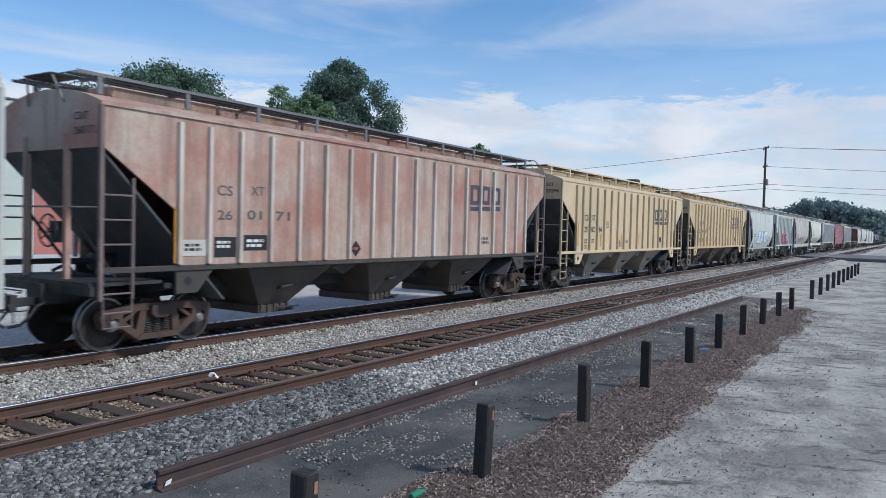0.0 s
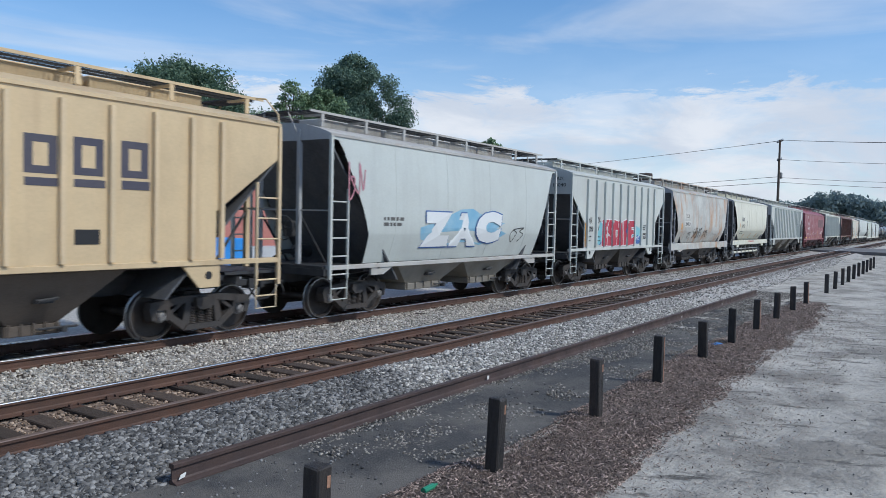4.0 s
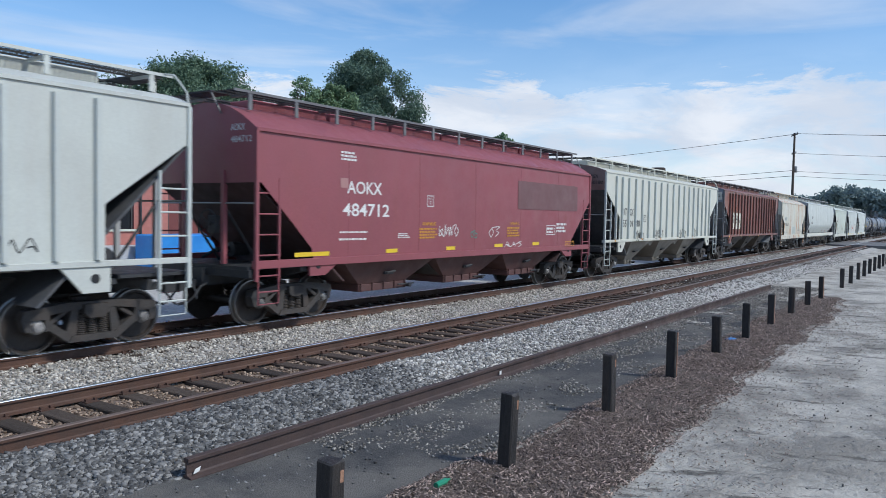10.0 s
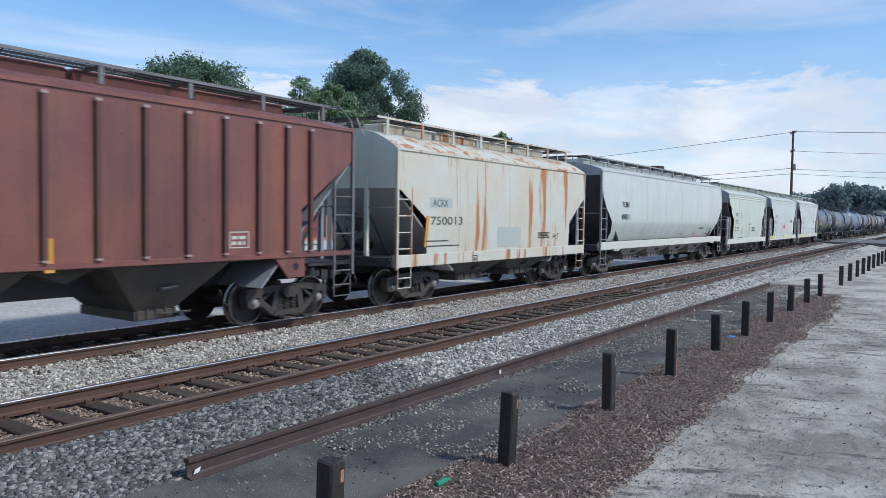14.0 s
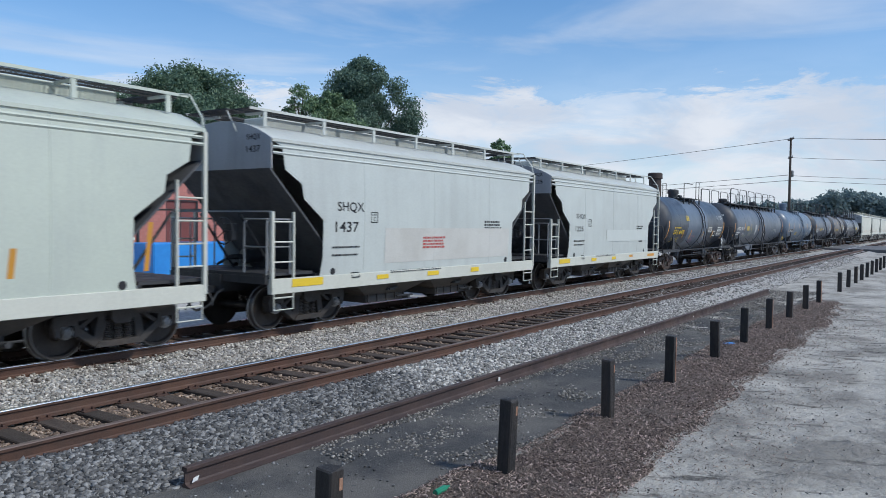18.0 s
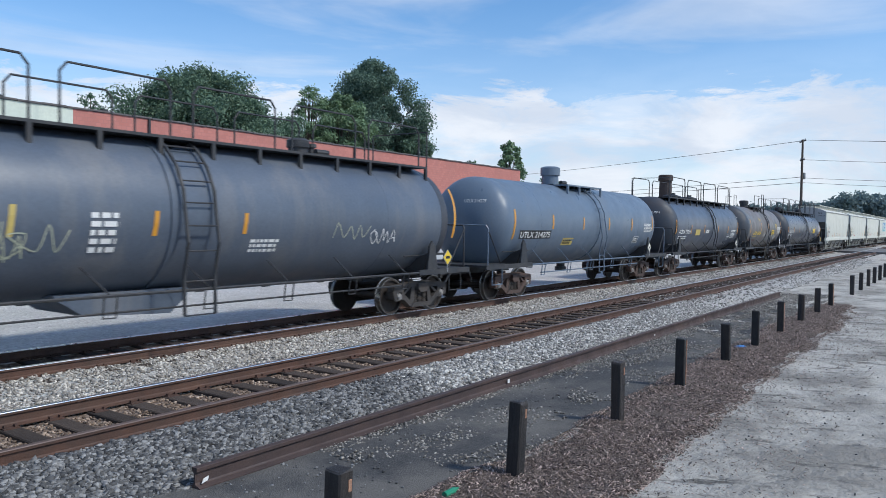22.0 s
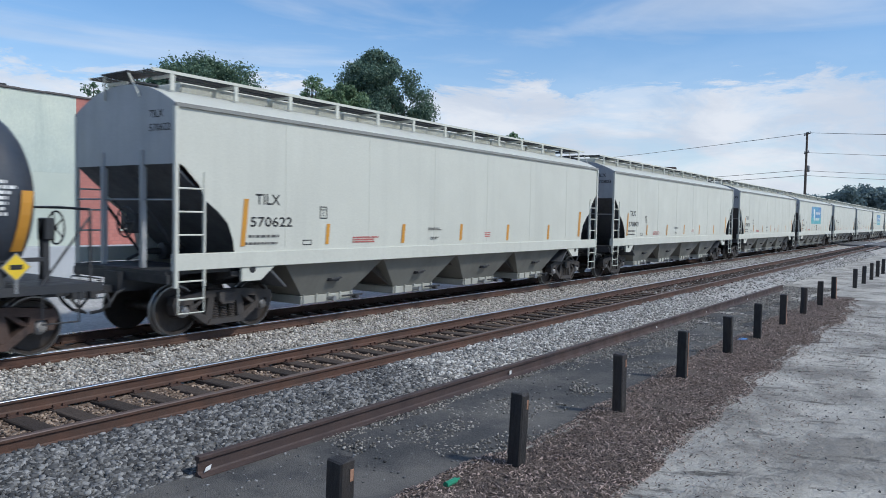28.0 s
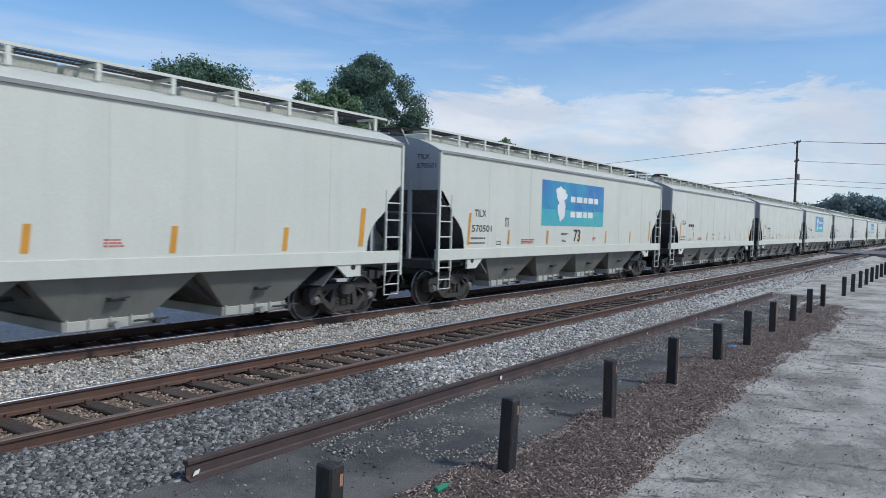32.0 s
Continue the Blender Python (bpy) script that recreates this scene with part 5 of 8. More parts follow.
    # plate joints down the smooth sides
    if not ribs:
        n_seam = max(4, round(2 * a / 2.45))
        for k in range(1, n_seam):
            xx = -a + 2 * a * k / n_seam
            rows = [sill + 0.06 + (eave - sill - 0.12) * j / 10 for j in range(11)]
            if abs(xx) > reach(sill + 0.06) - 0.02:
                continue
            s = Shape()
            for z0, z1 in zip(rows, rows[1:]):
                s.add([(xx - 0.009, -width_at(z0) - 0.001, z0), (xx, -width_at(z0) - 0.007, z0), (xx + 0.009, -width_at(z0) - 0.001, z0), (xx - 0.009, -width_at(z1) - 0.001, z1), (xx, -width_at(z1) - 0.007, z1), (xx + 0.009, -width_at(z1) - 0.001, z1)], [(0, 1, 4, 3), (1, 2, 5, 4)])
            part("weld_seam", s, side_m, car, weld=True)
    # roof walk
    for side in (-1, 1):
        y0, y1 = side * 0.42, side * 0.98
        rb = hang("running_board", grating_mesh(a + 0.04, 0.56), car, "dark grated roof walkway", (0, (y0 + y1) / 2, board))
        walk_m = walk_m or (GALV if tall_rail else roof_m)
        part("edge_strip", Shape().box(-a - 0.06, a + 0.06, y1 + side * 0.002, y1 + side * 0.02, board - 0.04, board + 0.012), walk_m, rb).location = (0, -(y0 + y1) / 2, -board)
        zf = eave + 0.05
        for k in range(posts):
            xx = -a + 0.35 + (2 * a - 0.7) * k / (posts - 1)
            part("board_support", Shape().box(xx - 0.045, xx + 0.045, y1 - side * 0.02, y1 + side * 0.012, eave + (peak - eave) * 0.72, board - 0.041).box(xx - 0.03, xx + 0.03, y0, y1, board - 0.09, board - 0.041), walk_m, rb).location = (0, -(y0 + y1) / 2, -board)
    for sg in (-1, 1):
        part("end_walk", Shape().box(sg * (a - 0.38), sg * (a + 0.16), -0.418, 0.418, board - 0.028, board - 0.002), DARK_GRATE, car)
        part("end_walk_brace", Shape().rod((sg * (a + 0.12), -0.38, board - 0.03), (sg * (a + 0.005), -0.55, peak - 0.25), 0.018, 6).rod((sg * (a + 0.12), 0.38, board - 0.03), (sg * (a + 0.005), 0.55, peak - 0.25), 0.018, 6), walk_m, car)
        for side in (-1, 1) if sg > 0 and (ribs == 18 or cage) else ():
            part("roof_grab_iron", Shape().tube([(sg * (a - 0.12), side * 0.99, board), (sg * (a - 0.06), side * 1.2, board - 0.02), (sg * (a - 0.03), side * (we - 0.04), eave + 0.22), (sg * (a - 0.03), side * (we + 0.01), eave - 0.05)], 0.018, 6), walk_m, car)
    for z in bands:
        for side in (-1, 1):
            wz = width_at(z)
            part("stiffener", Shape().prism([(side * wz, z - 0.03), (side * (wz + 0.022), z), (side * wz, z + 0.03)], -a + 0.03, a - 0.03, "x"), side_m, car)
    n = max(4, int(2 * a / 2.4))
    for k in range(n):
        c = -a + 0.9 + (2 * a - 1.8) * (k + 0.5) / n
        part("roof_hatch", Shape().box(c - (2 * a - 1.8) / n / 2 + 0.05, c + (2 * a - 1.8) / n / 2 - 0.05, -0.36, 0.36, peak - 0.05, board - 0.03, 0.02), roof_m, car)
    trucks(car, tc, truck)
    couplers(car, L)
    return car, a, wide, width_at


# ---- tank cars ----
# Soot plus painted shade: heads turned from the sun get a darker colour.
TANK_HEAD = surface("shaded_sooty_tank_head_paint", (0.037, 0.046, 0.062), 0.55, 0, (0.060, 0.065, 0.076), 0.6, 0.8, (0.085, 0.06, 0.05), 0.4, 1.3, 0.12, 20, 0.05, 12)
def tank_car(label, x, L, shell_m, r=1.42, zc=2.36, half=None, tc=None, truck=TRUCK_STEEL, platform_m=BLACK_STEEL, rails="long", dome=None, strips=None, n_strips=6, ladder=0.35, band=0.4, rail_h=0.95, wide_ladder=0.0, head_m=None):
    """A tank car: shell with domed heads, saddles, walk rails, ladder, top platform and fittings."""
    car = base("tank_car", label, "freight car", "cars of the freight train", (x, TRACK_A, 0))
    a = half or L / 2 - 1.05
    tc = tc or a - 1.05
    cap = 0.74
    prof = [(-a, 0.02)]
    for k in range(1, 11):
        t = math.pi / 2 * k / 10
        prof.append((-a + cap * (1 - math.cos(t)), r * math.sin(t) ** 0.95))
    m_ = [p for p in prof]
    prof = m_ + [(-tc + 1.0, r), (-0.6, r + 0.004), (0.6, r + 0.004), (tc - 1.0, r)] + [(-p, q) for p, q in reversed(m_)]
    shell = part("shell", Shape().lathe(prof, 48, (0, 0, zc)), shell_m, car, smooth=30)
    for bx in (-a * 0.62, -a * 0.2, a * 0.22, a * 0.63):
        part("weld_band", Shape().lathe([(bx - 0.02, r - 0.01), (bx - 0.012, r + 0.003), (bx + 0.012, r + 0.003), (bx + 0.02, r - 0.01)], 48, (0, 0, zc)), shell_m, shell, smooth=30)
    for sg in (-1, 1):
        skin = [(sg * (p - 0.003), q) for p, q in m_[1:]] + [(sg * (-a + cap + 0.14), r + 0.003)]
        part("head", Shape().lathe(skin, 48, (0, 0, zc)), head_m or TANK_HEAD, shell, "domed tank head, dark with soot and painted shade on most cars", smooth=30)
    b0 = band
    part("centre_band", Shape().lathe([(b0 - 0.05, r - 0.01), (b0 - 0.05, r + 0.03), (b0 + 0.05, r + 0.03), (b0 + 0.05, r - 0.01)], 48, (0, 0, zc)), shell_m, shell, smooth=30)
    for sg in (-1, 1):
        saddle = Shape().prism([(-1.4, 1.55), (-1.25, 1.05), (1.25, 1.05), (1.4, 1.55), (1.05, 1.40), (0.5, 1.05), (-0.5, 1.05), (-1.05, 1.40)], sg * tc - 0.14, sg * tc + 0.14, "x")
        part("saddle", saddle, platform_m, car)
        for side in (-1, 1):
            part("saddle_brace", Shape().prism([(sg * tc - 0.22, 1.12), (sg * tc + 0.22, 1.12), (sg * tc + 0.10, 1.72), (sg * tc - 0.02, 1.85), (sg * tc - 0.12, 1.72)], side * 1.46, side * 1.40), platform_m, car)
            part("pad_plate", Shape().box(sg * tc - 0.75, sg * tc + 0.95, side * (r - 0.38), side * (r - 0.30), 1.46, 1.52), platform_m, car)
        stub = Shape().box(sg * (a - 2.6), sg * (L / 2 - 0.55), -0.24, 0.24, 0.80, 1.12)
        part("stub_sill", stub, BLACK_STEEL, car)
        part("end_deck", Shape().box(sg * (a - 0.75), sg * (L / 2 - 0.45), -1.45, 1.45, 1.06, 1.12).box(sg * (a - 1.9), sg * (L / 2 - 0.45), -1.5, -1.42, 1.0, 1.13).box(sg * (a - 1.9), sg * (L / 2 - 0.45), 1.42, 1.5, 1.0, 1.13), platform_m, car, "steel end platform")
        xr = L / 2 - 0.62
        rl = Shape()
        for side in (-1, 1):
            rl.tube([(sg * xr, side * 1.42, 1.12), (sg * xr, side * 1.42, 2.16), (sg * (xr + 0.02), side * 1.36, 2.26), (sg * (xr + 0.02), side * 0.5, 2.28)], 0.022, 6)
            rl.tube([(sg * (xr - 0.75), side * 1.46, 1.05), (sg * (xr - 0.75), side * 1.46, 0.55), (sg * (xr - 0.2), side * 1.46, 0.55), (sg * (xr - 0.2), side * 1.46, 1.05)], 0.018, 6)
        rl.tube([(sg * (xr + 0.02), -0.5, 2.28), (sg * (xr + 0.02), 0.5, 2.28)], 0.022, 6)
        at = pose(sg * (L / 2 - 0.55), 0, 0, 0, 0, 0 if sg > 0 else 180)
        hang("uncoupling_lever", end_part("uncoupling_lever", BLACK_STEEL), car, at=at)
        hang("air_hose", end_part("air_hose", BLACK_STEEL), car, "black rubber air hose", at)
        for side in (-1, 1):
            part("deck_brace", Shape().rod((sg * xr, side * 1.42, 2.15), (sg * (xr - 0.75), side * 1.42, 1.12), 0.018, 6), BLACK_STEEL, car)
        if sg > 0:
            hang("brake_wheel", end_part("brake_wheel", BLACK_STEEL), car, "round hand brake wheel", (L / 2 - 0.72, -0.35, 1.95))
            part("brake_stand", Shape().box(L / 2 - 0.84, L / 2 - 0.74, -0.42, -0.28, 1.12, 1.95), BLACK_STEEL, car)
        part("end_handrail", rl, shell_m if shell_m.name.startswith("blue") else BLACK_STEEL, car)
    for side in (-1, 1):
        g = Shape().tube([(-tc + 0.4, side * 1.47, 1.06), (tc - 0.4, side * 1.47, 1.06)], 0.028, 6).tube([(-tc + 1.2, side * 1.40, 0.78), (tc - 1.2, side * 1.40, 0.78)], 0.02, 6)
        k = -tc + 1.2
        while k < tc - 1.1:
            g.tube([(k, side * 1.47, 1.06), (k, side * 1.42, 0.70), (k + 0.22, side * 1.42, 0.70), (k + 0.22, side * 1.47, 1.06)], 0.016, 5)
            g.tube([(k + 0.1, side * 1.47, 1.06), (k - 0.25, side * 1.2, 1.52)], 0.016, 5)
            k += 1.9
        part("side_handrail", g, shell_m if shell_m.name.startswith("blue") else BLACK_STEEL, car, "long side handrail")
    # ladder over the near and the far side
    for side in (-1, 1):
        lad, steps_ = Shape(), []
        xs = (ladder - 0.22 - wide_ladder, ladder + 0.22 + wide_ladder)
        path = [(0.62, 1.52), (1.30, 1.50), (1.9, 1.62)] + [(zc + (r + 0.12) * math.sin(t), (r + 0.12) * math.cos(t)) for t in (0.0, 0.3, 0.6, 0.9, 1.15)]
        for xx in xs:
            lad.tube([(xx, side * y, z) for z, y in path], 0.022 + wide_ladder * 0.12, 6)
        for k in range(9):
            f = k / 8 * (len(path) - 1)
            i = min(int(f), len(path) - 2)
            z = path[i][0] + (path[i + 1][0] - path[i][0]) * (f - i)
            y = path[i][1] + (path[i + 1][1] - path[i][1]) * (f - i)
            steps_.append((side * y, z))
        lad_m = shell_m if shell_m.name.startswith("blue") else BLACK_STEEL
        lad_ob = part("ladder", lad, lad_m, car)
        for y, z in steps_:
            part("rung", Shape().rod((xs[0], y, z), (xs[1], y, z), 0.015, 6), lad_m, lad_ob)
    # top platform
    top = zc + r
    pl = (-a + 0.9, a - 0.9) if rails == "long" else (band - 1.9, band + 1.1)
    deck = Shape()
    for side in (-1, 1):
        deck.box(pl[0], pl[1], side * 0.38, side * 0.95, top - 0.06, top - 0.01)
        n = int((pl[1] - pl[0]) / 1.2) + 1
        for k in range(n + 1):
            xx = pl[0] + 0.05 + (pl[1] - pl[0] - 0.1) * k / n
            deck.box(xx - 0.04, xx + 0.04, side * 0.90, side * 0.96, top - 0.40, top - 0.061)
    if rails != "long":
        deck.box(pl[0], pl[0] + 0.5, -0.378, 0.378, top + 0.0, top + 0.03)
    plat = part("top_platform", deck, BLACK_STEEL if not shell_m.name.startswith("blue") else shell_m, car, "roof walkway on brackets")
    if rails == "long":
        for side in (-1, 1):
            n = max(2, int((pl[1] - pl[0]) / 2.3))
            for k in range(n):
                x0 = pl[0] + (pl[1] - pl[0]) * k / n + 0.12
                x1 = pl[0] + (pl[1] - pl[0]) * (k + 1) / n - 0.35
                h = rail_h
                part("railing", Shape().tube([(x0, side * 0.92, top - 0.03), (x0, side * 0.92, top + h - 0.15), (x0 + 0.12, side * 0.92, top + h), (x1 - 0.12, side * 0.92, top + h), (x1, side * 0.92, top + h - 0.15), (x1, side * 0.92, top - 0.03)], 0.022, 6), BLACK_STEEL, plat)
        for sg, xx in ((-1, pl[0]), (1, pl[1])):
            part("end_railing", Shape().tube([(xx, -0.92, top - 0.03), (xx, -0.92, top + rail_h - 0.05), (xx, 0.92, top + rail_h - 0.05), (xx, 0.92, top - 0.03)], 0.022, 6), BLACK_STEEL, plat)
    elif rails == "short":
        for side in (-1, 1):
            part("railing", Shape().tube([(pl[0] + 0.1, side * 0.92, top - 0.03), (pl[0] + 0.1, side * 0.92, top + 0.75), (pl[0] + 1.6, side * 0.92, top + 0.75)], 0.02, 6).tube([(pl[1] - 0.7, side * 0.92, top - 0.03), (pl[1] - 0.7, side * 0.92, top + 0.9), (pl[1] - 0.1, side * 0.92, top + 0.9), (pl[1] - 0.1, side * 0.92, top - 0.03)], 0.02, 6), BLACK_STEEL, plat)
    for d in dome or ((band - 0.7, 0.30, 0.42),):
        dx, dr, dh = d
        dm = part("dome_housing", Shape().lathe([(top - 0.06, dr * 0.85), (top + dh * 0.55, dr * 0.85), (top + dh * 0.56, dr), (top + dh, dr), (top + dh + 0.05, dr * 0.7)], 20, (dx, 0, 0), "z"), BLACK_STEEL if not shell_m.name.startswith("blue") else shell_m, car, smooth=40)
        part("valve", Shape().rod((dx + dr + 0.25, 0.1, top - 0.03), (dx + dr + 0.25, 0.1, top + 0.25), 0.09, 8).rod((dx + dr + 0.25, 0.1, top + 0.25), (dx + dr + 0.25, 0.1, top + 0.33), 0.13, 8).rod((dx + dr + 0.1, -0.2, top + 0.12), (dx + dr + 0.5, -0.2, top + 0.12), 0.07, 8), BLACK_STEEL, car)

    def bend(p):
        """Lays a flat mark onto the shell: its height becomes a place round the curve."""
        out, t = -p.y - r, math.asin(max(-0.99, min(0.99, (p.z - zc) / r)))
        return Vector((p.x, -(r + max(0, out) + 0.004) * math.cos(t), zc + (r + max(0, out) + 0.004) * math.sin(t)))

    if strips:
        for k in range(n_strips):
            xx = -a + 1.0 + (2 * a - 2.0) * k / (n_strips - 1)
            hh = 0.62 if k in (0, n_strips - 1) else 0.30
            s = Shape()
            for j in range(6):
                z0, z1 = zc - hh * 0.35 + hh * j / 6, zc - hh * 0.35 + hh * (j + 1) / 6
                q = [bend(Vector((xx + dx, -r, z))) for dx, z in ((-0.05, z0), (0.05, z0), (0.05, z1), (-0.05, z1))]
                s.add(q, [(0, 1, 2, 3)])
            part("reflector_strip", s, strips, shell, "amber reflective strip")
    part("belly_outlet", Shape().rod((0, 0, zc - r + 0.02), (0, 0, 0.72), 0.16, 12).rod((0, 0, 0.75), (0, 0, 0.6), 0.22, 12), BLACK_STEEL, car)
    trucks(car, tc, truck)
    couplers(car, L)
    return car, bend, shell, r, zc, a


# ---- the train ----
# joints between the cars along the train, at the start of the clip; the last run of cars is of one length
JOINTS = [-12.0, 6.15, 24.10, 41.85, 59.75, 72.6, 84.65, 98.1, 111.5, 129.85, 147.0, 164.7, 182.35, 194.9, 214.1, 226.8, 239.2, 251.3, 265.1, 283.1, 299.5, 313.6, 326.4, 345.25]
JOINTS += [345.25 + 18.9 * k for k in range(1, 15)]


def span(i):
    """Centre and length of car i; car 0 is the first that is wholly seen."""
    return (JOINTS[i] + JOINTS[i + 1]) / 2, JOINTS[i + 1] - JOINTS[i]


CREAM = (0.69, 0.535, 0.335)
CARS = []
HOPPERS = {}
STEPPED = ((1.25, 1.53), (1.22, 1.75), (1.1, 2.05), (0.9, 2.25), (0.62, 2.45), (0.5, 2.7), (0.2, 3.0), (0.1, 3.06), (0.0, 3.06))


def ribbed(i, label, side, roof=None, end=None, rib=None, frame_m=None, under=None, **kw):
    x, L = span(i)
    made = hopper(label, x, L, (side, roof or side, end or side, rib or side, frame_m or side, under or side), **kw)
    CARS.append(made[0])
    HOPPERS[i] = made
    return made


RUSTY = surface("rusted_tan_paint", (0.51, 0.405, 0.33), 0.65, 0, (0.40, 0.165, 0.12), 0.9, 0.6, (0.27, 0.175, 0.14), 0.8, 2.0, 0.12, 18, 0.1, 14, streak_stretch=(1, 1, 0.10), streak_range=(0.47, 0.66))
RUSTY_RIB = paint("tan_rib_paint", (0.66, 0.61, 0.54), (0.3, 0.2, 0.14), 0.5, rusty=0.35)
TAN = paint("tan_car_paint", CREAM, (0.40, 0.34, 0.24), 0.4, rusty=0.12)
TAN_DIRTY = paint("grimy_tan_car_paint", (0.635, 0.485, 0.29), (0.38, 0.29, 0.18), 0.5, rusty=0.2)
# Side tan taken darker, with the ribs' shadow put into the colour.
TAN_RIB = paint("shadowed_tan_rib", (0.58, 0.455, 0.295), (0.33, 0.26, 0.17), 0.5)
GREY_UNDER = paint("dusty_grey_underside", (0.24, 0.225, 0.195), (0.12, 0.10, 0.08), 0.6)
LIGHT = paint("light_grey_car_paint", (0.545, 0.568, 0.530), (0.36, 0.355, 0.33), 0.35, rusty=0.08)
LIGHT_DIRTY = paint("stained_light_grey_paint", (0.48, 0.47, 0.44), (0.27, 0.25, 0.23), 0.55, rusty=0.25)
OFFWHITE = paint("off_white_car_paint", (0.60, 0.60, 0.525), (0.50, 0.50, 0.44), 0.35)
PALE_CREAM = paint("pale_cream_car_paint", (0.66, 0.65, 0.54), (0.5, 0.48, 0.40), 0.3)
RUST_GREY = surface("rust_washed_grey_paint", (0.53, 0.53, 0.49), 0.5, 0, (0.27, 0.265, 0.25), 0.6, 0.8, (0.44, 0.205, 0.07), 0.8, 1.7, 0.1, 18, 0.1, 14, streak_stretch=(1, 1, 0.28), streak_range=(0.49, 0.68))
STREAKED = surface("rust_streaked_cream_paint", (0.56, 0.565, 0.51), 0.55, 0, (0.54, 0.43, 0.26), 0.5, 0.6, (0.40, 0.15, 0.04), 0.95, 2.6, 0.06, 20, 0.05, 12, streak_range=(0.535, 0.61))
MAROON = paint("maroon_car_paint", (0.275, 0.076, 0.090), (0.215, 0.068, 0.080), 0.5, rusty=0.1)
BROWN = surface("oxide_brown_car_paint", (0.168, 0.066, 0.060), 0.42, 0, (0.30, 0.115, 0.072), 0.62, 0.6, (0.10, 0.045, 0.042), 0.6, 1.7, 0.1, 20, 0.08, 14)
SEAGRAY = paint("greenish_grey_car_paint", (0.53, 0.57, 0.49), (0.42, 0.45, 0.42), 0.4)
COOLGREY = paint("cool_grey_car_paint", (0.535, 0.568, 0.538), (0.42, 0.435, 0.415), 0.4)
ENDGREY = paint("end_grey_paint", (0.40, 0.41, 0.42), (0.25, 0.25, 0.25), 0.4)

SLATE = surface("slate_grey_end_paint", (0.25, 0.27, 0.295), 0.6, second=(0.17, 0.165, 0.165), patch=0.5)
RUSTY_STEEL = surface("rust_stained_ladder_steel", (0.17, 0.13, 0.125), 0.7, 0.1, (0.26, 0.19, 0.16), 0.6, 2.0, grain=0.2, bump=0.1)
OLD_RIB_END = surface("bare_rib_end", (0.42, 0.36, 0.33), 0.6, second=(0.25, 0.13, 0.1), patch=0.6, grain=0.2, bump=0)
GALV_DARK = surface("dull_galvanised_steel", (0.21, 0.21, 0.215), 0.55, 0.4, (0.13, 0.12, 0.115), 0.6, 1.0, grain=0.15, bump=0.08)

ribbed(0, "light grey covered hopper passing out of view", LIGHT, ribs=18, throat=0.10, low=0.5, under=BLACK_UNDER)
ribbed(1, "rust-stained tan ribbed covered hopper with black underframe", RUSTY, RUSTY, RUSTY, RUSTY_RIB, BLACK_UNDER, BLACK_UNDER, ribs=18, throat=0.10, low=0.5, truck=TRUCK_BROWN, walk_m=GALV_DARK, ladder_m=RUSTY_STEEL)
ribbed(2, "clean tan ribbed covered hopper with black lettering", TAN, TAN, TAN, TAN_RIB, TAN, GREY_UNDER, ribs=18, throat=0.10, low=0.5)
ribbed(3, "grimy tan ribbed covered hopper with black lettering", TAN_DIRTY, TAN_DIRTY, TAN_DIRTY, TAN, TAN_DIRTY, surface("brown_grimy_underside", (0.13, 0.105, 0.085), 0.75, second=(0.07, 0.055, 0.045), patch=0.7, grain=0.2), ribs=18, throat=0.10, low=0.5)
CURVE = ((1.35, 1.25), (1.3, 1.9), (1.05, 2.5), (0.75, 3.1), (0.4, 3.8), (0.25, 4.0), (0.0, 4.0))
ribbed(4, "pale grey round-sided covered hopper with blue graffiti", COOLGREY, LIGHT_DIRTY, ENDGREY, LIGHT, LIGHT_DIRTY, GREY_UNDER, bulge=0.10, cut=CURVE, sill=1.25, bays=2, posts=8, drop=0.3)
ribbed(5, "light grey ribbed two-bay covered hopper with red graffiti", LIGHT, LIGHT, LIGHT, COOLGREY, LIGHT, BLACK_UNDER, ribs=10, rib_span=3.94, half=5.42, bays=2, posts=7, rib_w=0.13, sill=1.38, cut=((1.30, 1.38), (1.30, 2.32), (0.08, 3.36), (0.0, 3.36)))
ribbed(6, "rust-washed grey round-sided covered hopper with graffiti", RUST_GREY, RUST_GREY, ENDGREY, ENDGREY, RUST_GREY, BLACK_UNDER, bulge=0.10, drop=0.35, cut=((1.15, 1.42), (1.1, 2.0), (0.75, 2.9), (0.25, 3.75), (0.1, 3.95), (0, 3.95)), sill=1.42, sill_h=0.34, bays=2, posts=8, eave=4.05, truck=TRUCK_PALE)
ribbed(7, "cream round-sided pressure hopper with grey end frames", PALE_CREAM, PALE_CREAM, ENDGREY, GALV, PALE_CREAM, BLACK_UNDER, bulge=0.12, drop=0.55, cut=((1.25, 1.45), (1.15, 2.1), (0.8, 3.0), (0.35, 4.0), (0, 4.0)), sill=1.45, sill_h=0.30, bays=3, posts=8, eave=4.03, peak=4.36, low=0.8, tall_rail=True, truck=TRUCK_PALE)
ribbed(8, "light grey ribbed covered hopper with patched lettering panels", LIGHT, LIGHT, ENDGREY, COOLGREY, LIGHT, GREY_UNDER, ribs=18, throat=0.10, low=0.5)
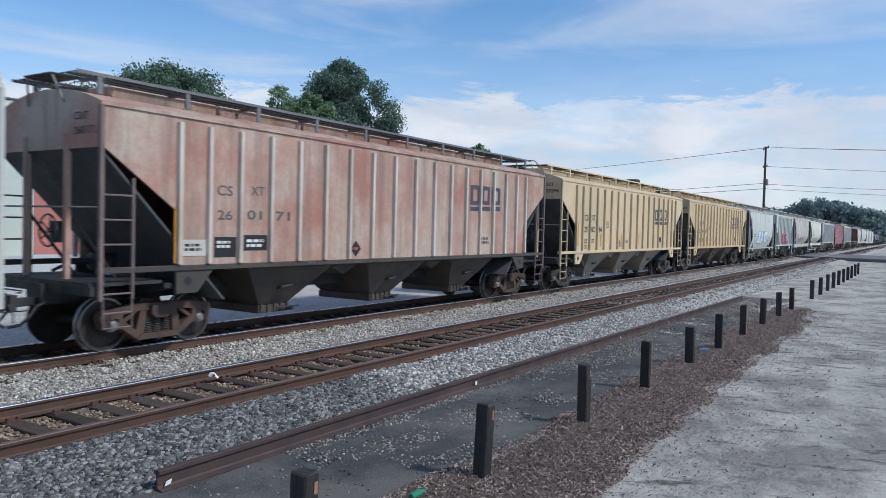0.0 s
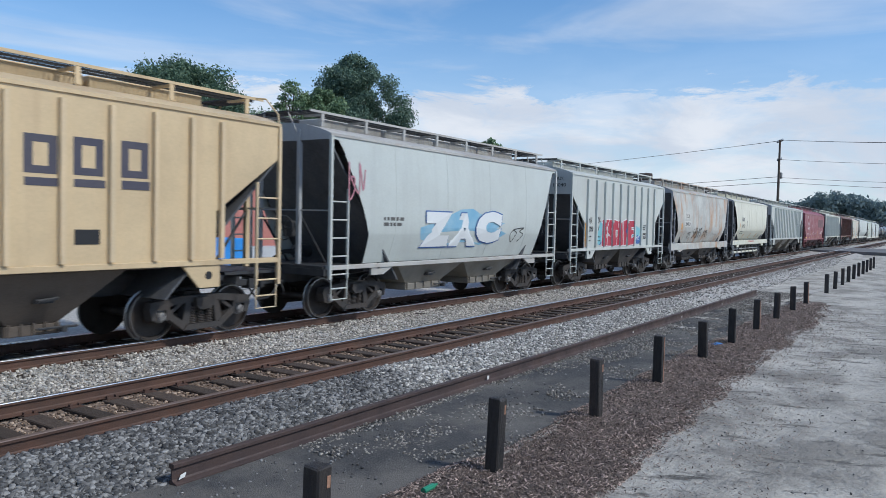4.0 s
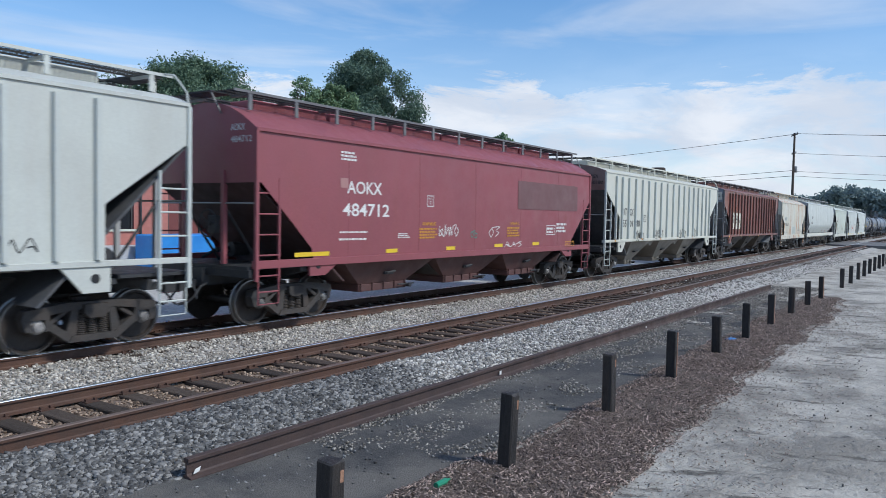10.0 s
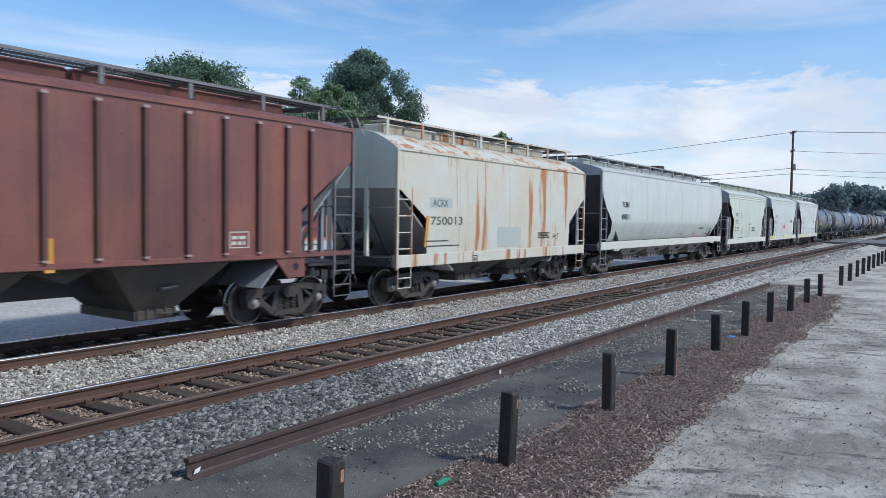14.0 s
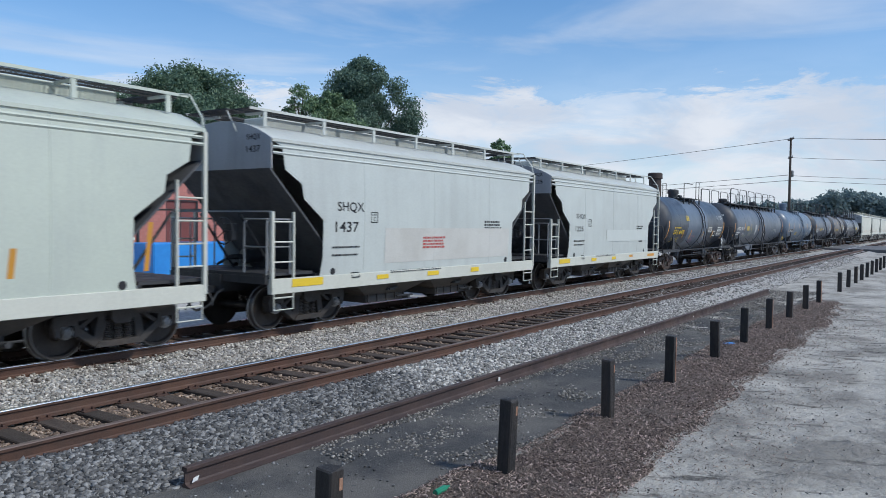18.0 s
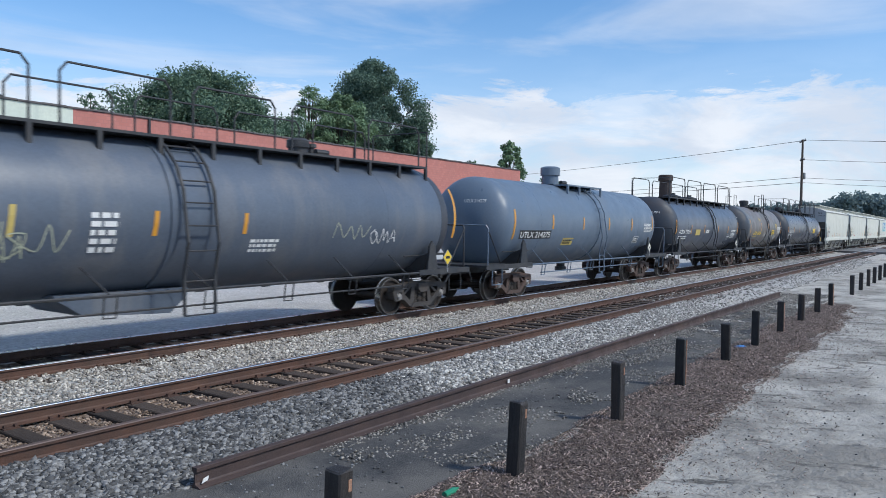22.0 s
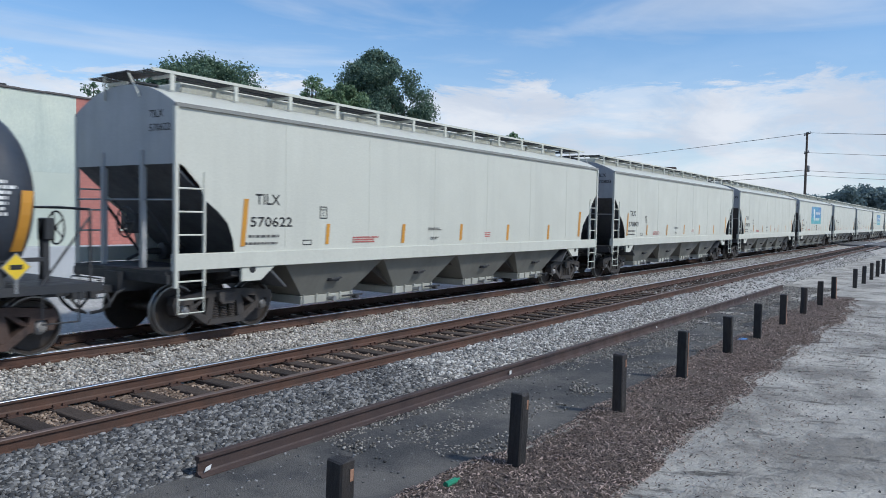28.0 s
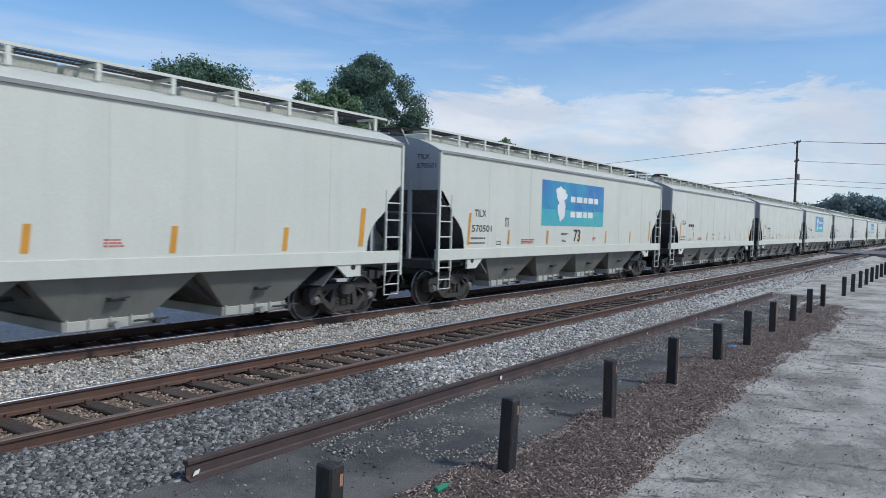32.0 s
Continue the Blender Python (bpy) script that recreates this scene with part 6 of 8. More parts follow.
# The slope's maroon is darkened to hold its shade.
ribbed(9, "maroon smooth-sided covered hopper with white lettering", MAROON, MAROON, MAROON, MAROON, MAROON, surface("dark_maroon_underside", (0.10, 0.045, 0.042), 0.7, second=(0.07, 0.04, 0.036)), seam=1, bulge=0.03, cut=((1.55, 1.35), (1.5, 1.55), (0.12, 2.85), (0.0, 2.85)), sill=1.35, sill_h=0.16, posts=13, eave=3.86, peak=4.46, slope_m=surface("shaded_maroon_slope", (0.07, 0.035, 0.035), 0.7, second=(0.04, 0.03, 0.03), patch=0.6), walk_m=GALV_DARK, seam_m=MAROON)
ribbed(10, "off-white ribbed covered hopper with small graffiti tags", OFFWHITE, OFFWHITE, surface("rusty_end_paint", (0.26, 0.20, 0.18), 0.7, second=(0.17, 0.07, 0.05), patch=0.7), COOLGREY, OFFWHITE, GREY_UNDER, ribs=18, throat=0.10, low=0.5, rib_shift=-0.32)
ribbed(11, "oxide brown ribbed covered hopper with white number panel", BROWN, BROWN, SLATE, surface("dark_oxide_rib_paint", (0.085, 0.045, 0.038), 0.65, second=(0.15, 0.06, 0.04), patch=0.5), BROWN, BLACK_UNDER, ribs=18, throat=0.10, low=0.5, slope_m=SLATE, walk_m=GALV_DARK, rib_caps=OLD_RIB_END, ladder_m=GALV_DARK)
ribbed(12, "cream covered hopper streaked with rust", STREAKED, STREAKED, PALE_CREAM, STREAKED, STREAKED, BLACK_UNDER, bulge=0.04, cut=((1.25, 1.30), (1.25, 2.15), (0.06, 2.92), (0.0, 2.92)), sill=1.30, sill_h=0.30, bays=2, posts=8, half=5.45, eave=3.86, slope_m=ENDGREY)
ribbed(13, "long pale grey round-sided hopper with grey end frames", COOLGREY, COOLGREY, ENDGREY, GALV, OFFWHITE, GREY_UNDER, bulge=0.10, drop=0.45, cut=((1.35, 1.35), (1.3, 1.7), (1.0, 2.15), (0.38, 2.7), (0.1, 3.1), (0.05, 3.9), (0, 3.9)), sill=1.35, sill_h=0.30, bays=4, posts=11, low=0.7, tall_rail=True, truck=TRUCK_PALE)
for k in range(3):
    ribbed(14 + k, ("greenish grey two-bay cement hopper with amber strips", "pale grey two-bay cement hopper with white sill", "pale grey two-bay cement hopper with patched paint")[k], (SEAGRAY, COOLGREY, COOLGREY)[k], (SEAGRAY, LIGHT, LIGHT)[k], ENDGREY, OFFWHITE, OFFWHITE, BLACK_UNDER,
           half=5.5, bulge=0.05, end_z=3.3, cut=((1.35, 1.12), (1.42, 1.5), (1.42, 2.3), (0.85, 2.72), (0.8, 3.02), (0.35, 3.28), (0.28, 3.74), (0.05, 3.82), (0, 3.82)), sill=1.12, sill_h=0.30, bays=2, posts=7, eave=3.85, peak=4.30, board=4.52, low=0.5, cage=True, bands=(3.6, 3.72, 3.84))

TANK_BLACK = surface("worn_black_tank_paint", (0.027, 0.037, 0.055), 0.30, 0, (0.046, 0.060, 0.085), 0.6, 0.7, (0.09, 0.08, 0.07), 0.3, 1.4, 0.12, 20, 0.05, 12)
TANK_SOOT = surface("dusty_black_tank_paint", (0.076, 0.096, 0.130), 0.32, 0, (0.108, 0.130, 0.168), 0.6, 0.6, (0.17, 0.168, 0.17), 0.6, 1.2, 0.12, 20, 0.05, 12)
TANK_GREY = surface("blue_grey_tank_paint", (0.122, 0.162, 0.218), 0.42, 0, (0.104, 0.135, 0.178), 0.5, 0.6, (0.18, 0.19, 0.20), 0.25, 1.4, 0.06, 20, 0.03, 12)
TANK_BROWN = surface("brown_black_tank_paint", (0.056, 0.072, 0.102), 0.26, 0, (0.082, 0.094, 0.122), 0.6, 0.6, (0.09, 0.075, 0.07), 0.3, 1.4, 0.1, 20, 0.04, 12)
TANK_WORN = surface("weathered_grey_brown_tank_paint", (0.130, 0.142, 0.150), 0.5, 0, (0.20, 0.14, 0.112), 0.5, 0.55, (0.17, 0.12, 0.095), 0.5, 1.3, 0.1, 20, 0.05, 12)
TANK_GLOSS = surface("glossy_black_tank_paint", (0.048, 0.060, 0.088), 0.22, 0, (0.03, 0.03, 0.034), 0.5, 0.6, grain=0.06, bump=0.02, gloss_var=0.06)
TANK_GREY_DULL = surface("dull_blue_grey_shell_paint", (0.115, 0.145, 0.19), 0.42, 0, (0.09, 0.11, 0.145), 0.5, 0.6, (0.12, 0.12, 0.12), 0.3, 1.4, 0.08, 20, 0.04, 12)
for m_tank, shine, dull in ((TANK_GLOSS, 1.0, 0.30), (TANK_BROWN, 0.9, 0.36), (TANK_BLACK, 0.7, 0.36), (TANK_SOOT, 0.7, 0.40), (TANK_GREY_DULL, 0.6, 0.42)):
    shader = m_tank.node_tree.nodes["Principled BSDF"]
    shader.inputs["Specular IOR Level"].default_value = shine
    for link in shader.inputs["Roughness"].links:
        link.from_node.inputs[3].default_value, link.from_node.inputs[4].default_value = dull - 0.06, dull + 0.08
TANKS = {}
for i, label, m, kw in (
        (17, "short worn black tank car with yellow lettering", TANK_BLACK, dict(rails="short", truck=TRUCK_BROWN, half=5.75)),
        (18, "long dusty black tank car with railed roof walk", TANK_SOOT, dict(rails="long", half=8.2, tc=6.9, ladder=-0.15, band=-0.62, wide_ladder=0.1, dome=((-5.4, 0.28, 0.3), (3.6, 0.26, 0.35)))),
        (19, "plain blue-grey tank car with white lettering panel", TANK_GREY, dict(rails="none", head_m=TANK_GREY, half=6.92, tc=5.5, dome=((-1.0, 0.36, 0.62),), truck=TRUCK_BROWN)),
        (20, "brown-black tank car with railed roof walk", TANK_BROWN, dict(rails="long", half=6.52, tc=5.45, dome=((-2.5, 0.4, 0.16), (0.3, 0.4, 0.16)), truck=TRUCK_BROWN)),
        (21, "weathered grey-brown tank car with yellow lettering", TANK_WORN, dict(rails="short", half=5.6, truck=TRUCK_BROWN)),
        (22, "glossy black tank car with railed roof walk", TANK_GLOSS, dict(rails="long", dome=((-4.5, 0.28, 0.3), (4.4, 0.26, 0.35)), truck=TRUCK_BROWN))):
    x, L = span(i)
    TANKS[i] = tank_car(label, x, L, m, **kw)
    CARS.append(TANKS[i][0])

PELLET_GATE = paint("dusty_off_white_gates", (0.42, 0.42, 0.375), (0.28, 0.27, 0.24), 0.5)
# Dusty off-white, darkened well below the body to carry the shade underneath.
PELLET_UNDER = paint("shaded_dusty_off_white_bays", (0.175, 0.174, 0.155), (0.105, 0.10, 0.09), 0.5)
# Body-coloured seam greyed so its colour holds the shadow along the eave.
PELLET_SEAM = surface("shadowed_grey_seam", (0.30, 0.305, 0.285), 0.7, second=(0.18, 0.175, 0.165), patch=0.6, grain=0.15, bump=0.05)
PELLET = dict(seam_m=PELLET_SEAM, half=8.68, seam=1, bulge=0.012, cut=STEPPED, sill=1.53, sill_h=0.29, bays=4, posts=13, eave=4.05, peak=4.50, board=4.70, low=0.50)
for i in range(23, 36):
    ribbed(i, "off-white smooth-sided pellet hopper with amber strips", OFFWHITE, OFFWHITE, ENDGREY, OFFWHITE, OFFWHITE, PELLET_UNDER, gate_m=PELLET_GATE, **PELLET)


# ---- lettering, decals and graffiti on the cars ----
OLDWHITE = surface("aged_white_paint", (0.58, 0.57, 0.53), 0.65, second=(0.42, 0.40, 0.36), patch=0.5, grain=0.1, bump=0)
PANELWHITE = surface("cream_white_panel", (0.68, 0.66, 0.56), 0.65, second=(0.5, 0.42, 0.32), patch=0.3, grain=0.08, bump=0)
OLDYELLOW = surface("faded_yellow_paint", (0.55, 0.42, 0.12), 0.6, second=(0.4, 0.3, 0.1), patch=0.5, grain=0.1, bump=0)
PALETAG = surface("pale_chalky_spray", (0.42, 0.44, 0.33), 0.6, grain=0.1, bump=0)
ORANGEOLD = surface("faded_orange_tape", (0.45, 0.20, 0.10), 0.6, second=(0.4, 0.25, 0.16), patch=0.5, grain=0.1, bump=0)
DARKBLUE = surface("faded_navy_paint", (0.060, 0.058, 0.085), 0.65, second=(0.11, 0.10, 0.11), patch=0.5, grain=0.1, bump=0)
PATCHGREY = surface("grey_touch_up_paint", (0.42, 0.46, 0.43), 0.6, grain=0.06, bump=0)
PATCHGREY2 = surface("dull_grey_touch_up_paint", (0.155, 0.078, 0.080), 0.6, second=(0.185, 0.085, 0.09), patch=0.5, grain=0.06, bump=0)
PATCHPINK = surface("pinkish_touch_up_paint", (0.38, 0.20, 0.19), 0.6, grain=0.06, bump=0)
COOLPATCH = surface("pale_blue_grey_touch_up", (0.565, 0.595, 0.565), 0.55, grain=0.05, bump=0)
SPRAYBLUE = surface("sky_blue_spray_paint", (0.20, 0.42, 0.58), 0.5, second=(0.36, 0.52, 0.60), patch=0.6, patch_scale=2.5, grain=0.05, bump=0)
SPRAYWHITE = surface("white_spray_paint", (0.72, 0.74, 0.74), 0.5, grain=0.05, bump=0)
SPRAYPINK = surface("pink_spray_paint", (0.45, 0.20, 0.24), 0.6, grain=0.05, bump=0)
SPRAYTEAL = surface("turquoise_spray_paint", (0.16, 0.46, 0.52), 0.5, second=(0.34, 0.54, 0.56), patch=0.7, patch_scale=2.5, grain=0.05, bump=0)
SPRAYTEAL2 = surface("green_spray_paint", (0.05, 0.26, 0.20), 0.5, grain=0.05, bump=0)
SPRAYDEEP = surface("deep_blue_spray_paint", (0.035, 0.09, 0.30), 0.5, second=(0.08, 0.2, 0.42), patch=0.6, patch_scale=3.0, grain=0.05, bump=0)
SPRAYRED = surface("crimson_spray_paint", (0.40, 0.020, 0.045), 0.45, second=(0.48, 0.05, 0.08), patch=0.5, patch_scale=2.0, grain=0.05, bump=0)
LOGO_BLUE = surface("logo_blue", (0.03, 0.16, 0.40), 0.4, second=(0.03, 0.30, 0.42), patch=0.8, patch_scale=0.9, grain=0.02, bump=0)
LOGO_TEAL = surface("logo_teal", (0.06, 0.38, 0.40), 0.4, second=(0.05, 0.30, 0.42), patch=0.6, patch_scale=0.9, grain=0.02, bump=0)


GLYPHS = {}


class Marks:
    """Paint on the near side of one car; every mark lies on the car's own curve."""

    def __init__(self, i):
        self.i, self.n, self.along = i, 0, -0.32 if i == 10 else 0.0
        if i in TANKS:
            self.car, self.bend_to = TANKS[i][0], TANKS[i][1]
            self.half = TANKS[i][5]
            self.deep = 1.42
        else:
            self.car, self.half, self.deep, self.curve = HOPPERS[i][0], HOPPERS[i][1], 0.0, HOPPERS[i][3]
            self.bend_to = lambda p: Vector((p.x, p.y - self.curve(p.z), p.z))

    def put(self, name, shape, material, label=""):
        self.n += 1
        lift = 0.003 + 0.0012 * (self.n % 9)
        me = bpy.data.meshes.new(name)
        base_y = -self.deep
        me.from_pydata([self.bend_to(Vector((x + self.along, base_y + y - lift, z))) for x, y, z in shape.v], [], shape.f)
        me.materials.append(material)
        ob = hang(name, me, self.car, label)
        if name == "stencil_block":
            tagged(ob, kind="stuff")
        return ob

    def quad(self, s, pts):
        """A flat patch, cut into bands of height so that it follows the curve."""
        (x0, z0), (x1, z1), (x2, z2), (x3, z3) = pts
        k = max(1, int((max(z2, z3) - min(z0, z1)) / 0.15))
        for j in range(k):
            f, g = j / k, (j + 1) / k
            s.add([(x0 + (x3 - x0) * f, 0, z0 + (z3 - z0) * f), (x1 + (x2 - x1) * f, 0, z1 + (z2 - z1) * f), (x1 + (x2 - x1) * g, 0, z1 + (z2 - z1) * g), (x0 + (x3 - x0) * g, 0, z0 + (z3 - z0) * g)], [(0, 1, 2, 3)])
        return s

    def patch(self, x0, z0, x1, z1, material):
        if material is DARKBLUE and z1 - z0 > 0.3:
            # a big emblem mark: a plain open block
            s, t, u = Shape(), (x1 - x0) * 0.27, (z1 - z0) * 0.2
            for q in ((x0, z0, x1, z0 + u), (x0, z1 - u, x1, z1), (x0, z0 + u, x0 + t, z1 - u), (x1 - t, z0 + u, x1, z1 - u)):
                self.quad(s, ((q[0], q[1]), (q[2], q[1]), (q[2], q[3]), (q[0], q[3])))
            self.put("emblem_block", s, material)
            return
        strip = material in (AMBER, YELLOW) and (z1 - z0) > 2 * abs(x1 - x0)
        self.put("reflector_strip" if strip else "painted_patch", self.quad(Shape(), ((x0, z0), (x1, z0), (x1, z1), (x0, z1))), material)

    def strip(self, x0, z0, x1, z1, material):
        w = max(0.09, min(0.16, abs(x1 - x0) * 0.6))
        t = (z1 - z0) * 0.09
        self.put("reflector_strip", self.quad(Shape(), ((x0, z0), (x0 + w, z0), (x0 + w + t, z1), (x0 + t, z1))), material, "amber reflective strip")

    def box(self, x0, z0, x1, z1, material):
        t = 0.02
        s = Shape()
        for q in ((x0, z0, x1, z0 + t), (x0, z1 - t, x1, z1), (x0, z0 + t, x0 + t, z1 - t), (x1 - t, z0 + t, x1, z1 - t)):
            self.quad(s, ((q[0], q[1]), (q[2], q[1]), (q[2], q[3]), (q[0], q[3])))
        self.put("stencil_box", s, material)
        if z1 - z0 > 0.2 and abs(x1 - x0 - z1 + z0) < 0.06:
            w, h = x1 - x0, z1 - z0
            self.text("PLATE", x0 + w * 0.2, z0 + h * 0.64, w * 0.6, h * 0.16, material)
            self.text("C", x0 + w * 0.38, z0 + h * 0.2, w * 0.24, h * 0.32, material)
            return
        self.print_rows(x0 + 0.05, z0 + 0.05, x1 - 0.05, z1 - 0.05, 2, material)

    def print_rows(self, x0, z0, x1, z1, rows, material):
        rnd = random.Random(int(x0 * 100) + rows + self.i)
        s, step = Shape(), (z1 - z0) / rows
        h = step * 0.62
        if h < 0.012 or x1 - x0 < 0.03:
            return
        for r in range(rows):
            x, end = x0, x1 - (rnd.random() * 0.22 * (x1 - x0) if rows > 1 else 0)
            z = z1 - (r + 1) * step + 0.1 * step
            while x < end:
                w = h * rnd.uniform(0.7, 2.6)
                self.quad(s, ((x, z), (min(x + w, end), z), (min(x + w, end), z + h), (x, z + h)))
                x += w + h * 0.55
        self.put("stencil_block", s, material)

    def diamond(self, x, z, r, material):
        self.put("placard", Shape().add([(x - r, 0, z), (x, 0, z - r), (x + r, 0, z), (x, 0, z + r)], [(0, 1, 2, 3)]), material, "diamond placard")
        self.put("placard_print", self.quad(Shape(), ((x - r * 0.4, z - r * 0.15), (x + r * 0.4, z - r * 0.15), (x + r * 0.4, z + r * 0.15), (x - r * 0.4, z + r * 0.15))), INK if material is not INK else RED_INK)

    def glyphs(self, words, bold=0.0):
        if (words, bold) in GLYPHS:
            return GLYPHS[words, bold]
        cu = bpy.data.curves.new("letters", "FONT")
        cu.body, cu.size, cu.offset, cu.resolution_u = words, 1.0, bold, 3
        ob = bpy.data.objects.new("letters", cu)
        me = bpy.data.meshes.new_from_object(ob)
        bpy.data.objects.remove(ob)
        bpy.data.curves.remove(cu)
        vs = [(v.co.x, v.co.y) for v in me.vertices]
        fs = [tuple(p.vertices) for p in me.polygons]
        bpy.data.meshes.remove(me)
        x0, x1, y0, y1 = min(v[0] for v in vs), max(v[0] for v in vs), min(v[1] for v in vs), max(v[1] for v in vs)
        GLYPHS[words, bold] = [((x - x0) / (x1 - x0), (y - y0) / (y1 - y0)) for x, y in vs], fs
        return GLYPHS[words, bold]

    def text(self, words, x, z, w, h, material, name="lettering"):
        vs, fs = self.glyphs(words, 0.012)
        self.put(name, Shape().add([(x + a * w, 0, z + b * h) for a, b in vs], fs), material, "painted lettering")

    def blocky(self, places, z0, z1, material, deep, pale):
        """A sprayed word in fat crooked block letters with pale edges; places: (letter, from, to)."""
        fat = {"E": ((0, 0), (1.0, 0.05), (0.86, 0.36), (0.42, 0.27), (0.44, 0.43), (0.74, 0.46), (0.70, 0.63), (0.42, 0.61), (0.43, 0.74), (0.95, 0.72), (0.98, 1.0), (0.08, 0.98)),
               "S": ((0, 0.02), (0.85, 0), (1, 0.25), (0.98, 0.45), (0.55, 0.66), (0.95, 0.70), (0.9, 0.96), (0.3, 1.0), (0.05, 0.72), (0.1, 0.5), (0.58, 0.36), (0.05, 0.38)),
               "C": ((0.15, 0), (0.95, 0.03), (0.8, 0.36), (0.56, 0.3), (0.5, 0.6), (0.95, 0.62), (1, 0.93), (0.25, 1), (0, 0.6), (0.05, 0.2)),
               "A": ((0, 0), (0.36, 0.02), (0.43, 0.2), (0.60, 0.2), (0.64, 0), (1, 0.03), (0.82, 0.93), (0.3, 0.98)),
               "P": ((0.12, 0), (0.52, 0.02), (0.54, 0.34), (0.95, 0.40), (1, 0.88), (0.6, 1.03), (0, 0.95))}
        for j, (ch, x0, x1) in enumerate(places):
            for pad, mat_, nm, out in ((0.05, pale, "graffiti_outline", 0.006), (0.0, material, "graffiti_letter", 0.008)):
                pts = [(x0 + (x1 - x0) * u, z0 + (z1 - z0) * v) for u, v in fat[ch]]
                ring = []
                for k, p in enumerate(pts):
                    q, r = Vector(pts[k - 1]), Vector(pts[(k + 1) % len(pts)])
                    p = Vector(p)
                    m = ((p - q).normalized() + (r - p).normalized()).normalized()
                    ring.append((p.x + m.y * pad, -out - 0.004 * j, p.y - m.x * pad))
                self.n = 0
                self.put(nm, Shape().add(ring, [tuple(range(len(ring)))]), mat_)
        for ch, x0, x1 in places:
            if ch in "AP":
                w = x1 - x0
                self.put("graffiti_gap", Shape().add([(x0 + w * u, -0.034, z0 + (z1 - z0) * v) for u, v in ((0.46, 0.5), (0.66, 0.48), (0.6, 0.66), (0.48, 0.68))], [(0, 1, 2, 3)]), deep)

    def bubble(self, words, x0, z0, x1, z1, material):
        """Bold graffiti letters, each with a pale outline behind it and its own tilt."""
        n = len(words)
        w = (x1 - x0) / n
        rnd = random.Random(self.i)
        letters = []
        for k, ch in enumerate(words):
            letters.append((k, self.glyphs(ch, 0.10), rnd.uniform(-0.12, 0.12), rnd.uniform(-0.05, 0.05), rnd.uniform(1.0, 1.12)))
        for pad, mat_, nm, out in ((0.03, SPRAYWHITE if material is not SPRAYWHITE else SPRAYDEEP, "graffiti_outline", 0.012), (0.0, material, "graffiti_letter", 0.018)):
            for k, (vs, fs), lean, dz, g in letters:
                pts = []
                for a, b in vs:
                    da, db = (a - 0.5) * (1 + pad * 2.2 / w * g), (b - 0.5) * (1 + pad * 2.2 / (z1 - z0))
                    pts.append((x0 + w * (k + 0.5) + da * w * g + db * lean, -out, (z0 + z1) / 2 + dz + db * (z1 - z0)))
                self.put(nm, Shape().add(pts, fs), mat_)

    def cloud(self, x0, z0, x1, z1, material):
        rnd = random.Random(int(x0 * 77) + self.i)
        n, cx, cz = 22, (x0 + x1) / 2, (z0 + z1) / 2
        pts = []
        for k in range(n):
            a = 6.28319 * k / n
            f = rnd.uniform(0.72, 1.12)
            pts.append((cx + math.cos(a) * (x1 - x0) / 2 * f, cz + math.sin(a) * (z1 - z0) / 2 * min(f, 1.0)))
        s = Shape()
        for k in range(n):
            p, q = pts[k], pts[(k + 1) % n]
            s.add([(cx, 0, cz), (p[0], 0, p[1]), (q[0], 0, q[1])], [(0, 1, 2)])
        self.put("spray_patch", s, material)

    def scribble(self, x0, z0, x1, z1, strokes, material):
        """A sprayed tag: a ribbon along a line of crooked letter-like strokes."""
        rnd = random.Random(int(x0 * 31) + strokes + self.i)
        s, knots, strokes = Shape(), [], max(2, round(strokes * 0.6))
        cell = (x1 - x0) / strokes
        for k in range(strokes):
            way = rnd.choice((((0.1, 0.1), (0.3, 0.95), (0.55, 0.2), (0.9, 0.85)), ((0.2, 0.95), (0.15, 0.05), (0.7, 0.15), (0.8, 0.6), (0.3, 0.55)), ((0.8, 0.9), (0.2, 0.75), (0.75, 0.4), (0.15, 0.05)),
                              ((0.1, 0.05), (0.5, 1.0), (0.9, 0.05), (0.65, 0.45), (0.3, 0.4)), ((0.5, 0.9), (0.1, 0.5), (0.5, 0.05), (0.9, 0.5), (0.55, 0.85))))
            knots += [(x0 + cell * (k + 0.92 * u + rnd.uniform(-0.06, 0.06)), z0 + (z1 - z0) * (v + rnd.uniform(-0.1, 0.1))) for u, v in way]
        pts = []
        for k in range(len(knots) - 1):
            p0, p1, p2, p3 = knots[max(0, k - 1)], knots[k], knots[k + 1], knots[min(len(knots) - 1, k + 2)]
            for j in range(5):
                f = j / 5
                pts.append(tuple(b_ + 0.5 * f * (c_ - a_ + f * (2 * a_ - 5 * b_ + 4 * c_ - d_ + f * (3 * (b_ - c_) + d_ - a_))) * 0.75 + 0.25 * f * (c_ - b_) for a_, b_, c_, d_ in zip(p0, p1, p2, p3)))
        pts.append(knots[-1])
        w = max(0.010, (0.014 if material is PALETAG or self.i in TANKS else 0.022) * (z1 - z0) ** 0.5)
        ring = []
        for j, (px, pz) in enumerate(pts):
            (ax, az), (bx, bz) = pts[max(0, j - 1)], pts[min(len(pts) - 1, j + 1)]
            d = math.hypot(bx - ax, bz - az) or 1
            nx, nz = -(bz - az) / d * w, (bx - ax) / d * w
            ring += [(px + nx, 0, pz + nz), (px - nx, 0, pz - nz)]
        s.add(ring, [(2 * j, 2 * j + 1, 2 * j + 3, 2 * j + 2) for j in range(len(pts) - 1)])
        self.put("graffiti_tag", s, material)

    def head(self, rows, y0, z0, h, material):
        """Lettering on the leading domed head of a tank."""
        r, zc = TANKS[self.i][3], TANKS[self.i][4]
        for k, words in enumerate(rows):
            vs, fs = self.glyphs(words, 0.01)
            w, pts = 0.62 * h * len(words), []
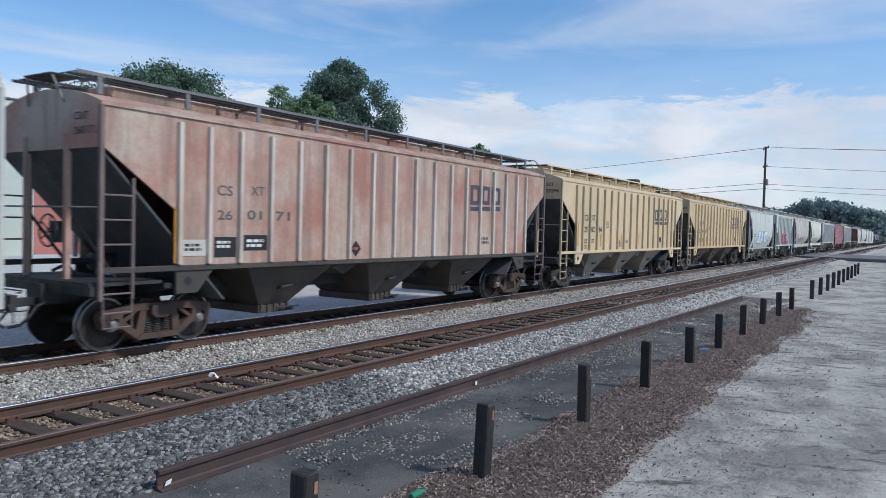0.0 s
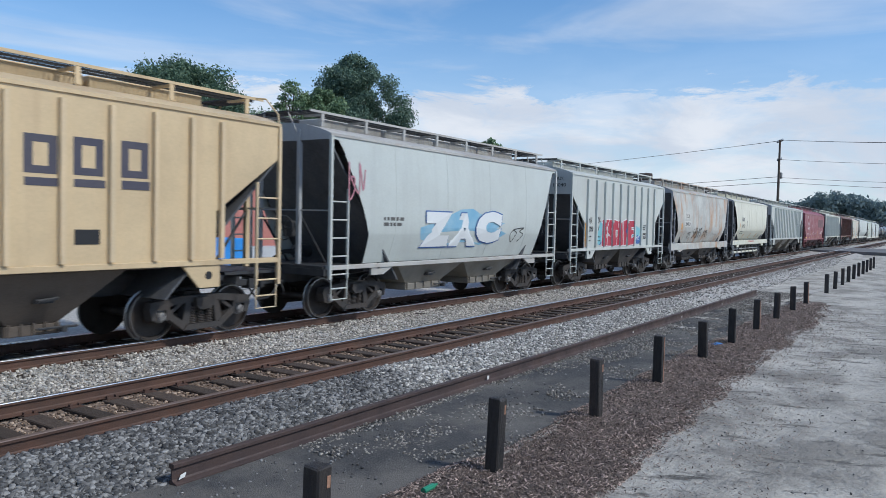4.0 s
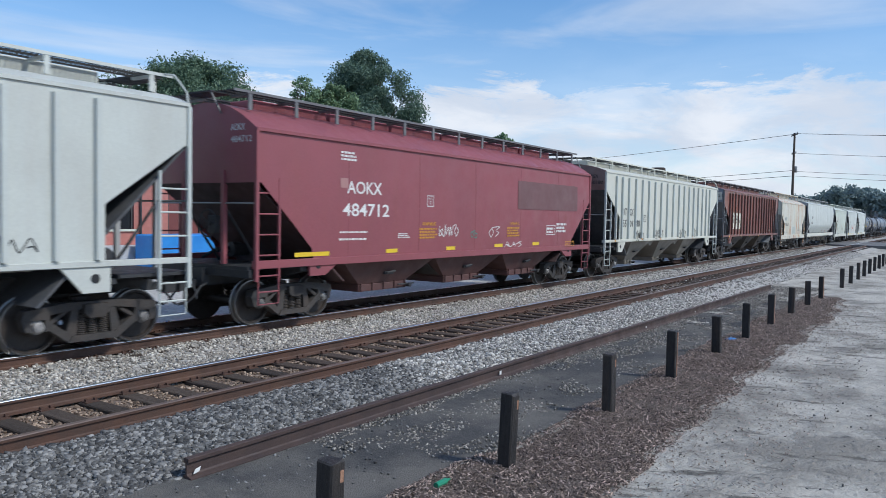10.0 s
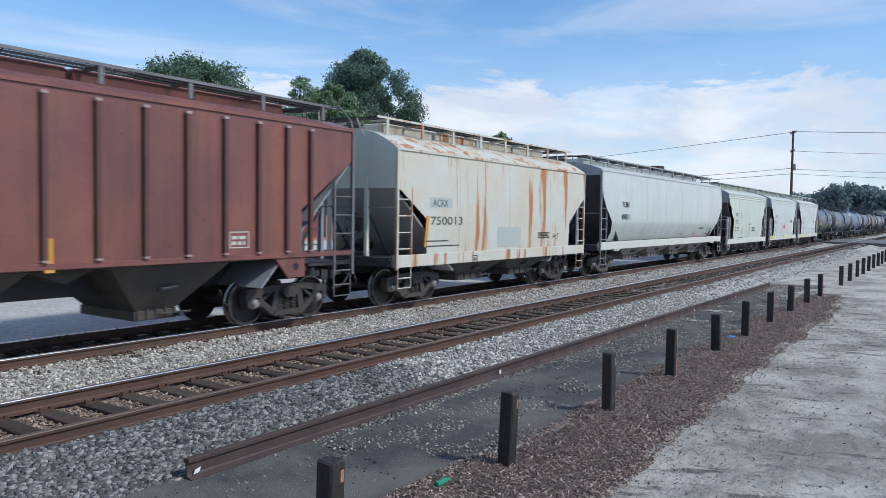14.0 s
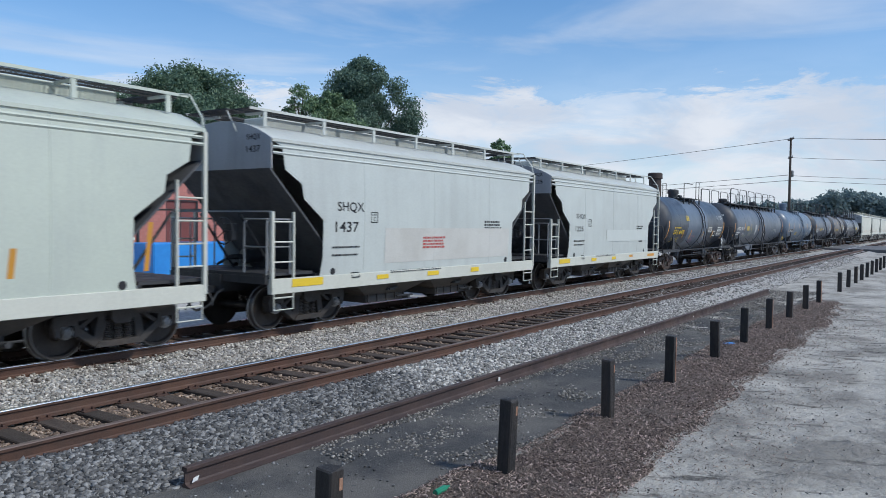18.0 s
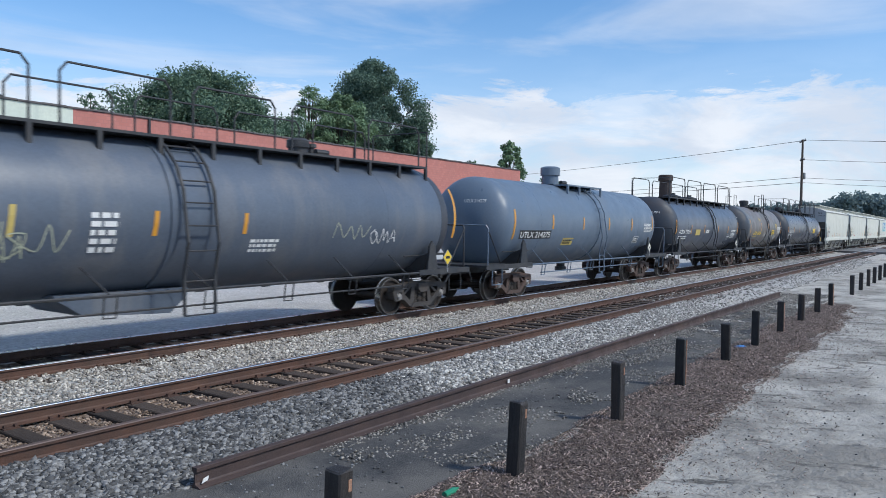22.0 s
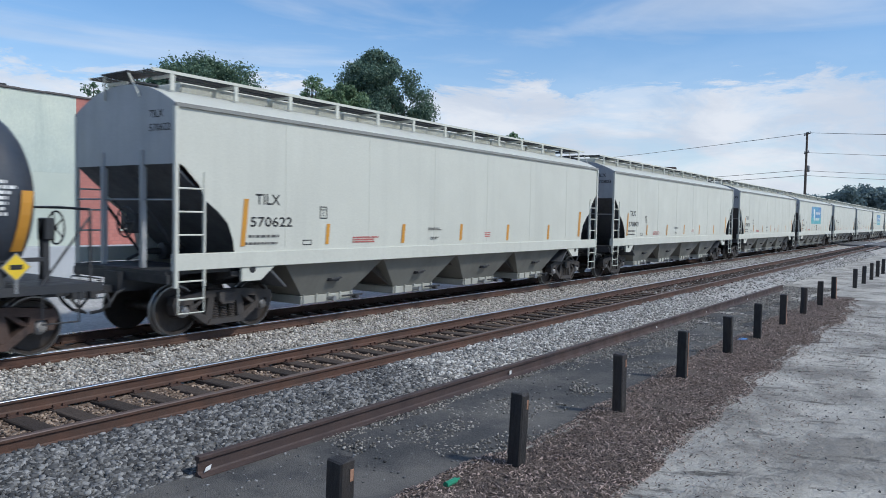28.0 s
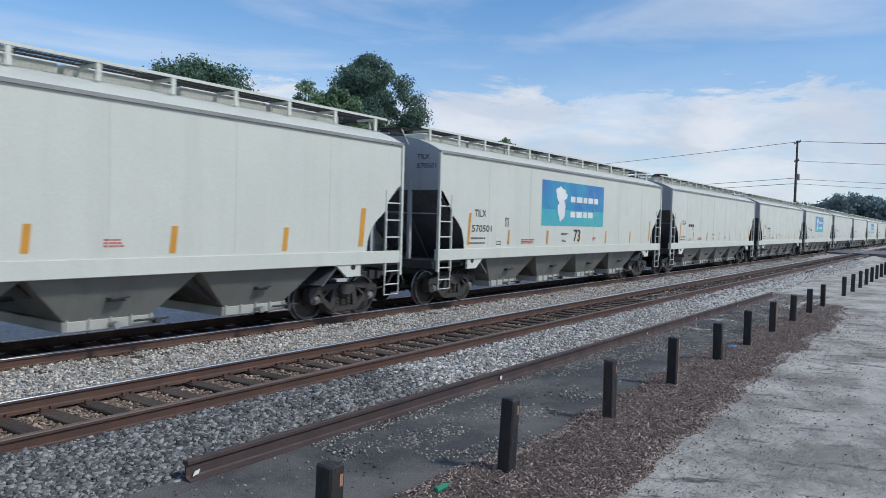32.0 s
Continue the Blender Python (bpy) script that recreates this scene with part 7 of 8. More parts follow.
            for u, v in vs:
                y, z = y0 - u * w, z0 - k * h * 1.9 + v * h
                t = math.asin(min(1.0, (math.hypot(y, z - zc) / r) ** (1 / 0.95)))
                pts.append((-self.half + 0.74 * (1 - math.cos(t)) - 0.014, y, z))
            me = bpy.data.meshes.new("head_lettering")
            me.from_pydata(pts, [], fs)
            me.materials.append(material)
            hang("head_lettering", me, self.car)

    def end(self, rows, y0, z0, h, material):
        """Lettering on the leading end of the car."""
        for k, words in enumerate(rows):
            vs, fs = self.glyphs(words, 0.01)
            w = 0.78 * h * len(words)
            me = bpy.data.meshes.new("end_lettering")
            me.from_pydata([(-self.half - 0.006, y0 - a * w, z0 - k * h * 1.8 + b * h) for a, b in vs], [], fs)
            me.materials.append(material)
            hang("end_lettering", me, self.car)


m = Marks(1)
m.text("CS", -5.91, 2.75, 0.37, 0.19, INK_SOFT)
m.text("XT", -5.09, 2.79, 0.35, 0.18, INK_SOFT)
m.text("26", -5.9, 2.3, 0.36, 0.18, INK_SOFT)
m.text("01", -5.18, 2.32, 0.38, 0.18, INK_SOFT)
m.text("71", -4.43, 2.31, 0.4, 0.19, INK_SOFT)
m.patch(-6.84, 1.52, -6.68, 2.51, AMBER)
m.patch(-6.68, 1.64, -6.14, 1.93, OLDWHITE)
m.print_rows(-6.62, 1.72, -6.2, 1.88, 2, INK)
m.patch(-5.96, 1.6, -5.44, 1.98, INK)
m.print_rows(-5.9, 1.77, -5.51, 1.93, 2, WHITE)
m.patch(-5.26, 1.72, -4.65, 2.02, INK)
m.print_rows(-5.18, 1.78, -4.72, 1.96, 2, WHITE)
m.diamond(-1.88, 1.72, 0.19, INK)
m.patch(3.25, 2.94, 3.8, 3.51, DARKBLUE)
m.patch(3.91, 2.97, 4.39, 3.51, DARKBLUE)
m.patch(4.5, 2.99, 5.04, 3.5, DARKBLUE)
m.patch(3.25, 2.76, 3.84, 2.88, DARKBLUE)
m.patch(3.91, 2.78, 4.43, 2.91, DARKBLUE)
m.patch(4.5, 2.8, 5.07, 2.93, DARKBLUE)
m.print_rows(-3.51, 1.41, -3.2, 1.5, 2, INK_SOFT)
m.print_rows(3.86, 1.79, 4.41, 2.03, 2, INK_SOFT)

m = Marks(2)
m.text("CS", -5.88, 2.66, 0.4, 0.23, INK)
m.text("XT", -5.11, 2.68, 0.36, 0.23, INK)
m.text("25", -5.87, 2.21, 0.34, 0.22, INK)
m.text("02", -5.14, 2.21, 0.36, 0.22, INK)
m.text("94", -4.35, 2.21, 0.37, 0.22, INK)
m.patch(-6.56, 1.68, -6.43, 2.6, AMBER)
m.patch(-4.13, 1.64, -4.01, 2.14, AMBER)
m.patch(-1.61, 1.6, -1.51, 2.13, AMBER)
m.patch(0.73, 1.68, 0.86, 2.15, AMBER)
m.patch(3.18, 1.65, 3.31, 2.13, AMBER)
m.print_rows(-5.82, 1.76, -5.53, 1.98, 2, INK)
m.print_rows(-5.08, 1.77, -4.82, 1.98, 2, INK)
m.box(-5.82, 1.55, -5.58, 1.7, INK)
m.box(-3.47, 2.42, -3.21, 2.67, INK)
m.patch(3.28, 2.84, 3.72, 3.38, DARKBLUE)
m.patch(4.01, 2.86, 4.45, 3.42, DARKBLUE)
m.patch(4.76, 2.89, 5.22, 3.42, DARKBLUE)
m.patch(3.28, 2.66, 3.75, 2.78, DARKBLUE)
m.patch(4.02, 2.66, 4.48, 2.8, DARKBLUE)
m.patch(4.77, 2.67, 5.26, 2.81, DARKBLUE)
m.patch(4, 1.78, 4.36, 2.03, INK)
m.scribble(-1.95, 1.61, -1.66, 1.9, 4, INK)
m.print_rows(-1.04, 1.78, -0.67, 1.91, 3, INK_SOFT)

m = Marks(3)
m.text("CS", -5.88, 2.73, 0.42, 0.25, INK)
m.text("XT", -5.09, 2.75, 0.4, 0.26, INK)
m.text("25", -5.86, 2.3, 0.34, 0.23, INK)
m.text("94", -5.11, 2.3, 0.36, 0.23, INK)
m.text("43", -4.31, 2.32, 0.35, 0.22, INK)
m.patch(-6.64, 1.67, -6.51, 2.6, AMBER)
m.patch(-3.97, 1.64, -3.86, 2.12, AMBER)
m.patch(-1.48, 1.59, -1.38, 2.11, AMBER)
m.print_rows(-5.88, 1.76, -5.52, 2.02, 2, INK)
m.print_rows(-5.12, 1.77, -4.71, 2.02, 2, INK)
m.box(-5.84, 1.56, -5.6, 1.71, INK)
m.box(-3.43, 2.5, -3.22, 2.75, INK)
m.diamond(-1.87, 1.76, 0.18, INK)
m.patch(3.23, 2.84, 3.72, 3.41, DARKBLUE)
m.patch(3.97, 2.85, 4.46, 3.43, DARKBLUE)
m.patch(4.76, 2.86, 5.25, 3.45, DARKBLUE)
m.patch(3.24, 2.66, 3.75, 2.78, DARKBLUE)
m.patch(3.98, 2.67, 4.49, 2.79, DARKBLUE)
m.patch(4.77, 2.67, 5.28, 2.81, DARKBLUE)
m.patch(3.99, 1.79, 4.4, 2.02, INK)

m = Marks(4)
m.cloud(-2.44, 1.55, 2.07, 2.65, SPRAYBLUE)
m.bubble("ZAC", -2.27, 1.64, 1.71, 2.55, SPRAYWHITE)
m.scribble(-5.2, 2.72, -4.51, 3.54, 3, SPRAYPINK)
m.print_rows(-3.88, 2.12, -3.08, 2.38, 2, INK_SOFT)
m.scribble(2.39, 1.69, 3.43, 2.15, 3, INK)

m = Marks(5)
m.text("AR", -3.83, 2.32, 0.43, 0.23, INK)
m.text("UX", -2.96, 2.33, 0.42, 0.25, INK)
m.text("100", -3.85, 2, 0.53, 0.21, INK)
m.text("40", -2.99, 2, 0.41, 0.21, INK)
m.print_rows(-3.84, 1.78, -3.45, 1.88, 1, INK)
m.print_rows(-3.84, 1.63, -3.54, 1.71, 1, INK)
m.print_rows(-2.98, 1.77, -2.55, 1.87, 1, INK)
m.print_rows(-2.98, 1.62, -2.55, 1.69, 1, INK)
m.patch(-4.08, 1.43, -3.99, 2.33, AMBER)
m.patch(3.99, 1.61, 4.1, 2.23, AMBER)
m.text("VRS", 1.56, 1.65, 0.47, 0.18, WHITE)
m.print_rows(2.37, 2.07, 2.92, 2.33, 3, INK)
m.patch(2.52, 1.69, 2.91, 1.94, INK)
m.print_rows(2.56, 1.74, 2.86, 1.88, 2, WHITE)
m.cloud(-3.16, 1.47, -2.36, 2.07, SPRAYTEAL)
m.cloud(-2.74, 1.78, -2.3, 2.41, SPRAYTEAL)
m.cloud(-1.41, 2.38, -1.16, 2.56, SPRAYTEAL)
m.cloud(1.07, 1.46, 2.21, 2.32, SPRAYTEAL)
m.cloud(-2.9, 1.46, -2.34, 1.78, SPRAYDEEP)
m.cloud(1.28, 1.42, 2.45, 1.88, SPRAYDEEP)

m = Marks(6)
m.patch(-3.79, 2.68, -2.79, 3.05, OLDWHITE)
m.text("TILX", -3.58, 2.74, 0.68, 0.21, INK)
m.patch(-3.78, 2.25, -2.69, 2.58, OLDWHITE)
m.text("30439", -3.66, 2.31, 0.9, 0.2, INK)
m.scribble(-2.96, 1.65, -2.27, 2.03, 4, INK)
m.scribble(-1.98, 1.64, -0.21, 2.26, 8, INK)
m.scribble(0.17, 1.74, 1.07, 2.14, 5, INK)
m.cloud(2, 1.86, 3.78, 2.3, OLDWHITE)
m.patch(-4.39, 2, -4.18, 2.44, AMBER)

m = Marks(7)
m.text("ARUX", -3.53, 2.73, 0.84, 0.27, DARKBLUE)
m.text("323172", -3.57, 2.29, 1.03, 0.23, INK)
m.print_rows(-3.66, 2.01, -3.26, 2.08, 1, INK)
m.print_rows(-3.68, 1.87, -3.33, 1.94, 1, INK)
m.print_rows(-3.18, 2.01, -2.84, 2.08, 1, INK)
m.print_rows(-3.17, 1.87, -2.87, 1.94, 1, INK)
m.box(-2.02, 2.49, -1.77, 2.75, INK)
m.strip(-4.14, 2.18, -4.02, 2.64, AMBER)
m.strip(-2.2, 1.6, -2.01, 1.94, AMBER)
m.strip(-0.11, 1.58, 0.1, 1.93, AMBER)
m.strip(1.98, 1.6, 2.24, 1.92, AMBER)
m.strip(4.41, 2.18, 4.55, 2.6, AMBER)
m.print_rows(-1.27, 1.3, 1.04, 1.42, 2, RED_INK)
m.print_rows(2.79, 1.62, 3.33, 1.81, 3, INK)

m = Marks(8)
m.patch(-6.01, 2.49, -5.54, 2.88, WHITE)
m.text("KL", -5.94, 2.58, 0.34, 0.2, INK)
m.patch(-5.29, 2.55, -4.82, 2.88, WHITE)
m.text("RX", -5.25, 2.62, 0.37, 0.21, INK)
m.patch(-5.94, 2.1, -5.55, 2.42, WHITE)
m.text("47", -5.9, 2.14, 0.31, 0.21, INK)
m.patch(-5.29, 2.11, -4.91, 2.41, WHITE)
m.text("52", -5.25, 2.16, 0.32, 0.22, INK)
m.patch(-4.51, 2.11, -4.12, 2.41, WHITE)
m.text("62", -4.47, 2.17, 0.31, 0.21, INK)
m.patch(-4.48, 2.45, -3.94, 2.94, PATCHGREY)
m.print_rows(-5.91, 1.88, -5.57, 1.98, 1, INK)
m.print_rows(-5.91, 1.72, -5.62, 1.8, 1, INK)
m.print_rows(-5.12, 1.89, -4.86, 1.98, 1, INK)
m.print_rows(-5.12, 1.71, -4.88, 1.79, 1, INK)
m.box(-3.5, 2.55, -3.26, 2.8, INK)
m.patch(-3.85, 1.49, -3.73, 1.98, AMBER)
m.patch(-1.36, 1.48, -1.25, 1.98, AMBER)
m.patch(1.37, 1.44, 1.47, 2, AMBER)
m.patch(3.9, 1.46, 4.01, 2, AMBER)
m.scribble(-3.71, 1.58, -3.17, 1.88, 6, INK)
m.scribble(-2.89, 1.55, -2.37, 1.87, 5, INK)
m.scribble(-2.06, 1.54, -1.58, 1.86, 5, INK)
m.scribble(1.44, 1.6, 1.98, 1.88, 4, INK)
m.print_rows(-0.98, 1.76, -0.73, 1.94, 3, INK_SOFT)
m.patch(4.02, 1.77, 4.32, 1.98, INK)
m.scribble(4.85, 1.62, 5.93, 1.86, 5, INK)

m = Marks(9)
m.text("AOKX", -5.29, 2.73, 1.19, 0.28, WHITE)
m.text("484712", -5.42, 2.23, 1.6, 0.29, WHITE)
m.patch(-5.5, 2.85, -5.26, 3.06, PATCHPINK)
m.print_rows(-5.48, 3.44, -4.95, 3.66, 3, WHITE)
m.box(-2.31, 2.51, -2.03, 2.79, WHITE)
m.patch(2.41, 2.54, 6.71, 3.4, PATCHGREY2)
m.print_rows(-5.5, 1.86, -4.59, 1.92, 1, WHITE)
m.print_rows(-5.52, 1.7, -4.62, 1.77, 1, WHITE)
m.text("WARNING", -2.5, 2.03, 0.6, 0.09, AMBER)
m.print_rows(-2.6, 1.70, -1.78, 1.99, 4, AMBER)
m.scribble(-1.77, 1.74, -0.82, 2.06, 6, WHITE)
m.scribble(-0.25, 1.69, 0.16, 1.9, 3, SPRAYTEAL2)
m.scribble(0.72, 1.7, 1.41, 2, 4, WHITE)
m.text("WARNING", 1.95, 2.05, 0.55, 0.09, AMBER)
m.print_rows(1.79, 1.70, 2.57, 2.01, 4, AMBER)
m.scribble(1.67, 1.39, 2.82, 1.55, 5, WHITE)
m.patch(-6.82, 1.39, -5.81, 1.48, YELLOW)
m.patch(-3.89, 1.39, -3.46, 1.48, YELLOW)
m.patch(-1.39, 1.39, -0.97, 1.48, YELLOW)
m.patch(1.08, 1.41, 1.56, 1.5, YELLOW)
m.box(4.35, 1.73, 5, 2.05, WHITE)
m.print_rows(5.1, 1.8, 5.87, 2.15, 3, WHITE)
m.box(5.83, 1.33, 6.55, 1.5, AMBER)
m.print_rows(-3.46, 1.73, -2.98, 1.86, 3, WHITE)
m.patch(3.45, 1.41, 3.89, 1.51, YELLOW)

m = Marks(10)
m.text("VT", -5.9, 2.45, 0.39, 0.29, INK)
m.text("GX", -5.15, 2.45, 0.4, 0.28, INK)
m.text("55", -5.92, 1.98, 0.41, 0.29, INK)
m.text("01", -5.13, 1.99, 0.35, 0.26, INK)
m.text("80", -4.36, 1.99, 0.41, 0.28, INK)
m.patch(-6.8, 1.41, -6.67, 2.34, AMBER)
m.patch(-3.75, 1.42, -3.63, 1.89, AMBER)
m.patch(-1.28, 1.4, -1.17, 1.86, AMBER)
m.patch(1.28, 1.39, 1.39, 1.84, AMBER)
m.patch(3.79, 1.39, 3.92, 1.88, AMBER)
m.box(-3.5, 2.2, -3.21, 2.48, INK)
m.scribble(-4.41, 1.44, -3.39, 1.83, 8, INK)
m.scribble(-2.04, 1.45, -0.78, 1.87, 8, INK)
m.scribble(1.4, 1.45, 2.7, 1.9, 7, INK)
m.scribble(3.83, 1.46, 4.46, 1.95, 4, INK)

m = Marks(11)
m.patch(-6.02, 1.84, -3.55, 2.83, PANELWHITE)
m.text("KL", -5.82, 2.42, 0.35, 0.28, INK)
m.text("RX", -5.06, 2.42, 0.39, 0.26, INK)
m.text("47", -5.82, 2.2, 0.35, 0.21, INK)
m.text("52", -5.06, 2.22, 0.36, 0.2, INK)
m.text("15", -4.24, 2.21, 0.24, 0.2, INK)
m.patch(-6.7, 1.37, -6.56, 2.3, AMBER)
m.patch(-3.75, 1.36, -3.61, 1.88, AMBER)
m.patch(-1.26, 1.36, -1.13, 1.87, AMBER)
m.patch(1.33, 1.34, 1.47, 1.85, AMBER)
m.box(4.7, 1.61, 5.16, 1.92, OLDWHITE)

m = Marks(12)
m.patch(-4.13, 2.47, -3.1, 2.74, PATCHGREY)
m.text("ACRX", -3.99, 2.5, 0.7, 0.19, INK_SOFT)
m.text("750013", -4.07, 2.03, 1.48, 0.22, INK_SOFT)
m.strip(-4.33, 1.47, -4.13, 2.26, AMBER)
m.patch(-0.66, 1.39, 0.71, 1.97, PATCHGREY)
m.print_rows(-4.28, 1.6, -3.23, 1.65, 1, INK)
m.print_rows(-4.26, 1.47, -2.71, 1.52, 1, INK)
m.print_rows(1.88, 1.59, 2.72, 1.81, 3, INK)
m.scribble(2.91, 1.54, 3.46, 1.75, 4, INK)
m.box(-2.06, 0.99, -1.79, 1.19, INK)

m = Marks(13)
m.print_rows(4.6, 1.78, 5.52, 1.88, 2, INK)
m.print_rows(6.33, 1.74, 7.04, 1.85, 2, INK_SOFT)
m.patch(1.72, 1.5, 2.18, 1.57, ORANGEOLD)
m.patch(3.89, 1.52, 4.42, 1.57, ORANGEOLD)
m.patch(6.08, 1.5, 6.86, 1.55, ORANGEOLD)
m.print_rows(4.22, 1.34, 4.99, 1.42, 2, RED_INK)
m.text("TCMX", -6.83, 2.72, 0.83, 0.22, INK)
m.text("450351", -6.89, 2.23, 0.87, 0.22, INK)

m = Marks(14)
m.text("SHQX", -3.64, 2.48, 0.68, 0.23, INK)
m.text("1917", -3.55, 2.04, 0.52, 0.24, INK)
m.box(-2.32, 2.44, -2.09, 2.7, INK)
m.strip(-4.18, 1.42, -3.99, 2.3, AMBER)
m.strip(-1.93, 1.44, -1.71, 1.85, AMBER)
m.strip(0.09, 1.4, 0.27, 1.83, AMBER)
m.strip(2.13, 1.4, 2.29, 1.83, AMBER)
m.strip(4.27, 1.41, 4.34, 2.22, AMBER)
m.print_rows(0, 1.97, 0.52, 2.09, 2, RED_INK)
m.print_rows(-3.72, 1.76, -3.41, 1.85, 1, INK)
m.print_rows(-3.72, 1.6, -3.41, 1.69, 1, INK)
m.print_rows(-3.27, 1.75, -2.73, 1.85, 1, INK)
m.print_rows(-3.24, 1.59, -2.8, 1.67, 1, INK)
m.print_rows(0.89, 1.55, 1.86, 1.85, 3, INK)
m.print_rows(-2.74, 1.14, -1.56, 1.21, 1, INK)
m.box(-3.09, 1.07, -2.83, 1.17, INK)

m = Marks(15)
m.text("SHQX", -3.64, 2.46, 0.87, 0.24, INK)
m.text("1437", -3.71, 2.04, 0.76, 0.23, INK)
m.box(-2.53, 2.25, -2.29, 2.5, INK)
m.print_rows(-3.81, 1.69, -2.91, 1.75, 1, INK)
m.print_rows(-3.81, 1.52, -2.95, 1.58, 1, INK)
m.print_rows(-0.5, 1.62, 0.5, 1.94, 4, RED_INK)
m.print_rows(2.46, 2.01, 3.48, 2.37, 4, INK)
m.patch(2.85, 1.55, 3.36, 1.83, INK)
m.patch(-2, 1.31, 3.89, 2.13, OLDWHITE)
m.patch(-4.97, 0.94, -4.08, 1.1, YELLOW)
m.patch(-2.29, 0.95, -1.87, 1.05, YELLOW)
m.patch(-0.29, 0.93, 0.21, 1.04, YELLOW)
m.patch(1.77, 0.93, 2.18, 1.05, YELLOW)
m.print_rows(-1.79, 1.07, 0.33, 1.15, 1, INK)
m.box(-3.17, 1.03, -2.9, 1.15, INK)

m = Marks(16)
m.text("SHQX", -3.53, 2.46, 0.87, 0.19, INK)
m.text("1225", -3.58, 2.03, 0.68, 0.18, INK)
m.box(-2.44, 2.21, -2.19, 2.47, INK)
m.print_rows(-3.68, 1.66, -2.79, 1.73, 1, INK)
m.print_rows(-3.68, 1.53, -2.83, 1.59, 1, INK)
m.patch(-0.7, 1.63, 3.95, 2.08, COOLPATCH)
m.print_rows(-0.35, 1.66, 0.62, 1.97, 4, RED_INK)
m.print_rows(2.61, 2.02, 3.39, 2.28, 3, INK)
m.patch(2.91, 1.57, 3.37, 1.83, INK)
m.patch(-4.85, 0.93, -4, 1.08, YELLOW)
m.patch(-2.11, 0.92, -1.65, 1.04, YELLOW)
m.patch(-0.11, 0.92, 0.3, 1.03, YELLOW)
m.print_rows(-1.66, 1.08, 0.24, 1.15, 1, INK)
m.box(-3, 1.03, -2.77, 1.17, INK)
m.patch(1.79, 0.96, 2.21, 1.05, AMBER)
m.patch(4.04, 0.93, 4.89, 1.04, AMBER)

m = Marks(17)
m.text("UTLX 66439", -4.47, 1.85, 1.63, 0.23, YELLOW)
m.print_rows(-4.45, 2.14, -3.28, 2.23, 1, YELLOW)
m.print_rows(-4.53, 1.47, -3.22, 1.72, 3, OLDYELLOW)
m.strip(-5.46, 1.62, -5.35, 2.51, AMBER)
m.strip(-2.88, 1.64, -2.73, 2.07, AMBER)
m.strip(-1.58, 1.62, -1.41, 2.06, AMBER)
m.strip(0.78, 1.61, 0.94, 2.06, AMBER)
m.strip(2.66, 1.64, 2.86, 2.07, AMBER)
m.strip(4.92, 1.58, 5.15, 2.54, AMBER)
m.patch(1.73, 1.94, 2.48, 2.23, OLDWHITE)
m.print_rows(1.78, 1.99, 2.4, 2.17, 3, INK)
m.patch(2.87, 1.74, 3.31, 2.02, WHITE)
m.patch(2.93, 1.78, 3.25, 1.98, INK)
m.print_rows(3.6, 1.75, 4.68, 2.25, 6, WHITE)
m.print_rows(-2.52, 2.54, -1.98, 2.81, 5, YELLOW)
m.scribble(-1.49, 1.36, -0.58, 1.78, 6, SPRAYPINK)
m.print_rows(0.98, 1.65, 1.29, 1.87, 3, WHITE)
m.scribble(3.48, 2.65, 4.92, 2.9, 3, WHITE)

m = Marks(18)
m.text("ACRX 70016", -7.27, 2.04, 1.91, 0.22, WHITE)
m.strip(-8.01, 1.65, -7.88, 2.49, AMBER)
m.strip(-5.28, 2.03, -5.16, 2.49, AMBER)
m.strip(-3.33, 2, -3.19, 2.47, OLDYELLOW)
m.strip(-1.02, 2.01, -0.88, 2.43, AMBER)
m.strip(0.87, 2.04, 0.98, 2.43, AMBER)
m.strip(7.82, 1.93, 7.98, 3.21, AMBER)
m.patch(-4.62, 2.03, -3.86, 2.31, OLDYELLOW)
m.print_rows(-4.57, 2.08, -3.92, 2.25, 2, INK)
m.print_rows(-7.33, 1.74, -6.19, 1.96, 2, WHITE)
m.scribble(-5.76, 1.65, -4.98, 1.96, 4, WHITE)
m.scribble(-5.51, 1.59, -4.42, 1.79, 5, PALETAG)
m.scribble(-3.94, 1.64, -3.02, 2.05, 6, PALETAG)
m.scribble(-3.51, 1.71, -2.32, 2.21, 3, PALETAG)
m.scribble(3.28, 1.89, 4.69, 2.27, 4, PALETAG)
m.scribble(4.53, 1.81, 5.55, 2.15, 5, WHITE)
m.print_rows(-2.09, 1.74, -1.6, 2.42, 5, WHITE)
m.print_rows(1.1, 1.68, 1.87, 1.96, 3, WHITE)

m = Marks(19)
m.patch(-5.69, 1.87, -3.58, 2.13, INK)
m.text("UTLX 214275", -5.62, 1.9, 1.97, 0.19, WHITE)
m.strip(-6.13, 1.86, -5.98, 2.76, AMBER)
m.strip(-3.55, 2.18, -3.43, 2.65, AMBER)
m.strip(-1.15, 2.17, -1, 2.6, AMBER)
m.strip(1.16, 2.16, 1.31, 2.62, AMBER)
m.strip(3.51, 2.15, 3.67, 2.62, AMBER)
m.strip(5.93, 2.15, 6.07, 2.76, AMBER)
m.patch(-2.57, 1.63, -1.74, 1.88, OLDYELLOW)
m.print_rows(-2.51, 1.67, -1.82, 1.83, 2, INK)
m.box(4.02, 1.62, 4.58, 1.9, WHITE)
m.patch(4.1, 1.67, 4.49, 1.85, INK)
m.print_rows(4.98, 2.08, 5.98, 2.45, 6, WHITE)

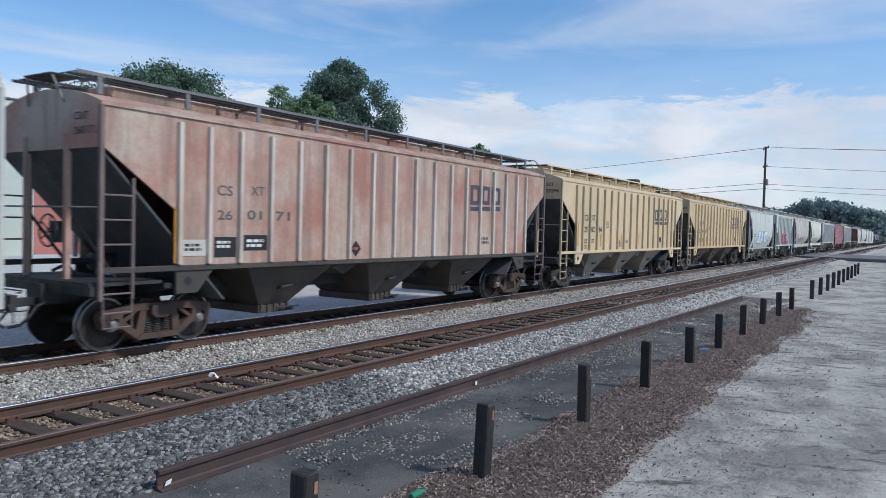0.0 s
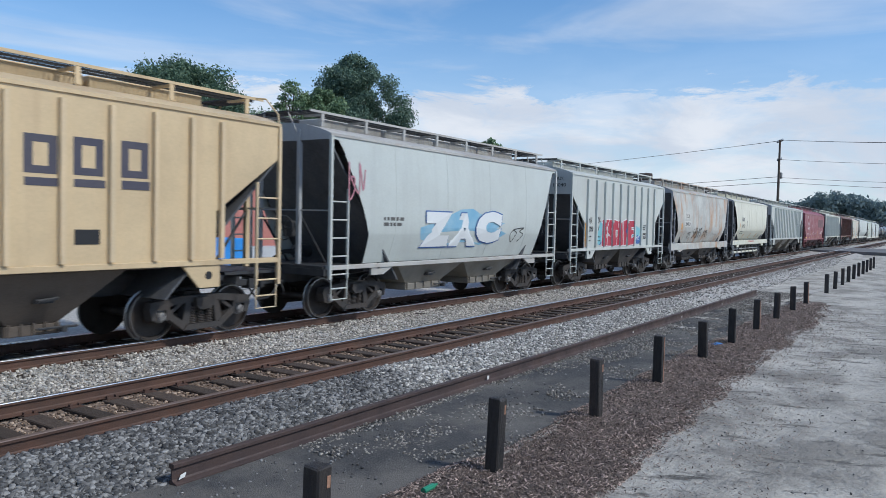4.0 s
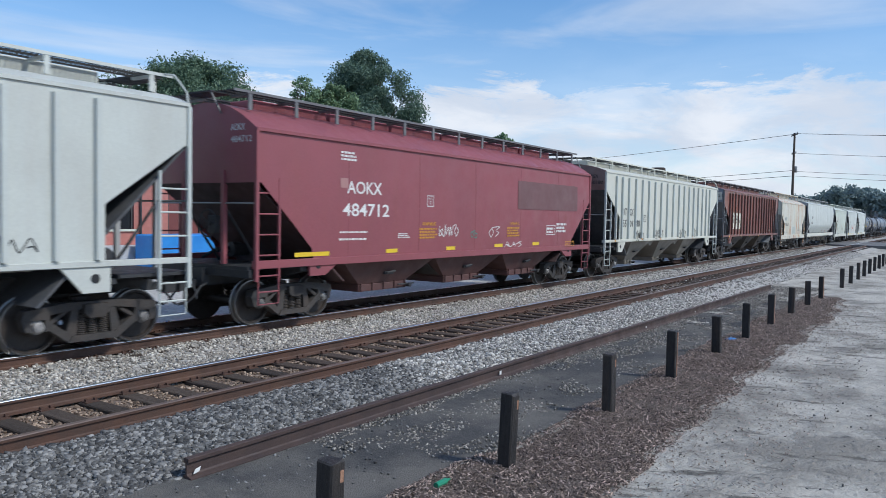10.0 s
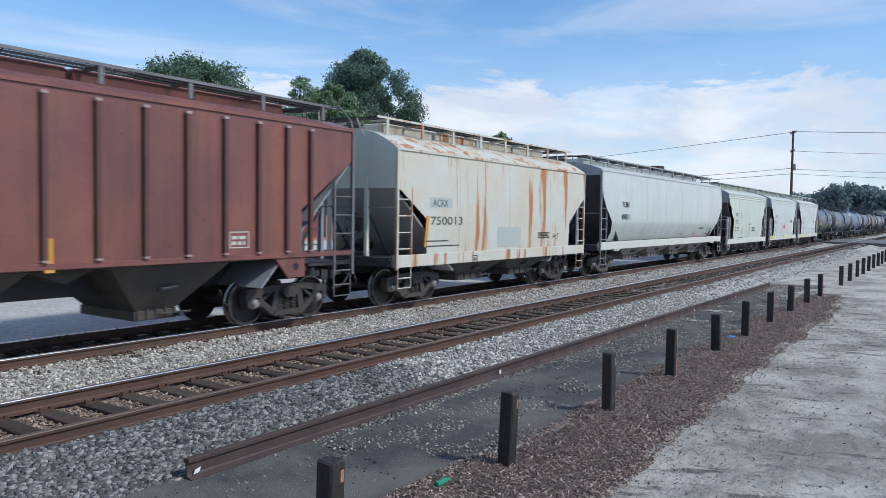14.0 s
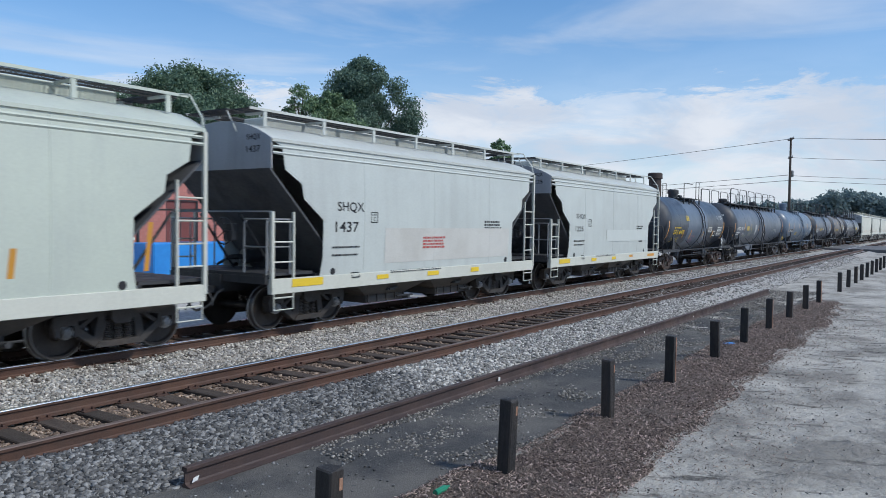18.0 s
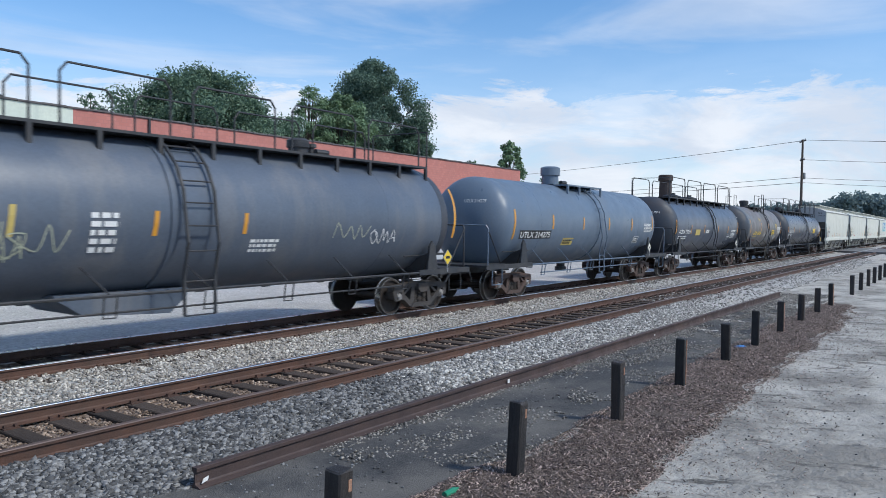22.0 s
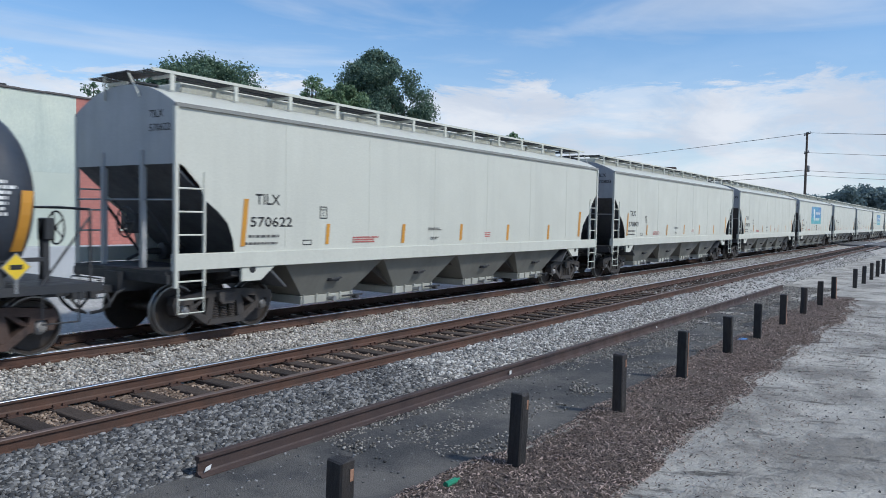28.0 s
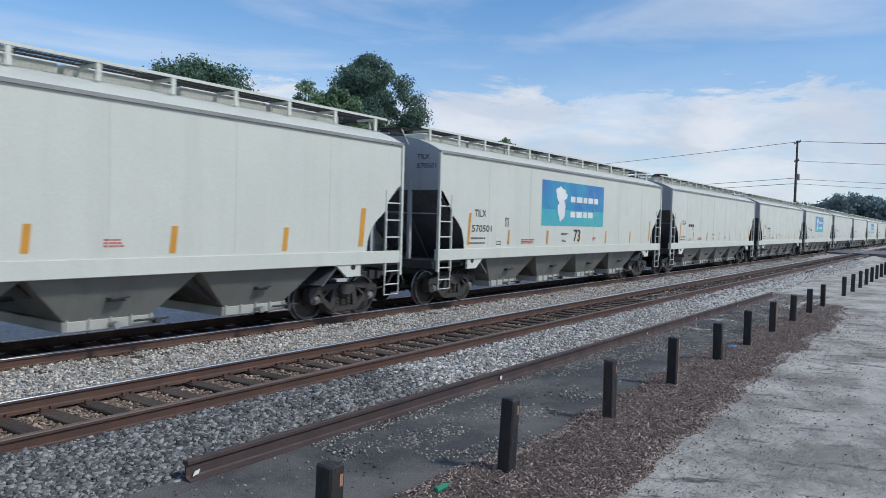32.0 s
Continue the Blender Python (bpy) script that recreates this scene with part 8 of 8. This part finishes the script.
m = Marks(20)
m.text("ACRX 70011", -5.43, 1.99, 1.8, 0.2, WHITE)
m.strip(-5.96, 1.99, -5.83, 2.65, AMBER)
m.strip(-3.57, 1.99, -3.44, 2.44, AMBER)
m.strip(-1.3, 2.01, -1.17, 2.44, AMBER)
m.strip(1.36, 2.01, 1.49, 2.44, AMBER)
m.strip(3.44, 2.04, 3.56, 2.42, AMBER)
m.strip(5.59, 2, 5.76, 2.67, AMBER)
m.patch(-2.75, 1.92, -1.98, 2.21, OLDYELLOW)
m.print_rows(-2.69, 1.97, -2.05, 2.16, 2, INK)
m.print_rows(-5.37, 1.73, -4.09, 1.92, 2, WHITE)
m.print_rows(4.22, 1.75, 5.25, 2.22, 6, WHITE)
m.print_rows(-0.96, 2.04, -0.31, 2.21, 3, WHITE)
m.box(3.52, 1.66, 4.02, 1.93, WHITE)

m = Marks(21)
m.text("UTLX 630024", -3.43, 1.9, 2.15, 0.22, YELLOW)
m.strip(-4.44, 2, -4.28, 2.92, AMBER)
m.strip(-1.38, 2.19, -1.28, 2.69, AMBER)
m.strip(0.82, 2.21, 0.92, 2.63, AMBER)
m.strip(5.03, 1.94, 5.14, 2.87, AMBER)
m.patch(-4.07, 1.4, -3.6, 1.71, PATCHGREY2)
m.patch(2.03, 1.92, 2.82, 2.23, YELLOW)
m.print_rows(2.1, 1.98, 2.75, 2.17, 2, INK)
m.print_rows(3.82, 1.99, 4.95, 2.47, 7, WHITE)
m.scribble(-0.43, 1.74, 0.16, 2.12, 4, WHITE)
m.scribble(2.91, 2.29, 3.75, 2.7, 5, YELLOW)
m.print_rows(-3.54, 1.77, -2.48, 1.85, 1, OLDYELLOW)
m.print_rows(-3.53, 1.49, -2.12, 1.67, 2, PATCHGREY2)
m.box(3.02, 1.58, 3.52, 1.83, WHITE)
m.print_rows(1.95, 1.71, 2.43, 1.87, 3, WHITE)
m.print_rows(1.92, 1.49, 2.62, 1.67, 3, INK)
m.print_rows(-1.81, 2.79, -1.27, 3.04, 5, OLDYELLOW)

m = Marks(22)
m.text("ACRX 70031", -7.23, 2.03, 1.88, 0.22, WHITE)
m.strip(-7.78, 2.1, -7.55, 2.5, AMBER)
m.strip(-5.27, 2.05, -5.08, 2.47, AMBER)
m.strip(-3, 2.04, -2.84, 2.46, AMBER)
m.patch(3.68, 1.99, 4.73, 2.38, YELLOW)
m.print_rows(-7.37, 1.79, -5.8, 1.92, 2, WHITE)
m.strip(2.06, 2.02, 2.15, 2.5, AMBER)
m.strip(4.91, 2.02, 5.03, 2.5, AMBER)
m.strip(7.72, 1.63, 8.07, 2.51, AMBER)
m.patch(3.76, 2.01, 4.52, 2.36, YELLOW)
m.print_rows(3.81, 2.24, 4.46, 2.32, 1, INK)
m.print_rows(3.79, 2.07, 4.48, 2.19, 1, INK)
m.print_rows(6.72, 2.14, 7.77, 2.67, 7, WHITE)
m.print_rows(2.84, 2.03, 3.3, 2.2, 3, WHITE)
m.print_rows(1.43, 2.03, 1.88, 2.24, 3, WHITE)
m.print_rows(5.64, 1.76, 6.19, 1.88, 3, WHITE)


def pellet_marks(i, number):
    m = Marks(i)
    m.text("TILX", -6.95, 2.41, 0.61, 0.2, INK)
    if number:
        m.text(number, -7.07, 1.99, 1.05, 0.19, INK)
    else:
        m.print_rows(-5.9, 2.3, -4.9, 2.5, 1, INK)
    m.box(-5.26, 2.16, -5.05, 2.41, INK)
    m.strip(-7.3, 1.63, -7.12, 2.51, AMBER)
    m.strip(-5.09, 1.63, -4.93, 2.05, AMBER)
    m.strip(-2.56, 1.61, -2.37, 2.05, AMBER)
    m.strip(-0.1, 1.63, 0.1, 2.06, AMBER)
    m.strip(2.33, 1.59, 2.54, 2.05, AMBER)
    m.strip(4.88, 1.58, 5.09, 2.05, AMBER)
    m.strip(7.14, 1.65, 7.41, 2.5, AMBER)
    m.print_rows(-7.11, 1.78, -6.36, 1.86, 1, INK_SOFT)
    m.print_rows(-7.19, 1.65, -6.39, 1.72, 1, INK_SOFT)
    m.print_rows(-4.25, 1.64, -3.38, 1.79, 3, RED_INK)
    m.print_rows(-1.49, 1.9, -0.91, 1.98, 2, INK_SOFT)
    m.print_rows(-1.38, 1.67, -1.05, 1.75, 2, INK_SOFT)
    m.print_rows(1.16, 1.7, 1.51, 1.85, 3, RED_INK)
    m.box(-5.73, 1.62, -5.48, 1.73, INK)


for i in range(23, 36):
    pellet_marks(i, {23: "570622", 24: "570803", 25: "570535", 26: "570501"}.get(i, ""))
for i in (26, 29, 32):
    m = Marks(i)
    m.patch(-2.95, 2.21, 2.1, 3.69, LOGO_BLUE)
    m.patch(-2.95, 2.21, 2.1, 2.75, LOGO_TEAL)
    m.cloud(-2, 3.0, -1.1, 3.55, WHITE)
    m.cloud(-1.8, 2.35, -1.2, 3.15, WHITE)
    m.print_rows(-0.8, 3.0, 1.55, 3.32, 1, WHITE)
    m.print_rows(-0.8, 2.48, 1.1, 2.8, 1, WHITE)
    if i == 26:
        m.text("73", -0.47, 1.68, 0.55, 0.42, INK)

for i, rows, col in ((1, ("CSXT", "260171"), INK), (2, ("CSXT", "250294"), INK), (3, ("CSXT", "259443"), INK), (5, ("ARUX", "10040"), INK), (9, ("AOKX", "484712"), WHITE), (10, ("VTGX", "550180"), INK),
                     (14, ("SHQX", "1917"), INK), (15, ("SHQX", "1437"), INK), (16, ("SHQX", "1225"), INK), (23, ("TILX", "570622"), INK), (24, ("TILX", "570803"), INK), (25, ("TILX", "570535"), INK), (26, ("TILX", "570501"), INK)):
    Marks(i).end(rows, -0.84, 3.86, 0.13, col)
m = Marks(11)
s = Shape().box(-m.half - 0.004, -m.half - 0.001, -1.45, -0.35, 3.55, 4.0)
part("number_panel", s, PANELWHITE, m.car, "white number panel on the end")
m.end(("KLRX 475215",), -0.42, 3.72, 0.13, INK)

for i, words in ((17, "66439"), (18, "ACRX 70016"), (19, "UTLX 214275"), (20, "ACRX 70011"), (21, "UTLX 630024")):
    Marks(i).head((words,), -0.12, 2.95, 0.10, WHITE)

# hazard placards hung on brackets beside the trailing end decks
for i, material, back in ((17, WHITE, 1.45), (18, YELLOW, 0.7), (19, PANELWHITE, 1.45), (20, PANELWHITE, 1.45), (21, WHITE, 1.3), (22, YELLOW, 0.7)):
    xx, zz = TANKS[i][5] - back, 1.42
    bracket = part("placard_holder", Shape().box(xx - 0.02, xx + 0.02, -1.505, -1.485, 1.04, zz - 0.18).prism([(xx - 0.21, zz), (xx, zz - 0.21), (xx + 0.21, zz), (xx, zz + 0.21)], -1.50, -1.49), GALV, TANKS[i][0], "placard holder")
    part("placard", Shape().prism([(xx - 0.185, zz), (xx, zz - 0.185), (xx + 0.185, zz), (xx, zz + 0.185)], -1.506, -1.5015), material, bracket, "diamond hazard placard")
    part("placard_print", Shape().box(xx - 0.09, xx + 0.09, -1.509, -1.5065, zz - 0.035, zz + 0.035), INK, bracket)

# fittings that only some cars carry
car = TANKS[17][0]
part("air_reservoir", Shape().lathe([(4.95, 0.05), (5.0, 0.19), (5.08, 0.22), (5.95, 0.22), (6.03, 0.19), (6.08, 0.05)], 16, (0, -1.12, 1.36)), BLACK_STEEL, car, "black air reservoir on the end deck", smooth=40)
part("brake_cylinder", Shape().lathe([(1.1, 0.04), (1.12, 0.15), (1.65, 0.17), (1.68, 0.08), (1.9, 0.08)], 14, (0, -1.15, 0.84)).rod((-0.4, -1.15, 0.84), (1.1, -1.15, 0.84), 0.035, 6), BLACK_STEEL, car, smooth=40)
part("shell_course", Shape().lathe([(-2.2, 1.41), (-2.19, 1.429), (1.52, 1.429), (1.53, 1.41)], 48, (0, 0, 2.36)), TANK_GREY_DULL, TANKS[17][2], "dull blue-grey middle course of the shell", smooth=30)
car, a7 = HOPPERS[7][0], HOPPERS[7][1]
part("discharge_pipe", Shape().rod((-a7 + 1.2, -1.25, 0.62), (a7 - 2.6, -1.25, 0.62), 0.075, 12).rod((a7 - 2.6, -1.25, 0.62), (a7 - 2.4, -1.25, 0.62), 0.10, 12), PALE_CREAM, car, "long cream discharge pipe", smooth=40)
part("pipe_rail", Shape().rod((-a7 + 0.9, -1.4, 0.86), (a7 - 2.6, -1.4, 0.86), 0.03, 8), GALV, car)
for k in range(7):
    xx = -a7 + 1.4 + k * (2 * a7 - 4.2) / 6
    part("pipe_hanger", Shape().box(xx - 0.03, xx + 0.03, -1.36, -1.30, 0.52, 1.16), GALV, car)

m = Marks(5)
word = (("E", -2.40, -1.66), ("S", -1.82, -1.14), ("C", -1.28, -0.58), ("A", -0.80, -0.03), ("P", -0.06, 0.65), ("E", 0.53, 1.49))
m.blocky(word, 1.43, 2.49, SPRAYRED, SPRAYDEEP, SPRAYWHITE)
for k in range(10):
    xx = -3.94 + 7.88 * k / 9
    if word[0][1] < xx < word[-1][2] - 0.2:
        part("graffiti_on_rib", Shape().box(xx - 0.057, xx + 0.057, -1.646, -1.642, 1.43, 2.37), SPRAYRED, m.car)

part("belly_sump", Shape().prism([(-2.35, 1.0), (-1.85, 0.68), (-0.25, 0.60), (0.1, 0.92), (0.1, 1.05), (-2.35, 1.05)], -0.8, 0.8), TANK_SOOT, TANKS[18][0], "deep belly of the tank")

track_bed("ties", TRACK_B, "dark weathered timber sleepers of the empty track")
track_bed("ties", TRACK_A, "dark timber sleepers under the train")

# a thin white plastic bag, blown along between the rails
bag_shape, bag_rnd = Shape(), random.Random(4)
for j in range(5):
    for i in range(6):
        bag_shape.v.append(((i - 2.5) * 0.031 + bag_rnd.uniform(-0.010, 0.010), (j - 2) * 0.034 + bag_rnd.uniform(-0.014, 0.014), 0.04 * math.sin(i * 1.1) * math.cos(j * 0.9) + bag_rnd.uniform(-0.014, 0.014)))
bag_shape.f = [(j * 6 + i, j * 6 + i + 1, j * 6 + i + 7, j * 6 + i + 6) for j in range(4) for i in range(5)]
bag = thing("plastic_bag", bag_shape, surface("thin_white_plastic", (0.80, 0.80, 0.81), 0.4, grain=0.03, bump=0.1), "crumpled white plastic bag blowing between the rails", "bag", smooth=60)

# ---- movement ----
RUN = ((0, 0.0), (4, 48.54), (8, 96.91), (12, 145.17), (16, 193.39), (20, 241.64), (24, 289.98), (28, 338.48), (32, 387.21))


def run(t):
    """How far the train has gone at t seconds."""
    for (a, sa), (b, sb) in zip(RUN, RUN[1:]):
        if t <= b:
            return sa + (sb - sa) * (t - a) / (b - a)
    return RUN[-1][1]


BAG = [(0.0, pose(7.44, 8.85, -0.05)), (0.5, pose(7.23, 8.85, -0.07, 0, 0, 25)),
       (1.0, pose(6.49, 8.85, -0.06, 20, 0, 50)), (1.5, pose(5.75, 8.85, -0.04, 35, 10, 75)),
       (2.0, pose(5.06, 8.85, -0.02, 45, 15, 100)), (2.5, pose(4.48, 8.85, 0, 35, 15, 125)),
       (3.0, pose(4.5, 9.2, 0.25, 45, 5, 145)), (3.3, pose(3.2, 9.5, 0.4, 45, 0, 155)),
       (4.5, pose(-4, 9.6, -0.15, 30, 0, 165)), (32.0, pose(-4, 9.6, -0.15, 30, 0, 165))]


def motions():
    for car in CARS:
        x = car.location.x
        walk(car, [(t, pose(x - s, TRACK_A, 0)) for t, s in RUN])
    walk(bag, BAG)
    # wheels roll while their car is within sight; one row for each sixth of a turn
    step = 0.457 * radians(60)
    for car, wheel, at, along in WHEELS:
        x0 = car_start[car.name] + along
        first, last = x0 - 34.0, x0 + 4.0
        rows, s, turn = [], max(0.0, first), 0
        if s > RUN[-1][1] or last < 0:
            continue
        times, k = [], 0
        while s <= min(last, RUN[-1][1]):
            t = time_at(s)
            if not times or t - times[-1] > 0.034:
                times.append(t)
                rows.append((t, pose(at, 0, 0.457, 0, -60 * k, 0)))
            s += step
            k += 1
        if rows[0][0] > 0.05:
            rows.insert(0, (0.0, pose(at, 0, 0.457)))
        if rows[-1][0] < 31.95:
            rows.append((32.0, rows[-1][1]))
        walk(wheel, rows)


def time_at(s):
    for (a, sa), (b, sb) in zip(RUN, RUN[1:]):
        if s <= sb:
            return a + (b - a) * (s - sa) / (sb - sa)
    return RUN[-1][0]


car_start = {c.name: c.location.x for c in CARS}
motions()
